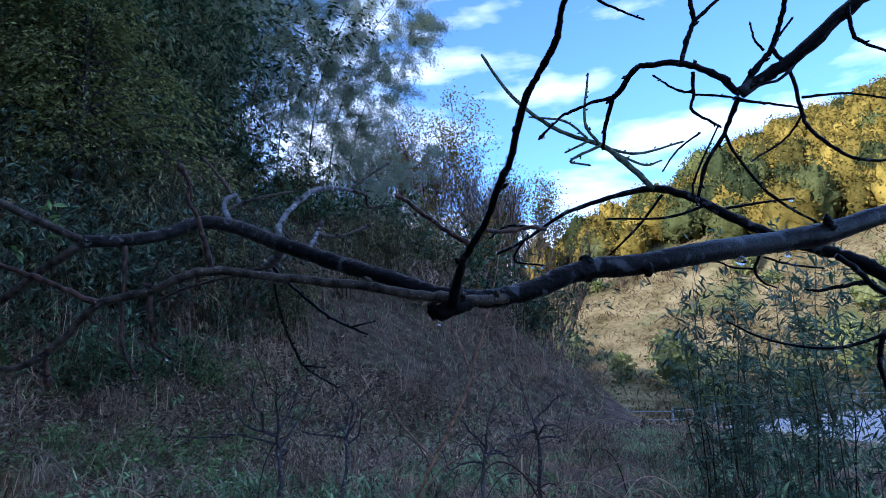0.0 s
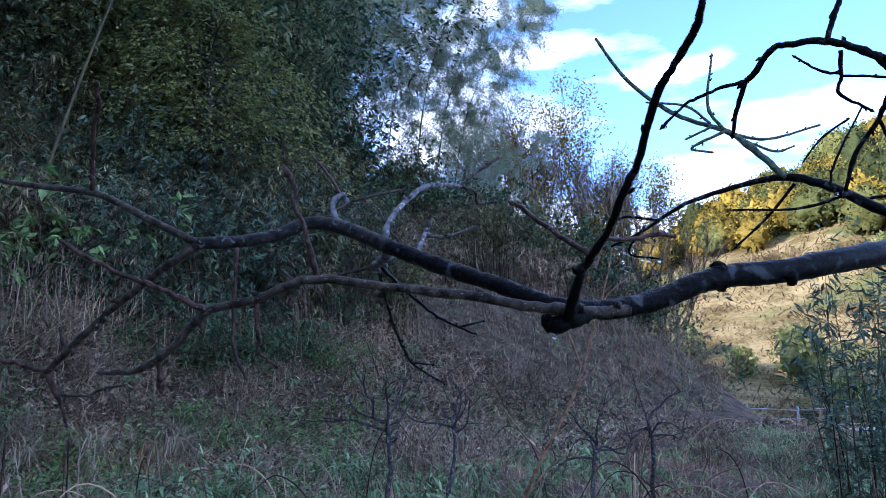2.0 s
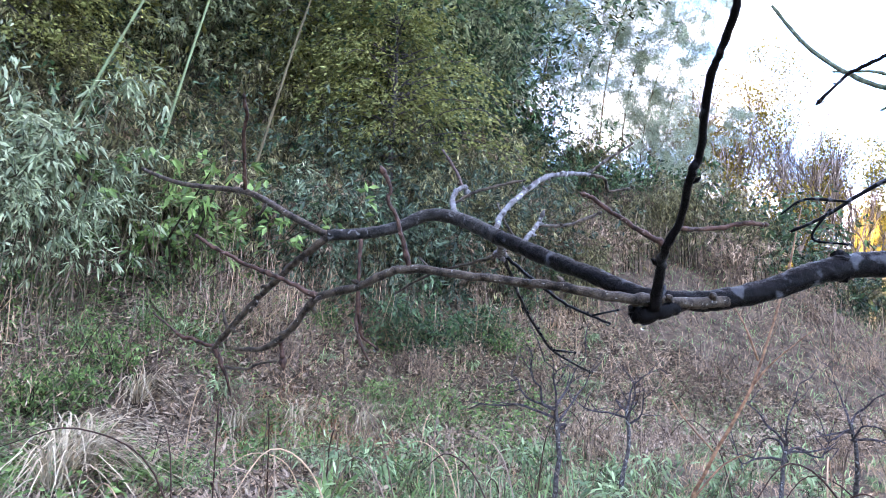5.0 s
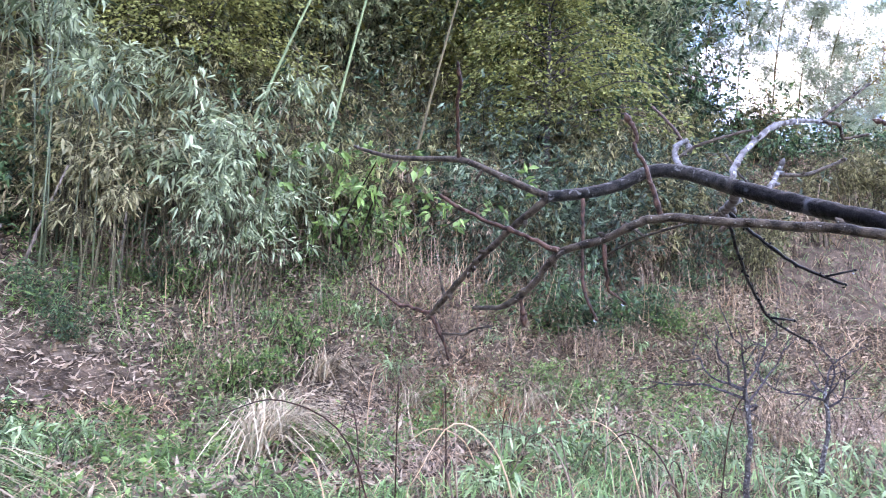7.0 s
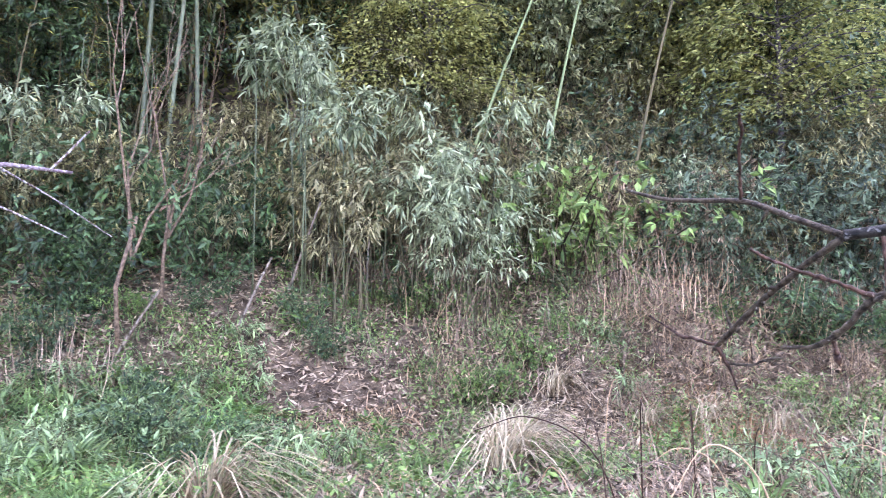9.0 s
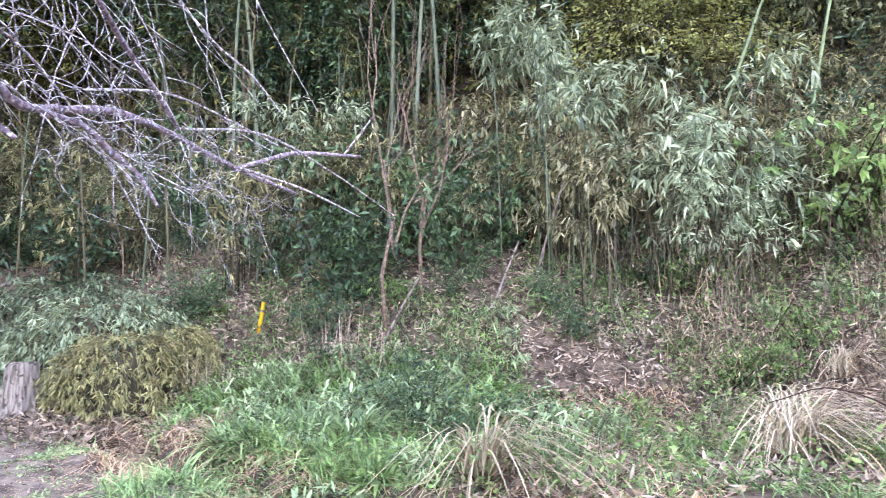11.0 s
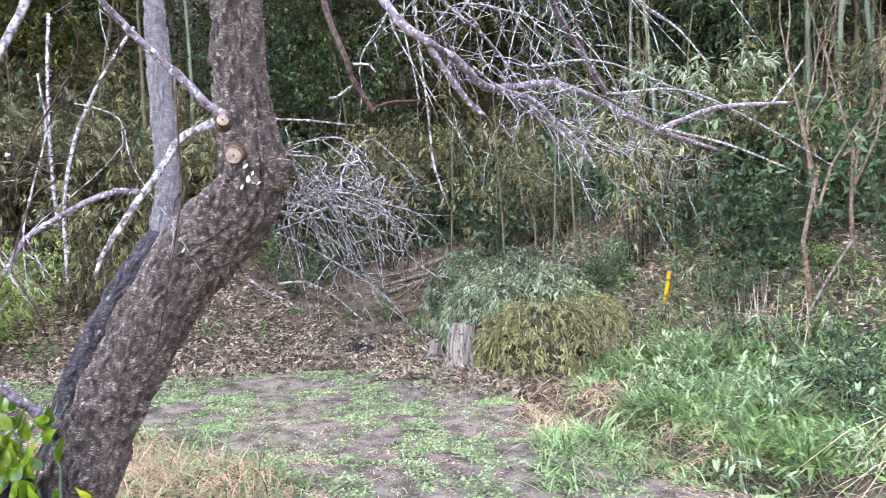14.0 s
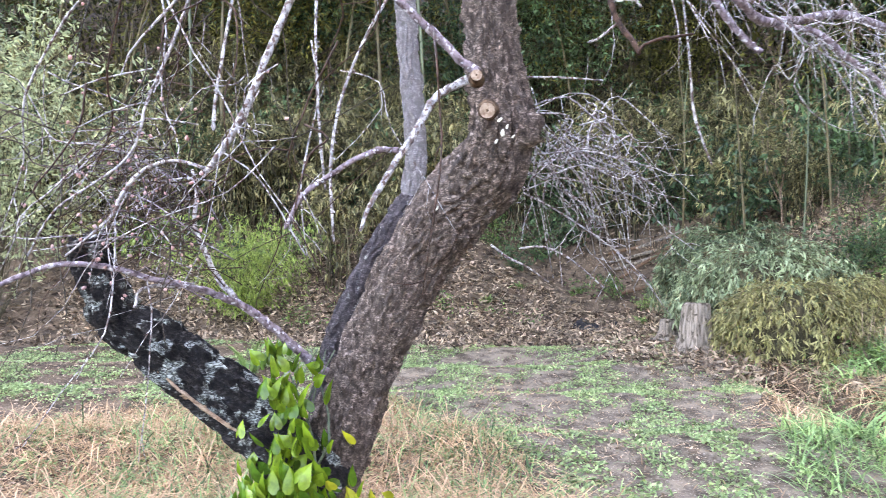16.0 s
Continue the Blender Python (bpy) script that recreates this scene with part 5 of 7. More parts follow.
def forked_plum(label, fork, lean, twigs):
    """A young plum: a lichened stem that forks at one place into crooked, spreading dark twigs."""
    ob, g = thing("young_plum_tree", label, "tree", group="young plum trees"), Geo()
    g.tube([(lean * 1.1, 0, -0.05), (lean * 0.75, 0.02, fork * 0.35), (lean * 0.2, -0.02, fork * 0.7), (0, 0, fork)], (0.021, 0.017, 0.014, 0.012), 10, 5, 0.05, 0.3, 0.2)
    part("trunk", g, BARK_LICHENED, ob, "dark stem with white lichen", soft=True)
    for k in range(twigs):
        a, g = k * 2.4 + rng.normal() * 0.4, Geo()
        d = np.array((math.cos(a), math.sin(a), rng.uniform(0.1, 0.8)))
        p, r = np.array((0, 0, fork - 0.02 - 0.05 * (k % 3))), 0.009
        pts = [p]
        for j in range(5):
            d = unit(d + rng.normal(size=3) * 0.35)
            pts.append(pts[-1] + d * rng.uniform(0.07, 0.13))
            if j:
                e = unit(d + rng.normal(size=3) * 0.8 + (0, 0, 0.2)) * rng.uniform(0.08, 0.28)
                g.tube([pts[-1], pts[-1] + e * 0.5 + rng.normal(size=3) * 0.012, pts[-1] + e], (0.004, 0.003, 0.0012), 5)
        g.tube(pts, np.linspace(r, 0.002, 6), 7, 3, 0.05, 0.4, 0.2)
        part("branch", g, BARK_DARK, ob, soft=True)
    return ob


def layered_tree(label, mat, tall, crown, boughs, each, size):
    """A small tree whose boughs carry flat, overlapping sprays of leaves."""
    ob, tr, br, lf = thing("layered_tree", label, "tree", group="hillside trees"), Geo(), Geo(), Geo()
    tr.tube([(0, 0, -0.2), (0.1, 0.05, tall * 0.35), (0, 0.1, tall * 0.7), (0.05, 0.1, tall * 0.95)], (0.08, 0.065, 0.045, 0.02), 8, 4, 0.04)
    for k in range(boughs):
        h, a = rng.uniform(0.32, 1.0), rng.uniform(0, 2 * np.pi)
        far = crown * rng.uniform(0.4, 1.25) * (1.15 - 0.65 * max(0, h - 0.45) / 0.55)
        out = np.array((math.cos(a), math.sin(a), 0))
        p = np.array((0, 0.1, tall * h))
        pts = np.array([p, p + out * far * 0.45 + (0, 0, far * 0.16), p + out * far * 0.8 + (0, 0, far * 0.1), p + out * far - (0, 0, far * 0.1)])
        br.tube(pts, (0.022, 0.014, 0.008, 0.003), 4, 3)
        t = rng.uniform(0.3, 1.05, each) ** 0.8
        c = np.array([np.interp(t, (0, 0.45, 0.8, 1), pts[:, j]) for j in range(3)]).T
        side = np.cross(out, (0, 0, 1))
        w = rng.normal(size=(each, 1)) * far * 0.28
        b = c + side * w - (0, 0, 1) * np.abs(w) * 0.35 + rng.normal(size=c.shape) * (0.09, 0.09, 0.1)
        lf.leaves(b, out * 0.7 + side * np.sign(w) * 0.6 + rng.normal(size=b.shape) * (0.5, 0.5, 0.25) - (0, 0, 0.3), rng.uniform(0.7, 1.25, each) * size, rng.uniform(0.8, 1.2, each) * size * 0.5, 0.12)
    part("trunk", tr, BARK_DARK, ob, soft=True)
    tagged(part("branchwork", br, BARK_DARK, ob), kind="stuff")
    part("foliage", lf, mat, ob)
    return ob


def brush(label, n, wide, tall, mat, r=0.006):
    """A tangle of dead stems."""
    ob, g = thing("dead_brush", label, "brush", kind="stuff"), Geo()
    a = np.column_stack([rng.normal(size=(n, 2)) * wide * 0.35, rng.uniform(-0.05, tall * 0.5, n)])
    d = np.column_stack([rng.normal(size=(n, 2)) * wide * 0.25, rng.uniform(-0.15, 0.7, n) * tall])
    g.blades(a, d, np.linalg.norm(d, axis=1), r * rng.uniform(1, 2.6, n), rng.normal(size=n) * 0.25)
    part("brushwood", g, mat, ob)
    lf = Geo()
    b = rng.normal(size=(n * 3, 3)) * (wide * 0.35, wide * 0.35, tall * 0.25) + (0, 0, tall * 0.3)
    lf.leaves(b, rng.normal(size=b.shape) - (0, 0, 0.5), rng.uniform(0.05, 0.13, n * 3), 0.018)
    part("dead_foliage", lf, LEAF_DRY, ob)
    return ob


def tuft(name, label, category, mat, n, tall, width, bend, wide=0.12, group="grass tufts", piece="leaf", side=0.0):
    ob, g = thing(name, label, category, group=group), Geo()
    a = rng.uniform(0, 2 * np.pi, n)
    r = rng.random(n) ** 0.5 * wide
    base = np.stack([np.cos(a) * r, np.sin(a) * r, np.zeros(n) - 0.02], 1)
    a = np.where(rng.random(n) < side, rng.normal(size=n) * 0.5, a)
    lean = rng.uniform(0.05, 0.6, n)
    way = np.stack([np.cos(a) * lean, np.sin(a) * lean, np.ones(n)], 1)
    long, arch = rng.uniform(0.5, 1.1, n) * tall, rng.uniform(0.5, 1.25, n) * bend
    if n > 40:
        g.blades(base, way, long, width * rng.uniform(0.5, 1.2, n), arch, 7 if tall > 1 else 3)
        part("foliage", g, mat, ob)
        g = Geo()
        g.blades(base * 1.3, way * (1, 1, 0.6), long * 0.4, width * 0.9, arch * 0.6)
        part("thatch", g, LEAF_DRY, ob, "withered brown base")
    for k in range(n if n <= 40 else 0):
        g = Geo()
        g.blades(base[k:k + 1], way[k:k + 1], long[k:k + 1], width, arch[k:k + 1])
        part(piece, g, mat, ob)
    return ob


def bare_tree(label, tall, mat, twigs, spread_=0.35, r=0.05, tip=0.002, name="bare_tree", group="bare trees", leaf=None, leaves=0, leaf_size=0.06):
    """A trunk that forks again and again into fine twigs."""
    ob, g, fine, lf = thing(name, label, "tree", group=group), Geo(), Geo(), Geo()
    ends = []

    def grow(p, d, length, rad, level):
        q = p + d * length * 0.5 + rng.normal(size=3) * length * 0.04
        e = p + d * length + rng.normal(size=3) * length * 0.06
        (fine if level else g).tube([p, q, e], [rad, rad * 0.8, max(rad * 0.6, tip)], 6 if level < 2 else 3)
        ends.append(e)
        if level < 4:
            for s in range(2 if level else 3) if level < 3 else range(twigs):
                grow(p + (e - p) * rng.uniform(0.55, 1), unit(d + rng.normal(size=3) * spread_ + (0, 0, 0.12)), length * rng.uniform(0.6, 0.85), max(rad * 0.55, tip), level + 1)

    grow(np.zeros(3) - (0, 0, 0.1), unit(np.array((0.05, 0.05, 1))), tall * 0.38, r, 0)
    part("trunk", g, mat, ob, soft=True)
    tagged(part("branchwork", fine, mat, ob), kind="stuff")
    if leaf:
        e = np.array(ends)[rng.integers(3, len(ends), leaves)]
        lf.leaves(e + rng.normal(size=e.shape) * tall * 0.03, rng.normal(size=e.shape) - (0, 0, 0.3), leaf_size, leaf_size * 0.6)
        part("foliage", lf, leaf, ob)
    return ob


# the last two carry the leaf tone darkened for the shaded grove
tall_bamboos = [bamboo("tall green bamboo with drooping leafy side branches", h, l, b, (LEAF_BAMBOO, LEAF_GREEN, LEAF_SHADE, LEAF_SHADE)[k], m, n, f)
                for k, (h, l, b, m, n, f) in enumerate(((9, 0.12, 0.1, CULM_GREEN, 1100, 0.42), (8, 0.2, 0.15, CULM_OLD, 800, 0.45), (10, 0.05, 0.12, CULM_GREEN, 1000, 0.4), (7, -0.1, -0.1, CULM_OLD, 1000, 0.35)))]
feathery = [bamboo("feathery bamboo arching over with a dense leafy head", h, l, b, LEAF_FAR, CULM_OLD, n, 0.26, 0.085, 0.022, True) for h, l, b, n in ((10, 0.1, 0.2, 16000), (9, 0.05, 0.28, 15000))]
pale_clumps = [cascade("bamboo_grass", "bamboo thicket with pale blue-green drooping leaves", LEAF_PALE, 12, 2.5, 1.35, 15, 7, 0.2, 0.2, 0.4, 0.45) for k in range(2)]
olive_clumps = [cascade("bamboo_grass", "thicket of olive bamboo leaves with dry tips", LEAF_BAMBOO, 20, 2.2, 1.15, 14, 8, 0.15, 0.18, 0.5, 0.12) for k in range(2)]
dry_clumps = [cascade("withered_bamboo_grass", "withered bamboo thicket with brown hanging leaves", LEAF_DRY, 18, 1.7, 1.1, 12, 7, 0.13, 0.18, 0.6, 0.1, 0.008, BRUSH) for k in range(2)]
tan_clumps = [cascade("bamboo_grass", "bamboo thicket with bleached yellowish hanging leaves", LEAF_TAN, 11, 2.5, 1.2, 13, 7, 0.17, 0.19, 0.5, 0.52) for k in range(2)]
low_sasa = [cascade("low_bamboo_grass", "low clump of broad-leaved green bamboo grass", LEAF_SASA, 7, 0.55, 0.42, 5, 4, 0.15, 0.18, 0.1, 0.35, 0.004, group="low bamboo grass") for k in range(2)]
blue_shrubs = [shrub("evergreen_shrub", "blue-green feathery evergreen shrub under the trees", "shrub", LEAF_BLUE, 2600, 0.12, 1.8, 2.0, 0.3, 0.35, 20, low=1) for k in range(2)]
evergreens = [shrub("evergreen_shrub", "dark glossy evergreen shrub on the slope", "shrub", LEAF_DARK, 1100, 0.14, 1.5, 1.5, 0.4, 0.2, 14, low=1) for k in range(2)]
fresh_shrub = shrub("leafy_shrub", "fresh green leafy shrub on the slope", "shrub", LEAF_FRESH, 900, 0.09, 1.0, 0.9, 0.45, 0.2, 12)
yellow_tree = layered_tree("small tree with layered yellow-green leaves", LEAF_YELLOW, 5.6, 2.3, 60, 190, 0.11)
brushes = [brush("tangle of dead brown stems on the slope", 120, 1.6, 1.3, BRUSH, 0.006), brush("tangle of pale dead stems", 100, 1.6, 0.9, STRAW, 0.004)]
straw_tuft = tuft("dry_grass_tuft", "arching tuft of dry straw-coloured grass", "grass", PAMPAS, 125, 1.5, 0.02, 1.5, 0.15, side=0.55)
green_tuft = tuft("grass_tuft", "tuft of green grass blades", "grass", GRASS, 90, 0.55, 0.012, 0.6, 0.16)
fresh_tuft = tuft("broad_leaved_tuft", "tuft of broad fresh green strap leaves", "plant", LEAF_FRESH, 18, 0.6, 0.035, 0.8, 0.06)
sapling = bare_tree("slender bare sapling with tan stems", 4.2, BARK_SAPLING, 2, 0.28, 0.03, name="sapling", group="saplings")
young_plums = [forked_plum("young bare plum tree with a lichened stem and dark spreading twigs", f, l, n) for f, l, n in ((1.0, 0.08, 7), (0.9, -0.12, 6), (0.8, 0.2, 6))]
far_bare = bare_tree("leafless tree with fine upright twigs", 9, BRUSH, 10, 0.22, 0.09, 0.006)
far_gold = bare_tree("tree with thin golden autumn leaves", 9, BRUSH, 5, 0.22, 0.09, 0.012, name="autumn_tree", group="autumn trees", leaf=FAR_YELLOW, leaves=5200, leaf_size=0.1)
weed = shrub("tall_weed", "tall leafy weed stalk with narrow dark green leaves", "weed", LEAF_WEED, 900, 0.1, 0.42, 1.9, 0.2, 0.0, 6, group="tall weeds", root=0.3, low=1, stem_r=0.006)
tall_pale = [cascade("bamboo_grass", "tall bamboo with pale leaves hanging from its arched tops", LEAF_PALE, 8, t, 1.2, 20, 7, 0.21, 0.2, 0.4, f, 0.014, CULM_GREEN) for t, f in ((3.6, 0.5), (4.6, 0.62))]
dark_trees = [shrub("evergreen_tree", "tall dark evergreen tree on the hillside", "tree", LEAF_DARK, 9500, 0.17, 3.6, 7.0, 0.4, 0.3, 34, group="hillside trees") for k in range(2)]
olive_trees = [shrub("hillside_tree", "hillside tree with dull olive foliage", "tree", LEAF_SHADE, 9500, 0.16, 3.4, 6.5, 0.3, 0.5, 34, group="hillside trees") for k in range(2)]
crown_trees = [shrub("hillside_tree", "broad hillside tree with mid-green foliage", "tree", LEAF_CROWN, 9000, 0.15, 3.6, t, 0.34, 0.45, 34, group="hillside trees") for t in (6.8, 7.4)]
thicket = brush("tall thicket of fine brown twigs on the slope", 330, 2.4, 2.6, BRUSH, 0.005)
bare_culms = [bamboo("bamboo culm bare below with thin foliage high up", h, l, b, LEAF_SHADE, m, 450, 0.62) for h, l, b, m in ((9, 0.06, 0.1, CULM_GREEN), (8, -0.05, 0.08, CULM_OLD))]
thin_culms = [bamboo("thin bamboo culm with few leaves in the shade of the thicket", h, l, 0.05, LEAF_SHADE, m, 60, 0.55, 0.14, 0.018) for h, l, m in ((3.6, 0.04, CULM_OLD), (3.0, -0.06, CULM_GREEN))]
leaning_culms = [bamboo("thick green bamboo culm leaning out of the grove", h, l, 0.05, LEAF_GREEN, m, 260, 0.72, 0.15, 0.03) for h, l, m in ((9, 0.36, CULM_FRESH), (8.5, 0.22, CULM_OLD), (9, 0.2, CULM_FRESH))]
reed_tuft = tuft("reed_tuft", "bunch of long drooping blue-green grass blades", "grass", LEAF_SASA, 56, 0.8, 0.03, 0.9, 0.14)
fern = tuft("fern", "low green fern frond clump", "fern", LEAF_FRESH, 16, 0.5, 0.06, 0.9, 0.08, group="ferns", piece="frond")
stalk = tuft("dry_stalk", "sparse upright reddish-brown dead stalks", "weed", LEAF_DRY, 7, 1.3, 0.009, 0.25, 0.12, group="dry stalks", piece="stem")


def heap(label, mat, rx, ry, rz, n, size):
    """A mound of cut tops: leaves lying all one way over a dark lumpy core, stems poking out."""
    ob, core, lf, st = thing("cut_bamboo_heap", label, "brush heap", group="cut bamboo"), Geo(), Geo(), Geo()
    a, e = np.meshgrid(np.arange(20) * np.pi / 10, np.linspace(-0.15, 1.5, 8), indexing="ij")
    lump = 0.7 + 0.08 * np.sin(a * 3 + e * 4) + 0.06 * np.sin(a * 7 - e * 6)
    i, j = np.meshgrid(np.arange(20), np.arange(7), indexing="ij")
    k, q = i * 8 + j, (i + 1) % 20 * 8 + j
    core.put(np.stack([np.cos(a) * np.cos(e) * rx * lump, np.sin(a) * np.cos(e) * ry * lump, np.sin(e) * rz * lump], -1), np.stack([k, q, q + 1, k + 1], -1).reshape(-1, 4))
    part("core", core, STEM, ob, "packed dead stems", soft=True)
    for s in range(n):
        a, e, drift = rng.uniform(0, 2 * np.pi), rng.uniform(0.55, 1.45), rng.normal() * 0.5
        t = np.linspace(0, 1, 6)
        az, el, out = a + drift * t, e - 1.05 * t, rng.uniform(0.85, 1.0) + rng.uniform(0.05, 0.3) * np.sin(t * 2.6)
        p = np.stack([np.cos(az) * np.cos(el) * rx * out, np.sin(az) * np.cos(el) * ry * out, np.maximum(np.sin(el), 0.02) * rz * out], 1)
        st.tube(p, np.linspace(0.006, 0.002, 6), 4)
        w = unit(np.gradient(p, axis=0))
        q = rng.uniform(0.5, 5, 12)
        k = q.astype(int).clip(0, 4)
        c = p[k] + (p[k + 1] - p[k]) * (q - k)[:, None]
        side = unit(np.cross(w[k], c + (0, 0, 0.3))) * rng.choice([-1, 1], (12, 1))
        lf.fans(c + side * rng.uniform(0.02, 0.16, (12, 1)) + rng.normal(size=c.shape) * 0.02, w[k] * 0.8 + side * 0.6 + unit(c) * 0.25, 5, size, 0.2, 0.25, 0.6)
    part("foliage", lf, mat, ob)
    for s in range(26):
        a = rng.uniform(0, 2 * np.pi)
        c = np.array((math.cos(a) * rx, math.sin(a) * ry, 0)) * rng.uniform(0.4, 0.9) + (0, 0, rz * rng.uniform(0.1, 0.7))
        d = unit(np.array((math.cos(a), math.sin(a), rng.normal() * 0.5))) * rng.uniform(0.2, 0.5)
        st.tube([c, c + d * 0.6 + (0, 0, 0.03), c + d], (0.006, 0.005, 0.002), 4)
    tagged(part("stemwork", st, CULM_OLD, ob), kind="stuff")
    return ob


cut_heap = [heap("heap of cut bamboo tops with grey-green leaves", HEAP_GREEN, 1.25, 0.85, 1.15, 200, 0.12), heap("heap of cut bamboo tops with yellowing leaves", HEAP_BROWN, 0.85, 0.65, 0.95, 150, 0.1)]
round_bush = shrub("weeping_bush", "rounded light green bush with fine drooping leaves", "shrub", LEAF_LIME, 9000, 0.1, 2.0, 1.9, 0.2, 0.9, 30, low=1, stem_r=0.006)

PROTOS = [thicket, *thin_culms, *tan_clumps, *low_sasa, *blue_shrubs, *tall_bamboos, *feathery, *pale_clumps, *olive_clumps, *dry_clumps, *evergreens, fresh_shrub, yellow_tree, *brushes, straw_tuft, green_tuft, fresh_tuft, sapling, *young_plums, far_bare, far_gold, weed,
          *tall_pale, *dark_trees, *olive_trees, reed_tuft, *crown_trees, *leaning_culms, *bare_culms, fern, stalk, *cut_heap, round_bush]


def polar(yaw, dist):
    a = radians(yaw)
    return -math.sin(a) * dist, math.cos(a) * dist


def slope_spots(n, near, far, lo=-22, hi=160, reach=34):
    """Places on the hillside, by how far above its foot."""
    out = []
    while len(out) < n:
        x, y = polar(rng.uniform(lo, hi), rng.uniform(6, reach))
        if math.hypot(x, y) < 11.3 and abs(math.degrees(math.atan2(-x, y)) - 88) < 3.5:
            continue  # the open ground before the marker stake
        if near < float(inside(np.array([x]), np.array([y]))[0]) < far:
            out.append((x, y))
    return out


def any_of(kinds):
    return kinds[rng.integers(len(kinds))]


# the wooded hillside, from its foot upwards
for n, near, far, lo, hi, kinds, small, large in (
        (30, 5, 10, 14, 78, tall_bamboos[:2], 0.8, 1.15), (32, 4, 9, 78, 160, tall_bamboos[2:], 0.8, 1.1), (56, 8, 18, 16, 78, tall_bamboos[:3], 0.85, 1.2), (50, 8, 18, 78, 160, tall_bamboos[2:], 0.85, 1.2), (32, 4, 14, 60, 160, bare_culms, 0.7, 1.1),
        (32, 6.8, 12, 19, 50, [*crown_trees, *crown_trees, dark_trees[0], olive_trees[0]], 0.9, 1.35), (18, 7, 15, 44, 70, [*dark_trees, *olive_trees], 0.75, 1.1), (38, 6, 16, 66, 160, [olive_trees[0], *dark_trees], 0.7, 1.1), (5, 4.5, 9, 40, 62, olive_trees, 0.45, 0.7),
        (60, 2.8, 6, 16, 66, [*olive_clumps, *dry_clumps], 0.7, 1.2), (90, 3.2, 7.5, 66, 160, [*olive_clumps, *evergreens, *evergreens], 0.6, 1.2), (4, 2.6, 5, 30, 56, pale_clumps, 0.5, 0.75), (8, 2.6, 4.5, 44, 80, tan_clumps, 0.6, 0.95), (30, 2.4, 6.5, 44, 100, thin_culms, 0.7, 1.3), (26, 2.6, 5.5, 14, 34, blue_shrubs, 0.7, 1.3), (22, 2.6, 6.5, 60, 100, [*evergreens, *evergreens, olive_clumps[0]], 0.5, 1.0), (14, 2.0, 5, 68, 104, thin_culms, 0.8, 1.4), (30, 3, 8, 26, 62, [*evergreens, *olive_clumps], 0.7, 1.2),
        (70, 6, 13, -22, 60, [*olive_clumps, *evergreens, *dry_clumps], 0.9, 1.5), (70, 1.4, 6, 10, 150, evergreens, 0.25, 0.6), (70, 0.3, 5, 10, 120, [fresh_shrub, fern], 0.3, 0.8),
        (120, 0.2, 7, -20, 60, brushes, 0.6, 1.1), (26, 0.2, 3, 10, 70, low_sasa, 0.4, 0.75), (40, 0.4, 6, 60, 150, brushes, 0.35, 0.7), (64, 2.0, 8, 100, 162, [*evergreens, *olive_clumps, olive_clumps[0]], 0.7, 1.3), (40, 1.5, 6, 130, 162, [fresh_shrub, *olive_clumps], 0.6, 1.1), (50, 2.5, 9, -22, 20, [*dry_clumps, *olive_clumps], 0.6, 1.1), (6, 2.6, 6, 40, 120, [sapling], 0.6, 1.1)):
    for x, y in slope_spots(n, near, far, lo, hi):
        spread(any_of(kinds), x, y, rng.uniform(small, large))
for k, x, y, s in ((0, -8.9, 7.0, 0.9), (0, -12.3, 1.2, 0.8), (1, -9.5, 4.6, 0.95), (1, -9.9, 5.1, 0.85)):
    spread(tall_pale[k], x, y, s)
for x, y, s in ((-9.1, 5.3, 1.0), (-9.3, 6.0, 0.9), (-8.8, 4.9, 0.8)):
    spread(any_of(tan_clumps), x, y, s)
for x, y in slope_spots(8, 1.6, 6.5, 12, 44):
    spread(thicket, x, y, rng.uniform(0.5, 1.0))
for x, y, s in ((-10.9, 1.6, 0.9), (-10.4, 3.2, 1.0), (-11.5, 2.6, 1.3)):
    spread(any_of(evergreens), x, y, s)
for x, y, s in ((-7.2, 1.7, 0.42), (-6.6, 1.9, 0.3)):
    spread(any_of(evergreens), x, y, s)
for k in range(30):
    spread(any_of([fern, fresh_tuft, green_tuft]), rng.uniform(-7.6, -5.2), rng.uniform(0.5, 2.0), rng.uniform(0.4, 0.9))
for x, y, s in ((-8.2, 6.9, 0.9), (-7.9, 6.3, 0.7), (-8.6, 5.9, 1.0)):
    spread(any_of(pale_clumps), x, y, s)
for k, yaw, far in ((0, 54.3, 11.8), (2, 46, 12.8), (1, 39, 12.8)):
    spread(leaning_culms[k], *polar(yaw, far), 1.0, yaw)
spread(yellow_tree, -6.7, 13.4, 1.0)
spread(yellow_tree, -8.2, 14.2, 1.05)
spread(yellow_tree, -11.5, 8.4, 0.9)
spread(crown_trees[0], *polar(154, 14), 0.75)
spread(fresh_shrub, *polar(42.8, 11.6), 2.0)
spread(fresh_shrub, *polar(41.3, 11.7), 1.3)
spread(evergreens[0], -4.9, 10.6, 0.85)
spread(evergreens[1], -4.5, 10.9, 0.7)
spread(dark_trees[0], -6.6, 16.2, 1.15)
spread(dark_trees[1], -8.3, 15.2, 1.2)
spread(sapling, -9.5, 2.0, 1.25)
spread(sapling, -9.9, 2.6, 1.15)
spread(round_bush, *polar(138, 13.0), 0.9)
spread(cut_heap[0], -12.0, -2.3, 1.0, 62, sink=0.1)
spread(cut_heap[0], -10.9, -1.75, 0.95, 70, sink=0.1)
spread(cut_heap[1], -10.0, -1.35, 0.95, 80, sink=0.1)
spread(cut_heap[1], -10.5, -0.75, 0.7, 40, sink=0.1)
spread(cut_heap[0], -11.2, -2.5, 0.6, 20, sink=0.05)
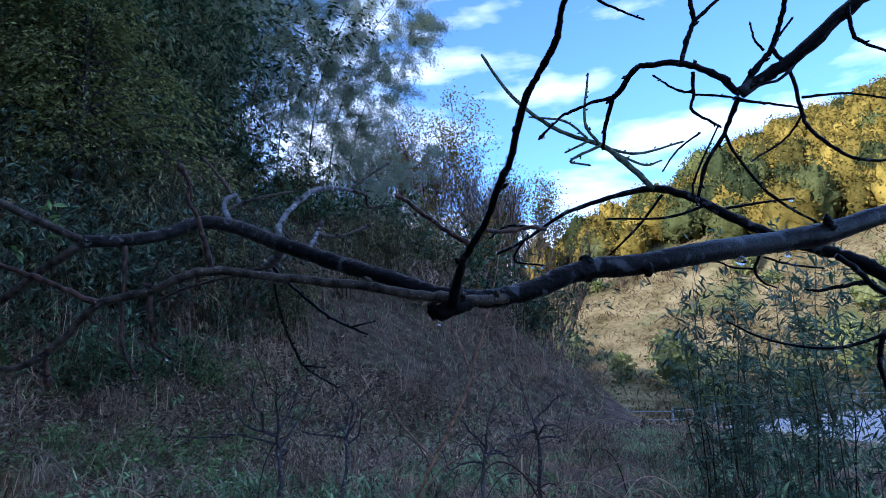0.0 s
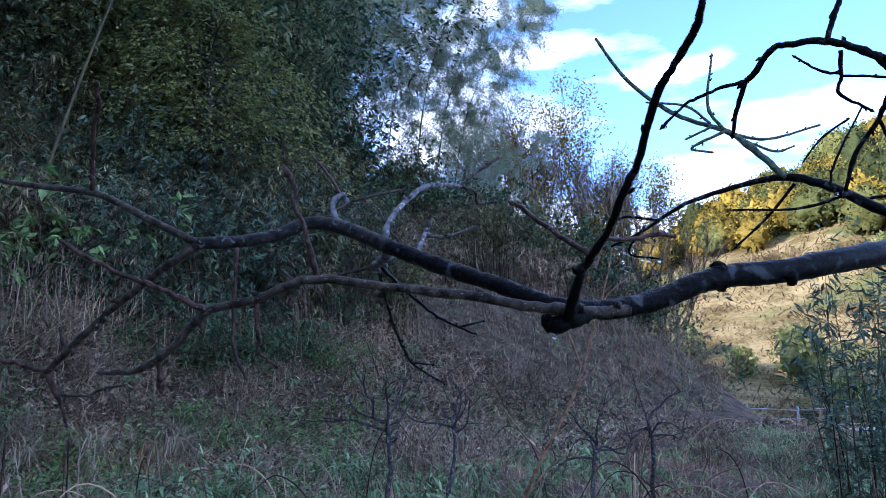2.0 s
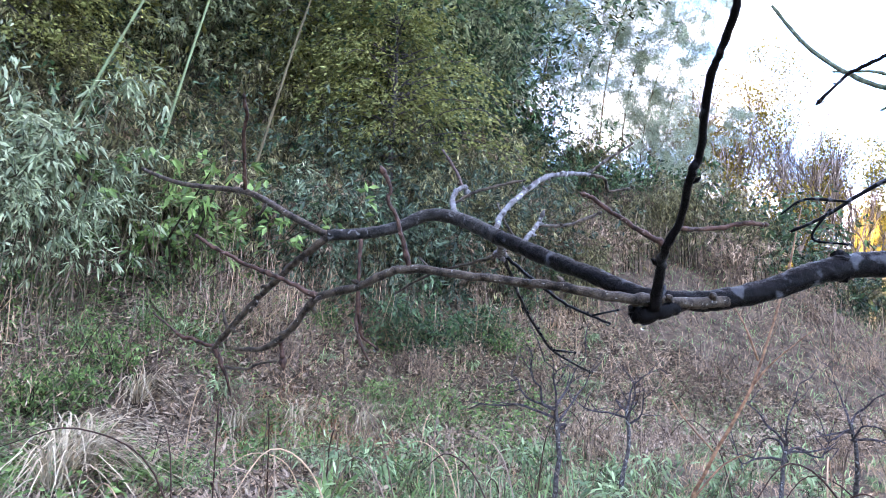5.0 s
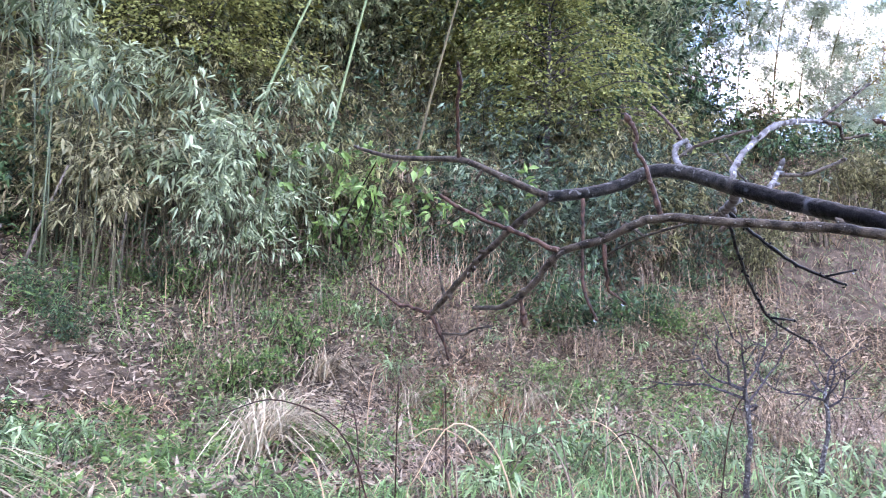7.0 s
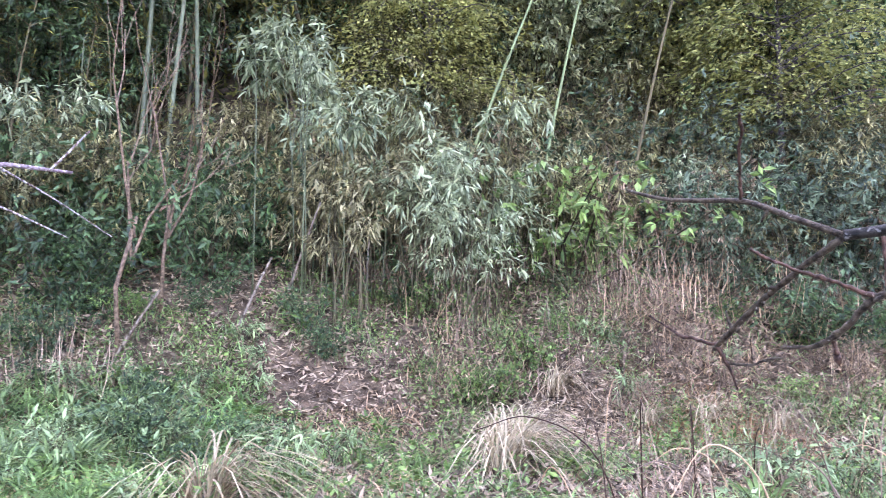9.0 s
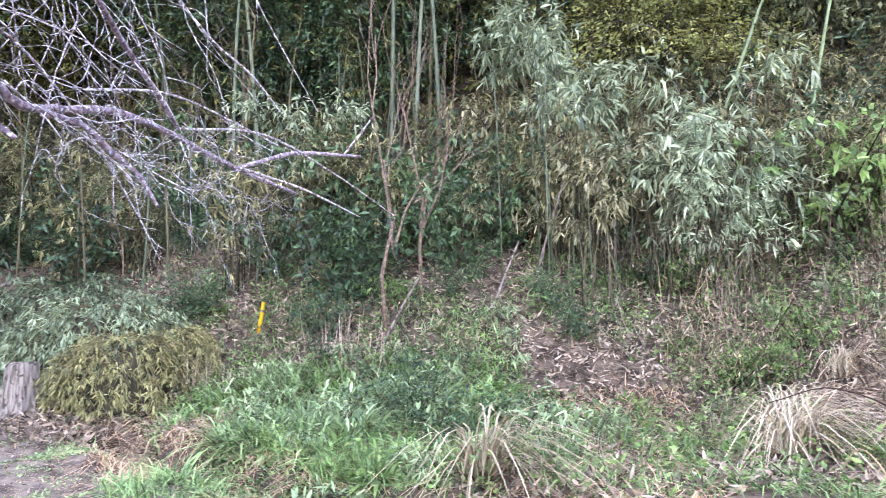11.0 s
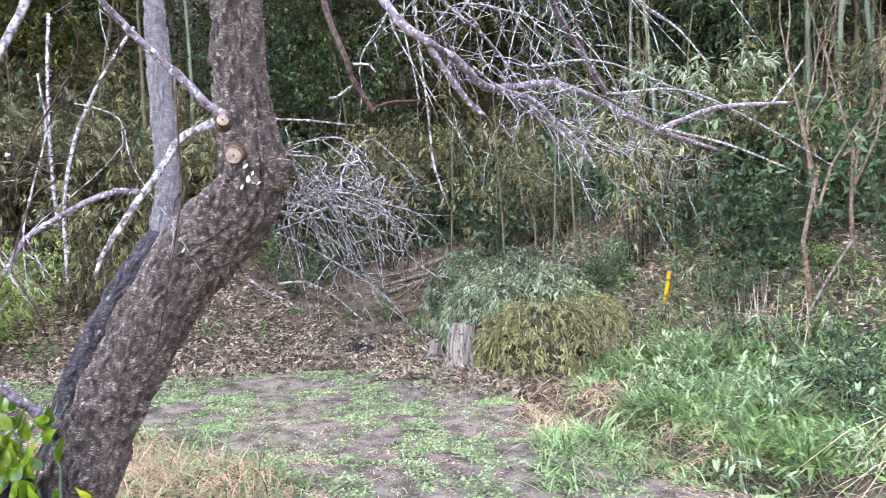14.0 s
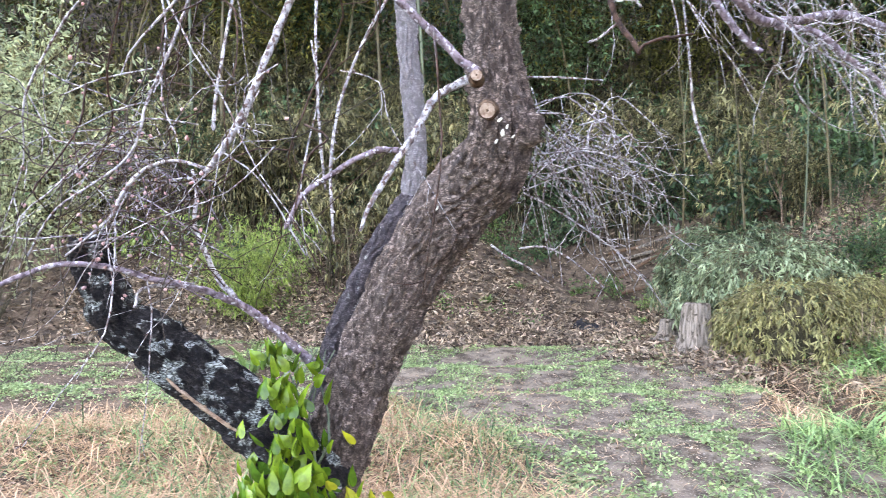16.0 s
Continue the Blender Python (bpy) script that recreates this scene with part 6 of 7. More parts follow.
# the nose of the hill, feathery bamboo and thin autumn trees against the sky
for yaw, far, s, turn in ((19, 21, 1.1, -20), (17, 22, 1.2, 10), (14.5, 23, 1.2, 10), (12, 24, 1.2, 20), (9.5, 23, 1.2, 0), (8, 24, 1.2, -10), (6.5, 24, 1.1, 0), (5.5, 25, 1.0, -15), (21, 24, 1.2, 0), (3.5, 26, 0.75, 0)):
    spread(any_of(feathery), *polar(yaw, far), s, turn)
for k in range(34):
    spread(far_bare, *polar(rng.uniform(-11, 9), rng.uniform(27, 40)), rng.uniform(0.95, 1.35))
for yaw, far in ((-2, 30), (0.5, 31), (-4, 32), (3, 33), (-7, 34), (-5.5, 30), (-0.5, 29), (1.5, 34), (-9, 33)):
    spread(far_gold, *polar(yaw, far), 1.1)
for k in range(40):
    spread(any_of(evergreens), *polar(rng.uniform(-14, 22), rng.uniform(21, 26)), rng.uniform(0.8, 1.4))
# flat ground: tufts, weeds, young plums
for x, y, s in ((-5.25, 1.65, 0.95), (-4.9, 4.2, 0.95), (-5.2, 4.7, 0.95), (-5.9, 5.1, 0.8), (-6.3, 6.4, 0.7), (-4.9, 7.5, 0.6), (-4.4, 8.3, 0.6), (-5.3, 6.9, 0.6)):
    spread(straw_tuft, x, y, s * 0.9, 75)
for x, y, s in ((-5.75, 3.8, 0.8), (-5.6, 4.9, 0.6), (-2.7, 4.7, 1.0), (-2.9, 5.1, 0.8), (-6.4, 1.3, 0.8), (-5.9, 1.9, 0.7), (-6.0, -6.6, 1.2), (-6.7, 0.8, 0.7), (-3.1, 6.8, 0.7), (-6.0, 5.6, 0.7)):
    spread(fresh_tuft, x, y, s)
for x, y, s in ((-8.3, 2.2, 0.35), (-7.2, 2.5, 0.35)):
    spread(any_of(evergreens), x, y, s)
for k in range(26):
    spread(fern, *polar(rng.uniform(40, 85), rng.uniform(6, 8.5)), rng.uniform(0.5, 0.9))
for x, y, s in ((-0.91, 4.31, 1.0), (-0.62, 5.3, 0.95), (0.4, 5.2, 1.0), (0.85, 5.8, 1.0)):
    spread(young_plums[int(x > -0.8) + int(x > 0)], x, y, s)
for yaw, far, s in ((-22.5, 6.2, 1.15), (-23.6, 6.0, 1.02), (-21.5, 6.6, 0.85), (-28.2, 5.8, 1.12), (-29.6, 6.0, 1.05), (-26.5, 5.4, 0.72), (-32.5, 5.5, 0.9), (-25.2, 6.8, 0.7)):
    spread(weed, *polar(yaw, far), s)
for x, y, s in ((-2.9, 5.6, 0.95), (-2.6, 5.9, 0.8), (-3.2, 6.0, 0.75)):
    spread(any_of(low_sasa), x, y, s)
for k in range(46):
    spread(any_of(low_sasa), *polar(rng.uniform(-34, 32), rng.uniform(4.8, 9.5)), rng.uniform(0.4, 0.8))
for kinds, n, small, large in ((low_sasa, 22, 0.5, 0.9), ([fresh_shrub], 5, 0.25, 0.4), ([reed_tuft], 44, 0.5, 1.05), (evergreens, 3, 0.22, 0.32), ([fern, fresh_tuft], 30, 0.6, 1.0)):
    for k in range(n):
        spread(any_of(kinds), *polar(rng.uniform(72, 91), rng.uniform(6.9, 9.5)), rng.uniform(small, large))
for k in range(14):
    spread(any_of(low_sasa), rng.uniform(-8.6, -5.4), rng.uniform(0.3, 3.2), rng.uniform(0.5, 0.95))
for k in range(60):
    spread(stalk, *polar(rng.uniform(-24, 42), rng.uniform(3.6, 8)), rng.uniform(0.5, 1.0))
for k in range(80):
    spread(any_of([*brushes, brushes[0], green_tuft, stalk, dry_clumps[0]]), *polar(rng.uniform(-22, 40), rng.uniform(7.5, 12)), rng.uniform(0.22, 0.42))


# ---- ground cover, past counting ----
def area(n, lo, hi, near, far, keep):
    """Places in a fan round the path for which keep(metres into the hill, yaw, distance, patch) holds."""
    out, got = [], 0
    while got < n:
        m = n * 2
        yaw, dist = rng.uniform(lo, hi, m), np.sqrt(rng.uniform(near ** 2, far ** 2, m))
        x, y = -np.sin(np.radians(yaw)) * dist, np.cos(np.radians(yaw)) * dist
        patch = np.sin(x * 1.7 + 2 * np.sin(y * 0.9)) * np.cos(y * 1.3 + 1.5 * np.sin(x * 0.7)) + rng.normal(size=m) * 0.25
        ok = keep(inside(x, y), yaw, dist, patch)
        p = np.stack([x, y], 1)[ok]
        out.append(p)
        got += len(p)
    p = np.concatenate(out)[:n]
    return np.column_stack([p, heights(p[:, 0], p[:, 1])])


def cover(name, label, mat, geo, category):
    tagged(part(name, geo, mat), label, category, kind="stuff")


g = Geo()
p = area(150000, -20, 150, 4, 15, lambda d, yaw, dist, patch: (d > -3) & (d < 8) & ((d > -1) | (yaw < 75)))
g.leaves(p + (0, 0, 0.03) + rng.normal(size=p.shape) * (0, 0, 0.02), rng.normal(size=p.shape) * (1, 1, 0.5), rng.uniform(0.06, 0.17, len(p)), rng.uniform(0.018, 0.045, len(p)))
cover("leaf_litter", "brown and grey fallen bamboo leaves covering the slope", LITTER, g, "leaf litter")
g = Geo()
p = area(34000, 92, 165, 9, 21, lambda d, yaw, dist, patch: (d > -1.5) & (d < 9))
g.leaves(p + (0, 0, 0.03) + rng.normal(size=p.shape) * (0, 0, 0.02), rng.normal(size=p.shape) * (1, 1, 0.5), rng.uniform(0.07, 0.18, len(p)), rng.uniform(0.02, 0.05, len(p)))
cover("leaf_litter", "brown fallen leaves over the bank behind the cleared path", LITTER, g, "leaf litter")
g = Geo()
p = area(52000, 70, 160, 2.5, 12, lambda d, yaw, dist, patch: (d < 0.5))
g.leaves(p + (0, 0, 0.01), rng.normal(size=p.shape) * (1, 1, 0.15), rng.uniform(0.015, 0.055, len(p)), rng.uniform(0.008, 0.02, len(p)))
cover("leaf_litter", "scattered dry leaves on a trodden earth path", LITTER, g, "leaf litter")
g = Geo()
p = area(7000, 66, 96, 6.0, 12, lambda d, yaw, dist, patch: (d + 0.9 * patch < 0.9) & (d > -2.4 - patch) & (yaw < 93 + 3 * patch) & (yaw > 68 - 3 * patch) & (patch > -0.55))
clump = 0.75 + 0.45 * np.sin(p[:, 0] * 3.1 + p[:, 1]) * np.cos(p[:, 1] * 3.7)
g.blades(p, rng.normal(size=p.shape) * (0.5, 0.5, 0) + (0, 0, 1), rng.uniform(0.2, 0.66, len(p)) * clump, rng.uniform(0.012, 0.032, len(p)), rng.uniform(0.4, 1.3, len(p)))
cover("grass", "lush green grass at the foot of the slope", GRASS, g, "grass")
g = Geo()
p = area(26000, 12, 135, 4.6, 13.5, lambda d, yaw, dist, patch: (d > -3) & (d < 5) & (patch > -0.1) & (np.sin(yaw * 1.3 + 2 * np.sin(dist * 2)) * np.cos(dist * 6 + yaw * 0.4) > 0.1) & ((yaw < 90) | (d > 0)))
p = p + np.column_stack([rng.normal(size=(len(p), 2)) * 0.05, rng.random(len(p)) ** 2 * 0.28])
g.leaves(p, rng.normal(size=p.shape) * (1, 1, 0.5) + (0, 0, 0.2), rng.uniform(0.03, 0.11, len(p)), rng.uniform(0.015, 0.045, len(p)))
cover("low_plants", "low leafy green plants scattered over the litter", LEAF_FRESH, g, "herbs")
g = Geo()
p = area(17000, 20, 100, 4.6, 13, lambda d, yaw, dist, patch: (d < 3) & (patch > 0.05))
g.blades(p, rng.normal(size=p.shape) * (0.5, 0.5, 0) + (0, 0, 1), rng.uniform(0.1, 0.38, len(p)), 0.011, rng.uniform(0.3, 1.1, len(p)))
cover("grass", "patchy green grass among fallen leaves", GRASS, g, "grass")
g = Geo()
p = area(80000, 84, 160, 2.4, 12, lambda d, yaw, dist, patch: (d < 0.3) & (patch > -0.6) & (np.sin(yaw * 0.9 + 2 * np.sin(dist * 3)) * np.cos(dist * 4 + yaw * 0.3) > 0.5 * np.abs(np.sin(yaw * 37 + dist * 91)) - 0.32))
g.leaves(p + (0, 0, 0.02), rng.normal(size=p.shape) * (1, 1, 0.3) + (0, 0, 0.25), rng.uniform(0.015, 0.05, len(p)), rng.uniform(0.012, 0.028, len(p)))
cover("low_herbs", "low green herbs in patches on the bare path", HERB, g, "herbs")
g = Geo()
p = area(9000, -180, 180, 0.7, 5, lambda d, yaw, dist, patch: patch > -0.2)
g.blades(p, rng.normal(size=p.shape) * (0.8, 0.8, 0) + (0, 0, 0.8), rng.uniform(0.05, 0.2, len(p)), 0.008, rng.uniform(0.5, 1.4, len(p)))
cover("grass", "short trodden grass on the valley floor", GRASS, g, "grass")
g = Geo()
p = area(15000, 108, 165, 2.4, 7, lambda d, yaw, dist, patch: (yaw > 118 - (4.5 - dist) * 4) & (patch > -0.4))
g.blades(p, rng.normal(size=p.shape) * (0.8, 0.8, 0) + (0, 0, 0.8), rng.uniform(0.15, 0.5, len(p)), 0.006, rng.uniform(0.5, 1.4, len(p)))
cover("dry_grass", "matted dry straw-coloured grass round the old tree", STRAW, g, "grass")
g = Geo()
p = area(3500, 118, 165, 2.4, 7, lambda d, yaw, dist, patch: patch > 0.1)
g.blades(p, rng.normal(size=p.shape) * (0.6, 0.6, 0) + (0, 0, 1), rng.uniform(0.12, 0.35, len(p)), 0.008, rng.uniform(0.3, 1.1, len(p)))
cover("grass", "green grass round the old tree", GRASS, g, "grass")
g = Geo()
p = area(20000, -36, 46, 4.2, 15, lambda d, yaw, dist, patch: (d < 2))
g.blades(p, rng.normal(size=p.shape) * (0.7, 0.7, 0) + (0, 0, 1), rng.uniform(0.08, 0.34, len(p)), 0.007, rng.uniform(0.3, 1.3, len(p)))
cover("dry_grass", "rank dry grass and stalks before the slope", STRAW, g, "grass")
g = Geo()
p = area(15000, -36, 46, 4.2, 14, lambda d, yaw, dist, patch: (d < 1) & (patch > 0.0))
g.blades(p, rng.normal(size=p.shape) * (0.6, 0.6, 0) + (0, 0, 1), rng.uniform(0.08, 0.3, len(p)), 0.013, rng.uniform(0.3, 1.2, len(p)))
cover("grass", "green bamboo grass and weeds before the slope", GRASS, g, "grass")


g = Geo()
p = area(7000, 55, 100, 5, 9.5, lambda d, yaw, dist, patch: (d < 0.5) & (d > -3.2) & (patch < 0.3))
g.blades(p, rng.normal(size=p.shape) * (0.8, 0.8, 0) + (0, 0, 0.8), rng.uniform(0.15, 0.5, len(p)), 0.009, rng.uniform(0.6, 1.6, len(p)))
cover("dry_grass", "limp straw among the green grass", STRAW, g, "grass")


# the trodden path: a thin ragged sheet of grey earth
g = Geo()
px, py = np.meshgrid(np.arange(-10.2, -2.0, 0.12), np.arange(-7.5, 1.0, 0.12), indexing="ij")
wear = 0.5 * np.sin(px * 1.9 + 1.4 * np.sin(py * 1.3)) * np.cos(py * 2.3 + px * 0.8) + 0.35 * np.sin(px * 5.1) * np.sin(py * 4.3 + px)
off = inside(px, py)
keep = (off < -0.7 + 0.3 * wear) & (ditch(px, py) > 0.55) & (py < 0.62 * (px + 4.2) + 1.5 + 0.3 * wear) & (py > 0.9 * (px + 2.2) - 1.6 + 0.6 * wear)
n1 = px.shape[1]
i, j = np.nonzero(keep[:-1, :-1] & keep[1:, :-1] & keep[:-1, 1:] & keep[1:, 1:])
k = i * n1 + j
pz = heights(px, py) + 0.012 + 0.004 * rng.normal(size=px.shape)
g.put(np.stack([px, py, pz], -1), np.stack([k, k + n1, k + n1 + 1, k + 1], -1))
tagged(part("path", g, PATH_EARTH, soft=True), "trodden grey-brown earth path with fine gravel", "path", kind="structure")
# russet dead fern on the bank, and a broad-leaved clump before it
g = Geo()
p = np.column_stack([rng.normal(size=(1700, 2)) * (0.55, 0.45) + (-4.6, 7.5), np.zeros(1700)])
p[:, 2] = heights(p[:, 0], p[:, 1])
g.blades(p, rng.normal(size=p.shape) * (0.7, 0.7, 0) + (0, 0, 0.9), rng.uniform(0.12, 0.5, len(p)), 0.012, rng.uniform(0.4, 1.3, len(p)))
cover("dead_fern", "russet dead fern and stalks on the bank", RUSSET, g, "fern")

# ---- single things on the ground ----
def stump(x, y, r, tall, label):
    ob, g = thing("tree_stump", label, "tree stump", (x, y, height(x, y))), Geo()
    n = 26
    a = np.arange(n) * 2 * np.pi / n
    lobes = 1 + 0.07 * np.sin(a * 5 + 1) + 0.04 * np.sin(a * 9)
    rows = []
    for z, f in ((-0.1, 1.5), (0.0, 1.32), (0.12, 1.1), (0.35, 0.96), (0.7, 0.88), (0.97, 0.84), (1.0, 0.8)):
        rr = r * f * (1 + (lobes - 1) * (1.6 - z)) * (1 + 0.02 * rng.normal(size=n))
        rows.append(np.stack([np.cos(a) * rr, np.sin(a) * rr, np.full(n, z * tall) + (0.03 * tall * np.sin(a * 2) if z > 0.9 else 0)], 1))
    m = len(rows)
    i, j = np.meshgrid(np.arange(m - 1), np.arange(n), indexing="ij")
    k, q = i * n + j, i * n + (j + 1) % n
    g.put(np.concatenate(rows), np.stack([k, q, q + n, k + n], -1).reshape(-1, 4))
    part("bark", g, OLD_WOOD, ob)
    g = Geo()
    top = rows[-1] * (0.97, 0.97, 1) - (0, 0, 0.01)
    g.put(np.vstack([top, top * (0.5, 0.5, 1) - (0, 0, 0.015), [(0, 0, tall * 0.96)]]), [(j, (j + 1) % n, n + (j + 1) % n) for j in range(n)] + [(j, n + (j + 1) % n, n + j) for j in range(n)] + [(n + j, n + (j + 1) % n, 2 * n) for j in range(n)])
    part("cut_face", g, OLD_WOOD, ob)


stump(-9.9, -2.45, 0.21, 0.62, "weathered grey tree stump on the grassy path edge")
stump(-10.7, -3.0, 0.13, 0.28, "low cut stump of pale wood beside the larger one")
stake = thing("marker_stake", "yellow plastic boundary stake leaning in the slope", "stake", (-10.8, 0.37, height(-10.8, 0.37)))
for name, z0, z1, w, m in (("post", -0.1, 0.42, 0.03, YELLOW_PAINT), ("band", 0.3, 0.33, 0.0315, OLD_WOOD), ("cap", 0.42, 0.445, 0.027, YELLOW_PAINT)):
    g = Geo()
    g.tube([(0.1 * z0, 0.16 * z0, z0), (0.1 * z1, 0.16 * z1, z1)], (w, w * 0.96), 10)
    part(name, g, m, stake)
for k in range(6):
    a = np.array((-15.2 + rng.normal() * 0.4, -4.6 + rng.normal() * 0.35, 0.0))
    g = Geo()
    d = unit(np.array((0.35 + rng.normal() * 0.15, -1.0 + 0.4 * rng.normal(), 0))) * rng.uniform(0.3, 0.6)
    e1, e2 = a - d, a + d
    g.tube([(*e1[:2], height(*e1[:2]) + 0.1 + k * 0.05), (*e2[:2], height(*e2[:2]) + 0.08 + k * 0.05)], (0.04, 0.032), 8, 4, 0.05)
    tagged(part("log", g, BARK_STUB if k % 2 else OLD_WOOD), "cut log lying in a pile at the foot of the slope", "log", "log pile")
g = Geo()
u, v = np.meshgrid(np.linspace(-0.32, 0.32, 22), np.linspace(-0.35, 0.35, 16), indexing="ij")
zz = 0.05 + 0.035 * np.sin(u * 9 + 2 * np.sin(v * 7)) * np.cos(v * 11) + 0.03 * rng.random(u.shape)
X, Y = -13.3 + u, -5.0 + v
i, j = np.meshgrid(np.arange(21), np.arange(15), indexing="ij")
k = i * 16 + j
g.put(np.stack([X, Y, heights(X, Y) + zz], -1), np.stack([k, k + 16, k + 17, k + 1], -1).reshape(-1, 4))
sheet = tagged(part("plastic_sheet", g, BLACK_PLASTIC, soft=True), "crumpled black plastic sheet lying by the logs", "plastic sheet")
thick = sheet.modifiers.new("thickness", "SOLIDIFY")
thick.thickness = 0.004
for x0, y0, x1, y1, up in ((-9.1, 3.3, -9.3, 3.9, 1.1), (-9.6, 4.3, -9.2, 4.6, 1.3), (-8.9, 5.2, -9.1, 5.4, 1.5), (-9.5, 1.9, -9.3, 2.4, 0.9)):
    g = Geo()
    g.tube([(x0, y0, height(x0, y0) - 0.05), ((x0 + x1) / 2, (y0 + y1) / 2, height(x0, y0) + up * 0.5), (x1, y1, height(x0, y0) + up)], (0.022, 0.02, 0.014), 6, 3, 0.04)
    tagged(part("dead_stick", g, OLD_WOOD, soft=True), "pale dead stick leaning upright on the slope", "stick", "dead sticks")
for k in range(46):
    x, y = polar(rng.uniform(-26, 44), rng.uniform(3.2, 7))
    z, a, far = height(x, y), rng.uniform(0, 6.28), rng.uniform(0.35, 0.9)
    up = rng.uniform(0.35, 0.95)
    g = Geo()
    g.tube([(x, y, z - 0.03), (x + math.cos(a) * far * 0.25, y + math.sin(a) * far * 0.25, z + up * 0.75), (x + math.cos(a) * far * 0.65, y + math.sin(a) * far * 0.65, z + up), (x + math.cos(a) * far, y + math.sin(a) * far, z + up * rng.uniform(0.5, 0.95))],
           (0.006, 0.005, 0.004, 0.002), 5, 5)
    tagged(part("bramble_cane", g, (STRAW, BRUSH, BARK_RED)[k % 3], soft=True), "thin arching dead bramble cane", "bramble cane", "bramble canes")


cane = thing("red_cane", "tall reddish-brown woody cane with thin side shoots", "cane", (-0.11, 3.35, 0))
g = Geo()
g.tube([(-0.12, 0, -0.05), (-0.05, 0, 0.5), (0.10, 0, 0.85), (0.27, 0.0, 1.17), (0.42, 0.05, 1.62), (0.5, 0.08, 1.95)], (0.01, 0.009, 0.008, 0.007, 0.005, 0.002), 8, 5, 0.04, 0.3, 0.15)
part("stem", g, BARK_CANE, cane, soft=True)
for p0, p1 in (((0.12, 0, 0.88), (-0.12, 0.05, 1.2)), ((0.27, 0, 1.17), (0.52, -0.05, 1.42)), ((0.3, 0.0, 1.28), (0.16, 0.1, 1.6)), ((0.4, 0.04, 1.55), (0.58, 0.1, 1.72)), ((0.02, 0, 0.68), (0.3, 0.1, 0.9))):
    g = Geo()
    p0, p1 = np.array(p0), np.array(p1)
    g.tube([p0, (p0 + p1) / 2 + rng.normal(size=3) * 0.02, p1], (0.005, 0.004, 0.0015), 6, 4, 0.04, 0.3, 0.15)
    part("side_shoot", g, BARK_CANE, cane, soft=True)
# large leaves added above the view, blocking sky light from the slope
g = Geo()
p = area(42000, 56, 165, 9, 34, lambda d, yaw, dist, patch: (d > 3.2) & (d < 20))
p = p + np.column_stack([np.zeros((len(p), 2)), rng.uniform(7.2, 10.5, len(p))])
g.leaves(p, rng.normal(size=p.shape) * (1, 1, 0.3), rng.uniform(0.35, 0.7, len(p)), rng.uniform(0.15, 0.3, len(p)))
cover("bamboo_canopy", "unseen layer of large leaves added overhead to shade the bamboo grove", LEAF_SHADE, g, "canopy")
# dark leaves fill the gaps between culms, standing in for deep shade
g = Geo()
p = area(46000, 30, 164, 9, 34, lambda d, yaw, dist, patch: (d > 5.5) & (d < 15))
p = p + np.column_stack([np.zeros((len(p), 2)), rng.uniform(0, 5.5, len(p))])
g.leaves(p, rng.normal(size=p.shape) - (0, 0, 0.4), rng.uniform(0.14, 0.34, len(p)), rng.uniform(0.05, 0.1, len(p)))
cover("forest_undergrowth", "undergrowth leaves coloured dark to stand in for deep shade in the grove", LEAF_SHADE, g, "undergrowth")
for n, mat, tall in ((9000, BRUSH, 0.75), (9000, STRAW, 0.5), (10000, GRASS, 0.45)):
    g = Geo()
    p = area(n, -14, 40, 9, 26, lambda d, yaw, dist, patch: (d > -0.5) & (d < 8))
    g.blades(p, rng.normal(size=p.shape) * (0.6, 0.6, 0) + (0, 0, 0.8), rng.uniform(0.25, 1, len(p)) * tall, 0.011, rng.uniform(0.3, 1.3, len(p)))
    cover("rank_grass", "rank dry grass and dead stems on the hill spur", mat, g, "grass")
g = Geo()
p = area(12000, 78, 122, 2.6, 10, lambda d, yaw, dist, patch: (d < -0.3) & (patch < -0.05))
g.blades(p, rng.normal(size=p.shape) * (1, 1, 0) + (0, 0, 0.35), rng.uniform(0.04, 0.14, len(p)), 0.006, rng.uniform(0.2, 0.8, len(p)))
cover("dry_grass", "short trampled straw on the path edge", STRAW, g, "grass")

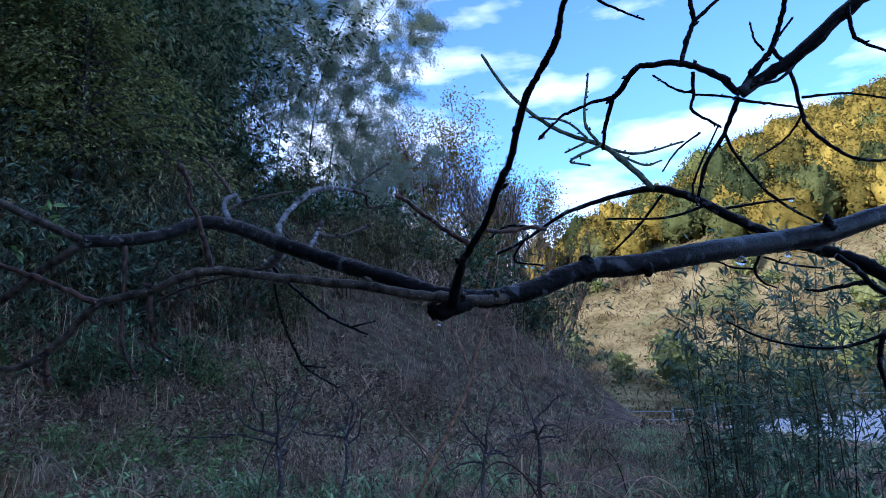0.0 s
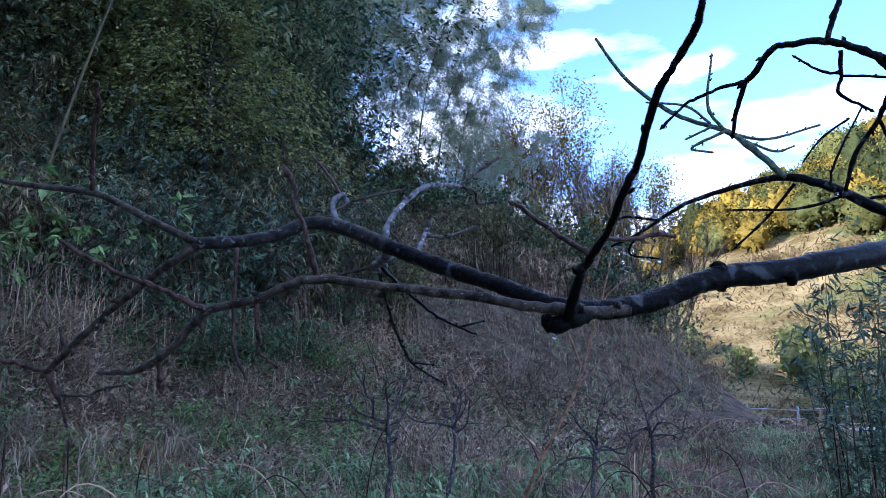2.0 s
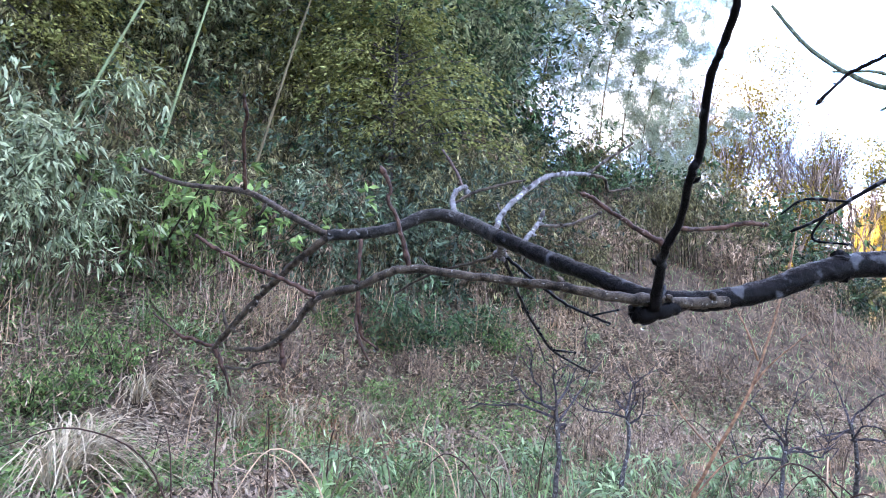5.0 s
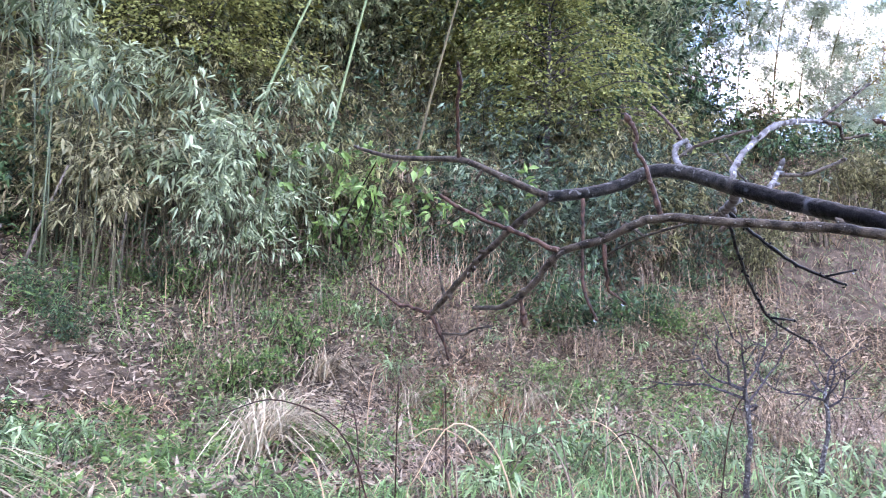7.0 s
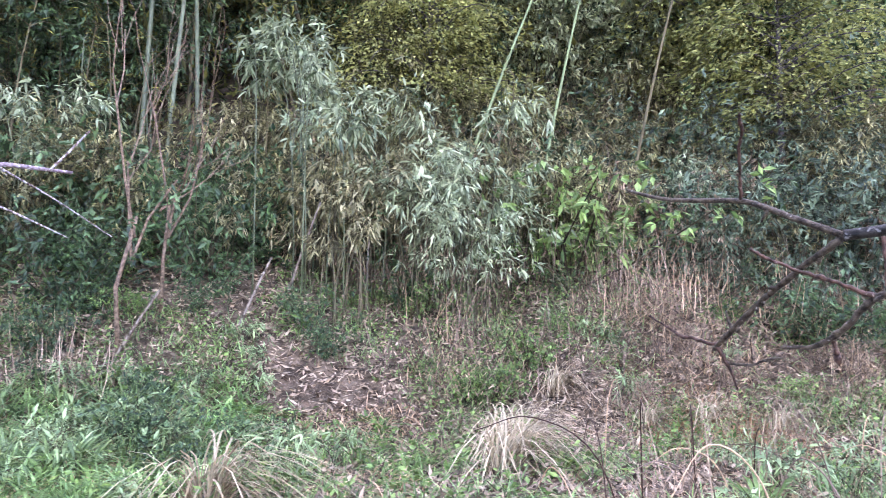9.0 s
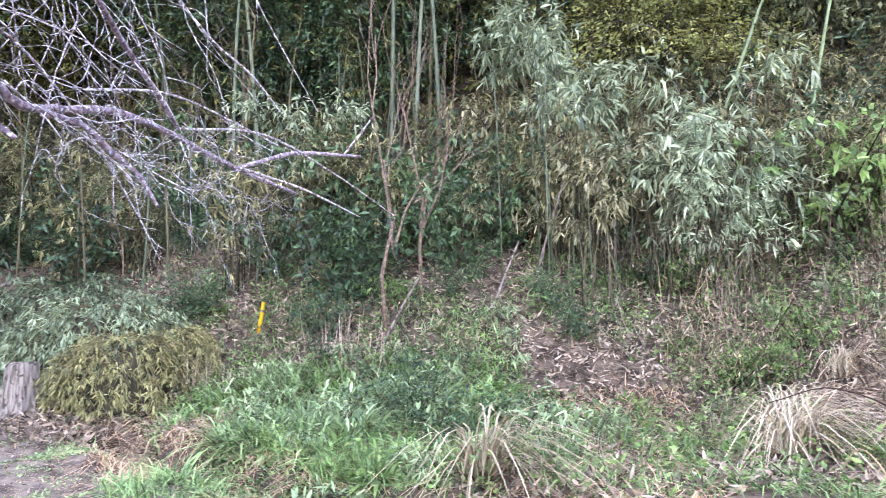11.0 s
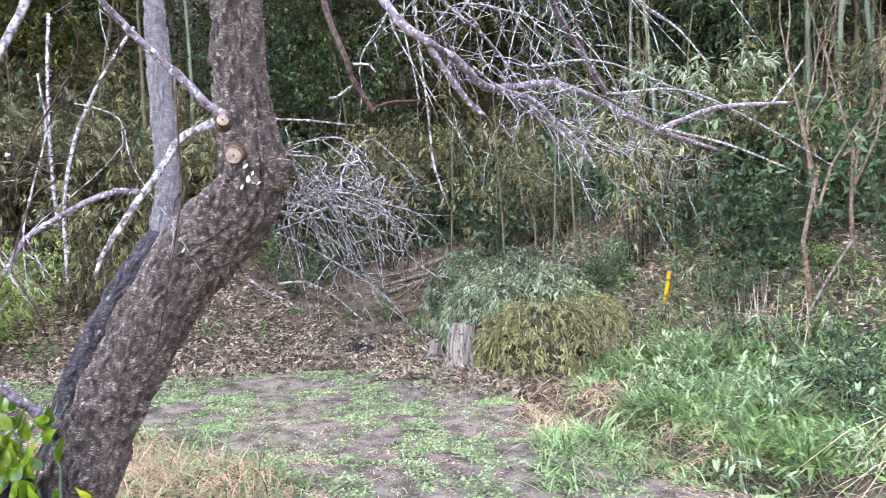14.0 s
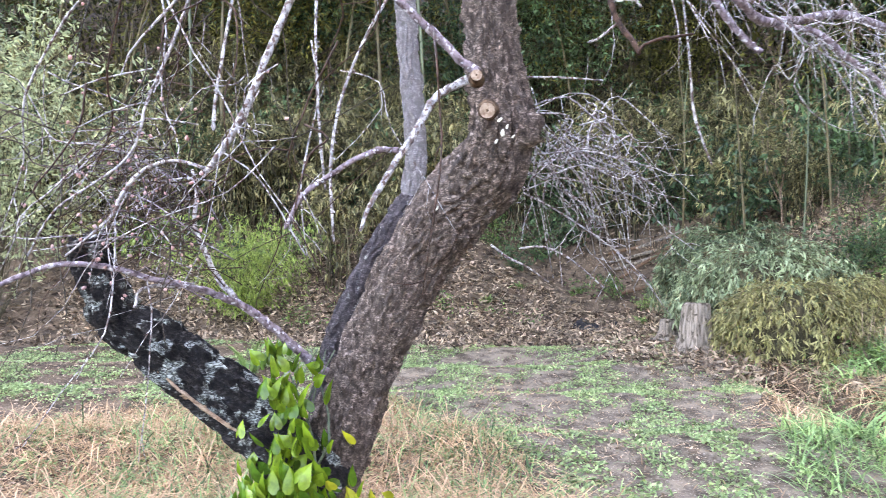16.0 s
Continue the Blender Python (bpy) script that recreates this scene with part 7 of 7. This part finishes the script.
# ---- far valley: field, lot, fence and wooded hill ----
def woods(name, label, mat, seed_spots, flat):
    """Far crowns: ragged clumps of foliage heaped round a trunk."""
    g, na, ne = Geo(), 26, 15
    a, e = np.meshgrid(np.arange(na) * 2 * np.pi / na, np.linspace(-1.0, 1.5, ne), indexing="ij")
    i, j = np.meshgrid(np.arange(na), np.arange(ne - 1), indexing="ij")
    k, q = i * ne + j, (i + 1) % na * ne + j
    shell = np.stack([k, q, q + 1, k + 1], -1).reshape(-1, 4)
    for x, y, s in seed_spots:
        z, tall = height(x, y), rng.uniform(0.8, 1.3)
        ph = rng.uniform(0, 6.28, 3)
        r = 2.6 * s * (0.72 + 0.34 * rng.random(a.shape) + 0.14 * np.sin(a * 3 + e * 4 + ph[0]) * np.sin(e * 5 + ph[1]) + 0.08 * np.sin(a * 7 + ph[2]))
        up = (3.4 if flat > 0.9 else 0.8) * s * tall
        if flat < 0.9:
            f = np.column_stack([rng.normal(size=(150, 2)) * 1.9 * s + (x, y), np.zeros(150)])
            f[:, 2] = heights(f[:, 0], f[:, 1])
            g.blades(f, rng.normal(size=f.shape) * (0.6, 0.6, 0) + (0, 0, 1), rng.uniform(0.7, 2.4, 150) * s, 0.13, rng.uniform(0.2, 1.1, 150))
            continue
        g.put(np.stack([np.cos(a) * np.cos(e) * r, np.sin(a) * np.cos(e) * r, np.sin(e) * r * flat * tall], -1) + (x, y, z + up), shell)
        n = 420
        c = unit(rng.normal(size=(n, 3)) + (0, 0, 0.5)) * 2.8 * s * rng.uniform(0.72, 1.18, (n, 1)) * (1, 1, flat * tall)
        g.leaves(c + (x, y, z + up), rng.normal(size=c.shape) + c * 0.3, rng.uniform(0.3, 0.65, n), 0.3)
        g.tube([(x, y, z - 0.5), (x, y, z + up)], (0.25, 0.15), 4)
    tagged(part(name, g, mat, soft=flat > 0.9), label, "woods", kind="stuff")


spots = {0: [], 1: [], 2: [], 3: []}
while sum(map(len, spots.values())) < 560:
    yaw, dist = rng.uniform(-37, -5), rng.uniform(75, 185)
    x, y = polar(yaw, dist)
    z = height(x, y)
    if z < 3:
        continue
    high = z / 50 + rng.normal() * 0.06
    deep = -27 < yaw + rng.normal() * 1.5 < -15 and 0.36 < high < 0.72
    pick = rng.random()
    kind = (1 if pick < 0.85 else 0) if deep else (2 if high < 0.3 and pick < 0.96 else (0 if pick < 0.72 else (1 if pick < 0.9 else 2)))
    spots[kind].append((x, y, rng.uniform(0.7, 1.2) * (0.75 if high < 0.26 else 1)))
for k in range(460):
    x, y = polar(rng.uniform(-37, -8), rng.uniform(38, 100))
    if height(x, y) < 16:
        spots[2 if rng.random() < 0.94 else 3].append((x, y, rng.uniform(0.3, 0.7)))
woods("yellow_woods", "sunlit yellow autumn woods on the far hill", FAR_YELLOW, spots[0], 1.15)
woods("green_woods", "green and olive woods on the far hill", FAR_GREEN, spots[1], 1.15)
woods("dry_scrub", "tan dry scrub at the foot of the far hill", FAR_BROWN, spots[2], 0.5)
woods("green_scrub", "yellow-green bushes along the edge of the far meadow", LEAF_YELLOW, spots[3], 0.95)
g = Geo()
A, D = np.meshgrid(np.radians(np.linspace(-42, -9, 40)), np.linspace(24, 150, 60), indexing="ij")
D = D * (1 + 0.04 * np.sin(A * 40) + 0.03 * np.sin(A * 93 + 1))
X, Y = -np.sin(A) * D, np.cos(A) * D
i, j = np.meshgrid(np.arange(39), np.arange(59), indexing="ij")
k = i * 60 + j
g.put(np.stack([X, Y, heights(X, Y) + 0.06 + np.clip((D - 24) / 30, 0, 1) * 0.45], -1), np.stack([k, k + 1, k + 61, k + 60], -1).reshape(-1, 4))
tagged(part("meadow", g, FIELD, soft=True), "sunlit tan grassland of the open valley", "meadow", kind="structure")
g = Geo()
p = area(24000, -38, -10, 20, 80, lambda d, yaw, dist, patch: d < 0)
p[:, 2] += np.clip((np.hypot(p[:, 0], p[:, 1]) - 24) / 30, 0, 1) * 0.45
g.blades(p, rng.normal(size=p.shape) * (0.6, 0.6, 0) + (0, 0, 1), rng.uniform(0.15, 0.5, len(p)), 0.08, rng.uniform(0.3, 1.2, len(p)))
cover("field_grass", "sunlit dry grass of the open valley", FIELD, g, "grass")
road_geo = Geo()
a = np.array([(9.5, 22), (11.5, 16.5), (20, 18), (32, 30), (26, 39), (13, 34)], float)
rim = np.column_stack([a, heights(a[:, 0], a[:, 1])])
inner = rim.mean(0)
fan = []
for k in range(6):
    p0, p1 = rim[k], rim[(k + 1) % 6]
    for q in range(8):
        fan.append((p0 + (p1 - p0) * q / 8))
fan = np.array(fan)
grid = np.concatenate([inner + (fan - inner) * f for f in np.linspace(0.1, 1, 9)])
grid[:, 2] = heights(grid[:, 0], grid[:, 1]) + 0.62
i, j = np.meshgrid(np.arange(8), np.arange(48), indexing="ij")
k, q = i * 48 + j, i * 48 + (j + 1) % 48
road_geo.put(grid, np.stack([k, q, q + 48, k + 48], -1).reshape(-1, 4))
tagged(part("road", road_geo, CONCRETE), "pale sunlit concrete yard and lane beyond the weeds", "road", kind="structure")
fence = thing("fence", "wire fence with thin steel posts across the valley", "fence")
line = [np.array((9.5 + 2.6 * k, 34.0 + 1.2 * k)) for k in range(12)]
for x, y in line:
    g = Geo()
    g.tube([(x, y, height(x, y) - 0.2), (x, y, height(x, y) + 1.5)], (0.05, 0.05), 6)
    part("post", g, WIRE, fence)
for up in (0.5, 0.9, 1.3):
    g = Geo()
    g.tube([(x, y, height(x, y) + up) for x, y in line], [0.018] * 12, 4)
    part("wire", g, WIRE, fence)
for ob in PROTOS:
    for o in (*ob.children_recursive, ob):
        bpy.data.objects.remove(o)
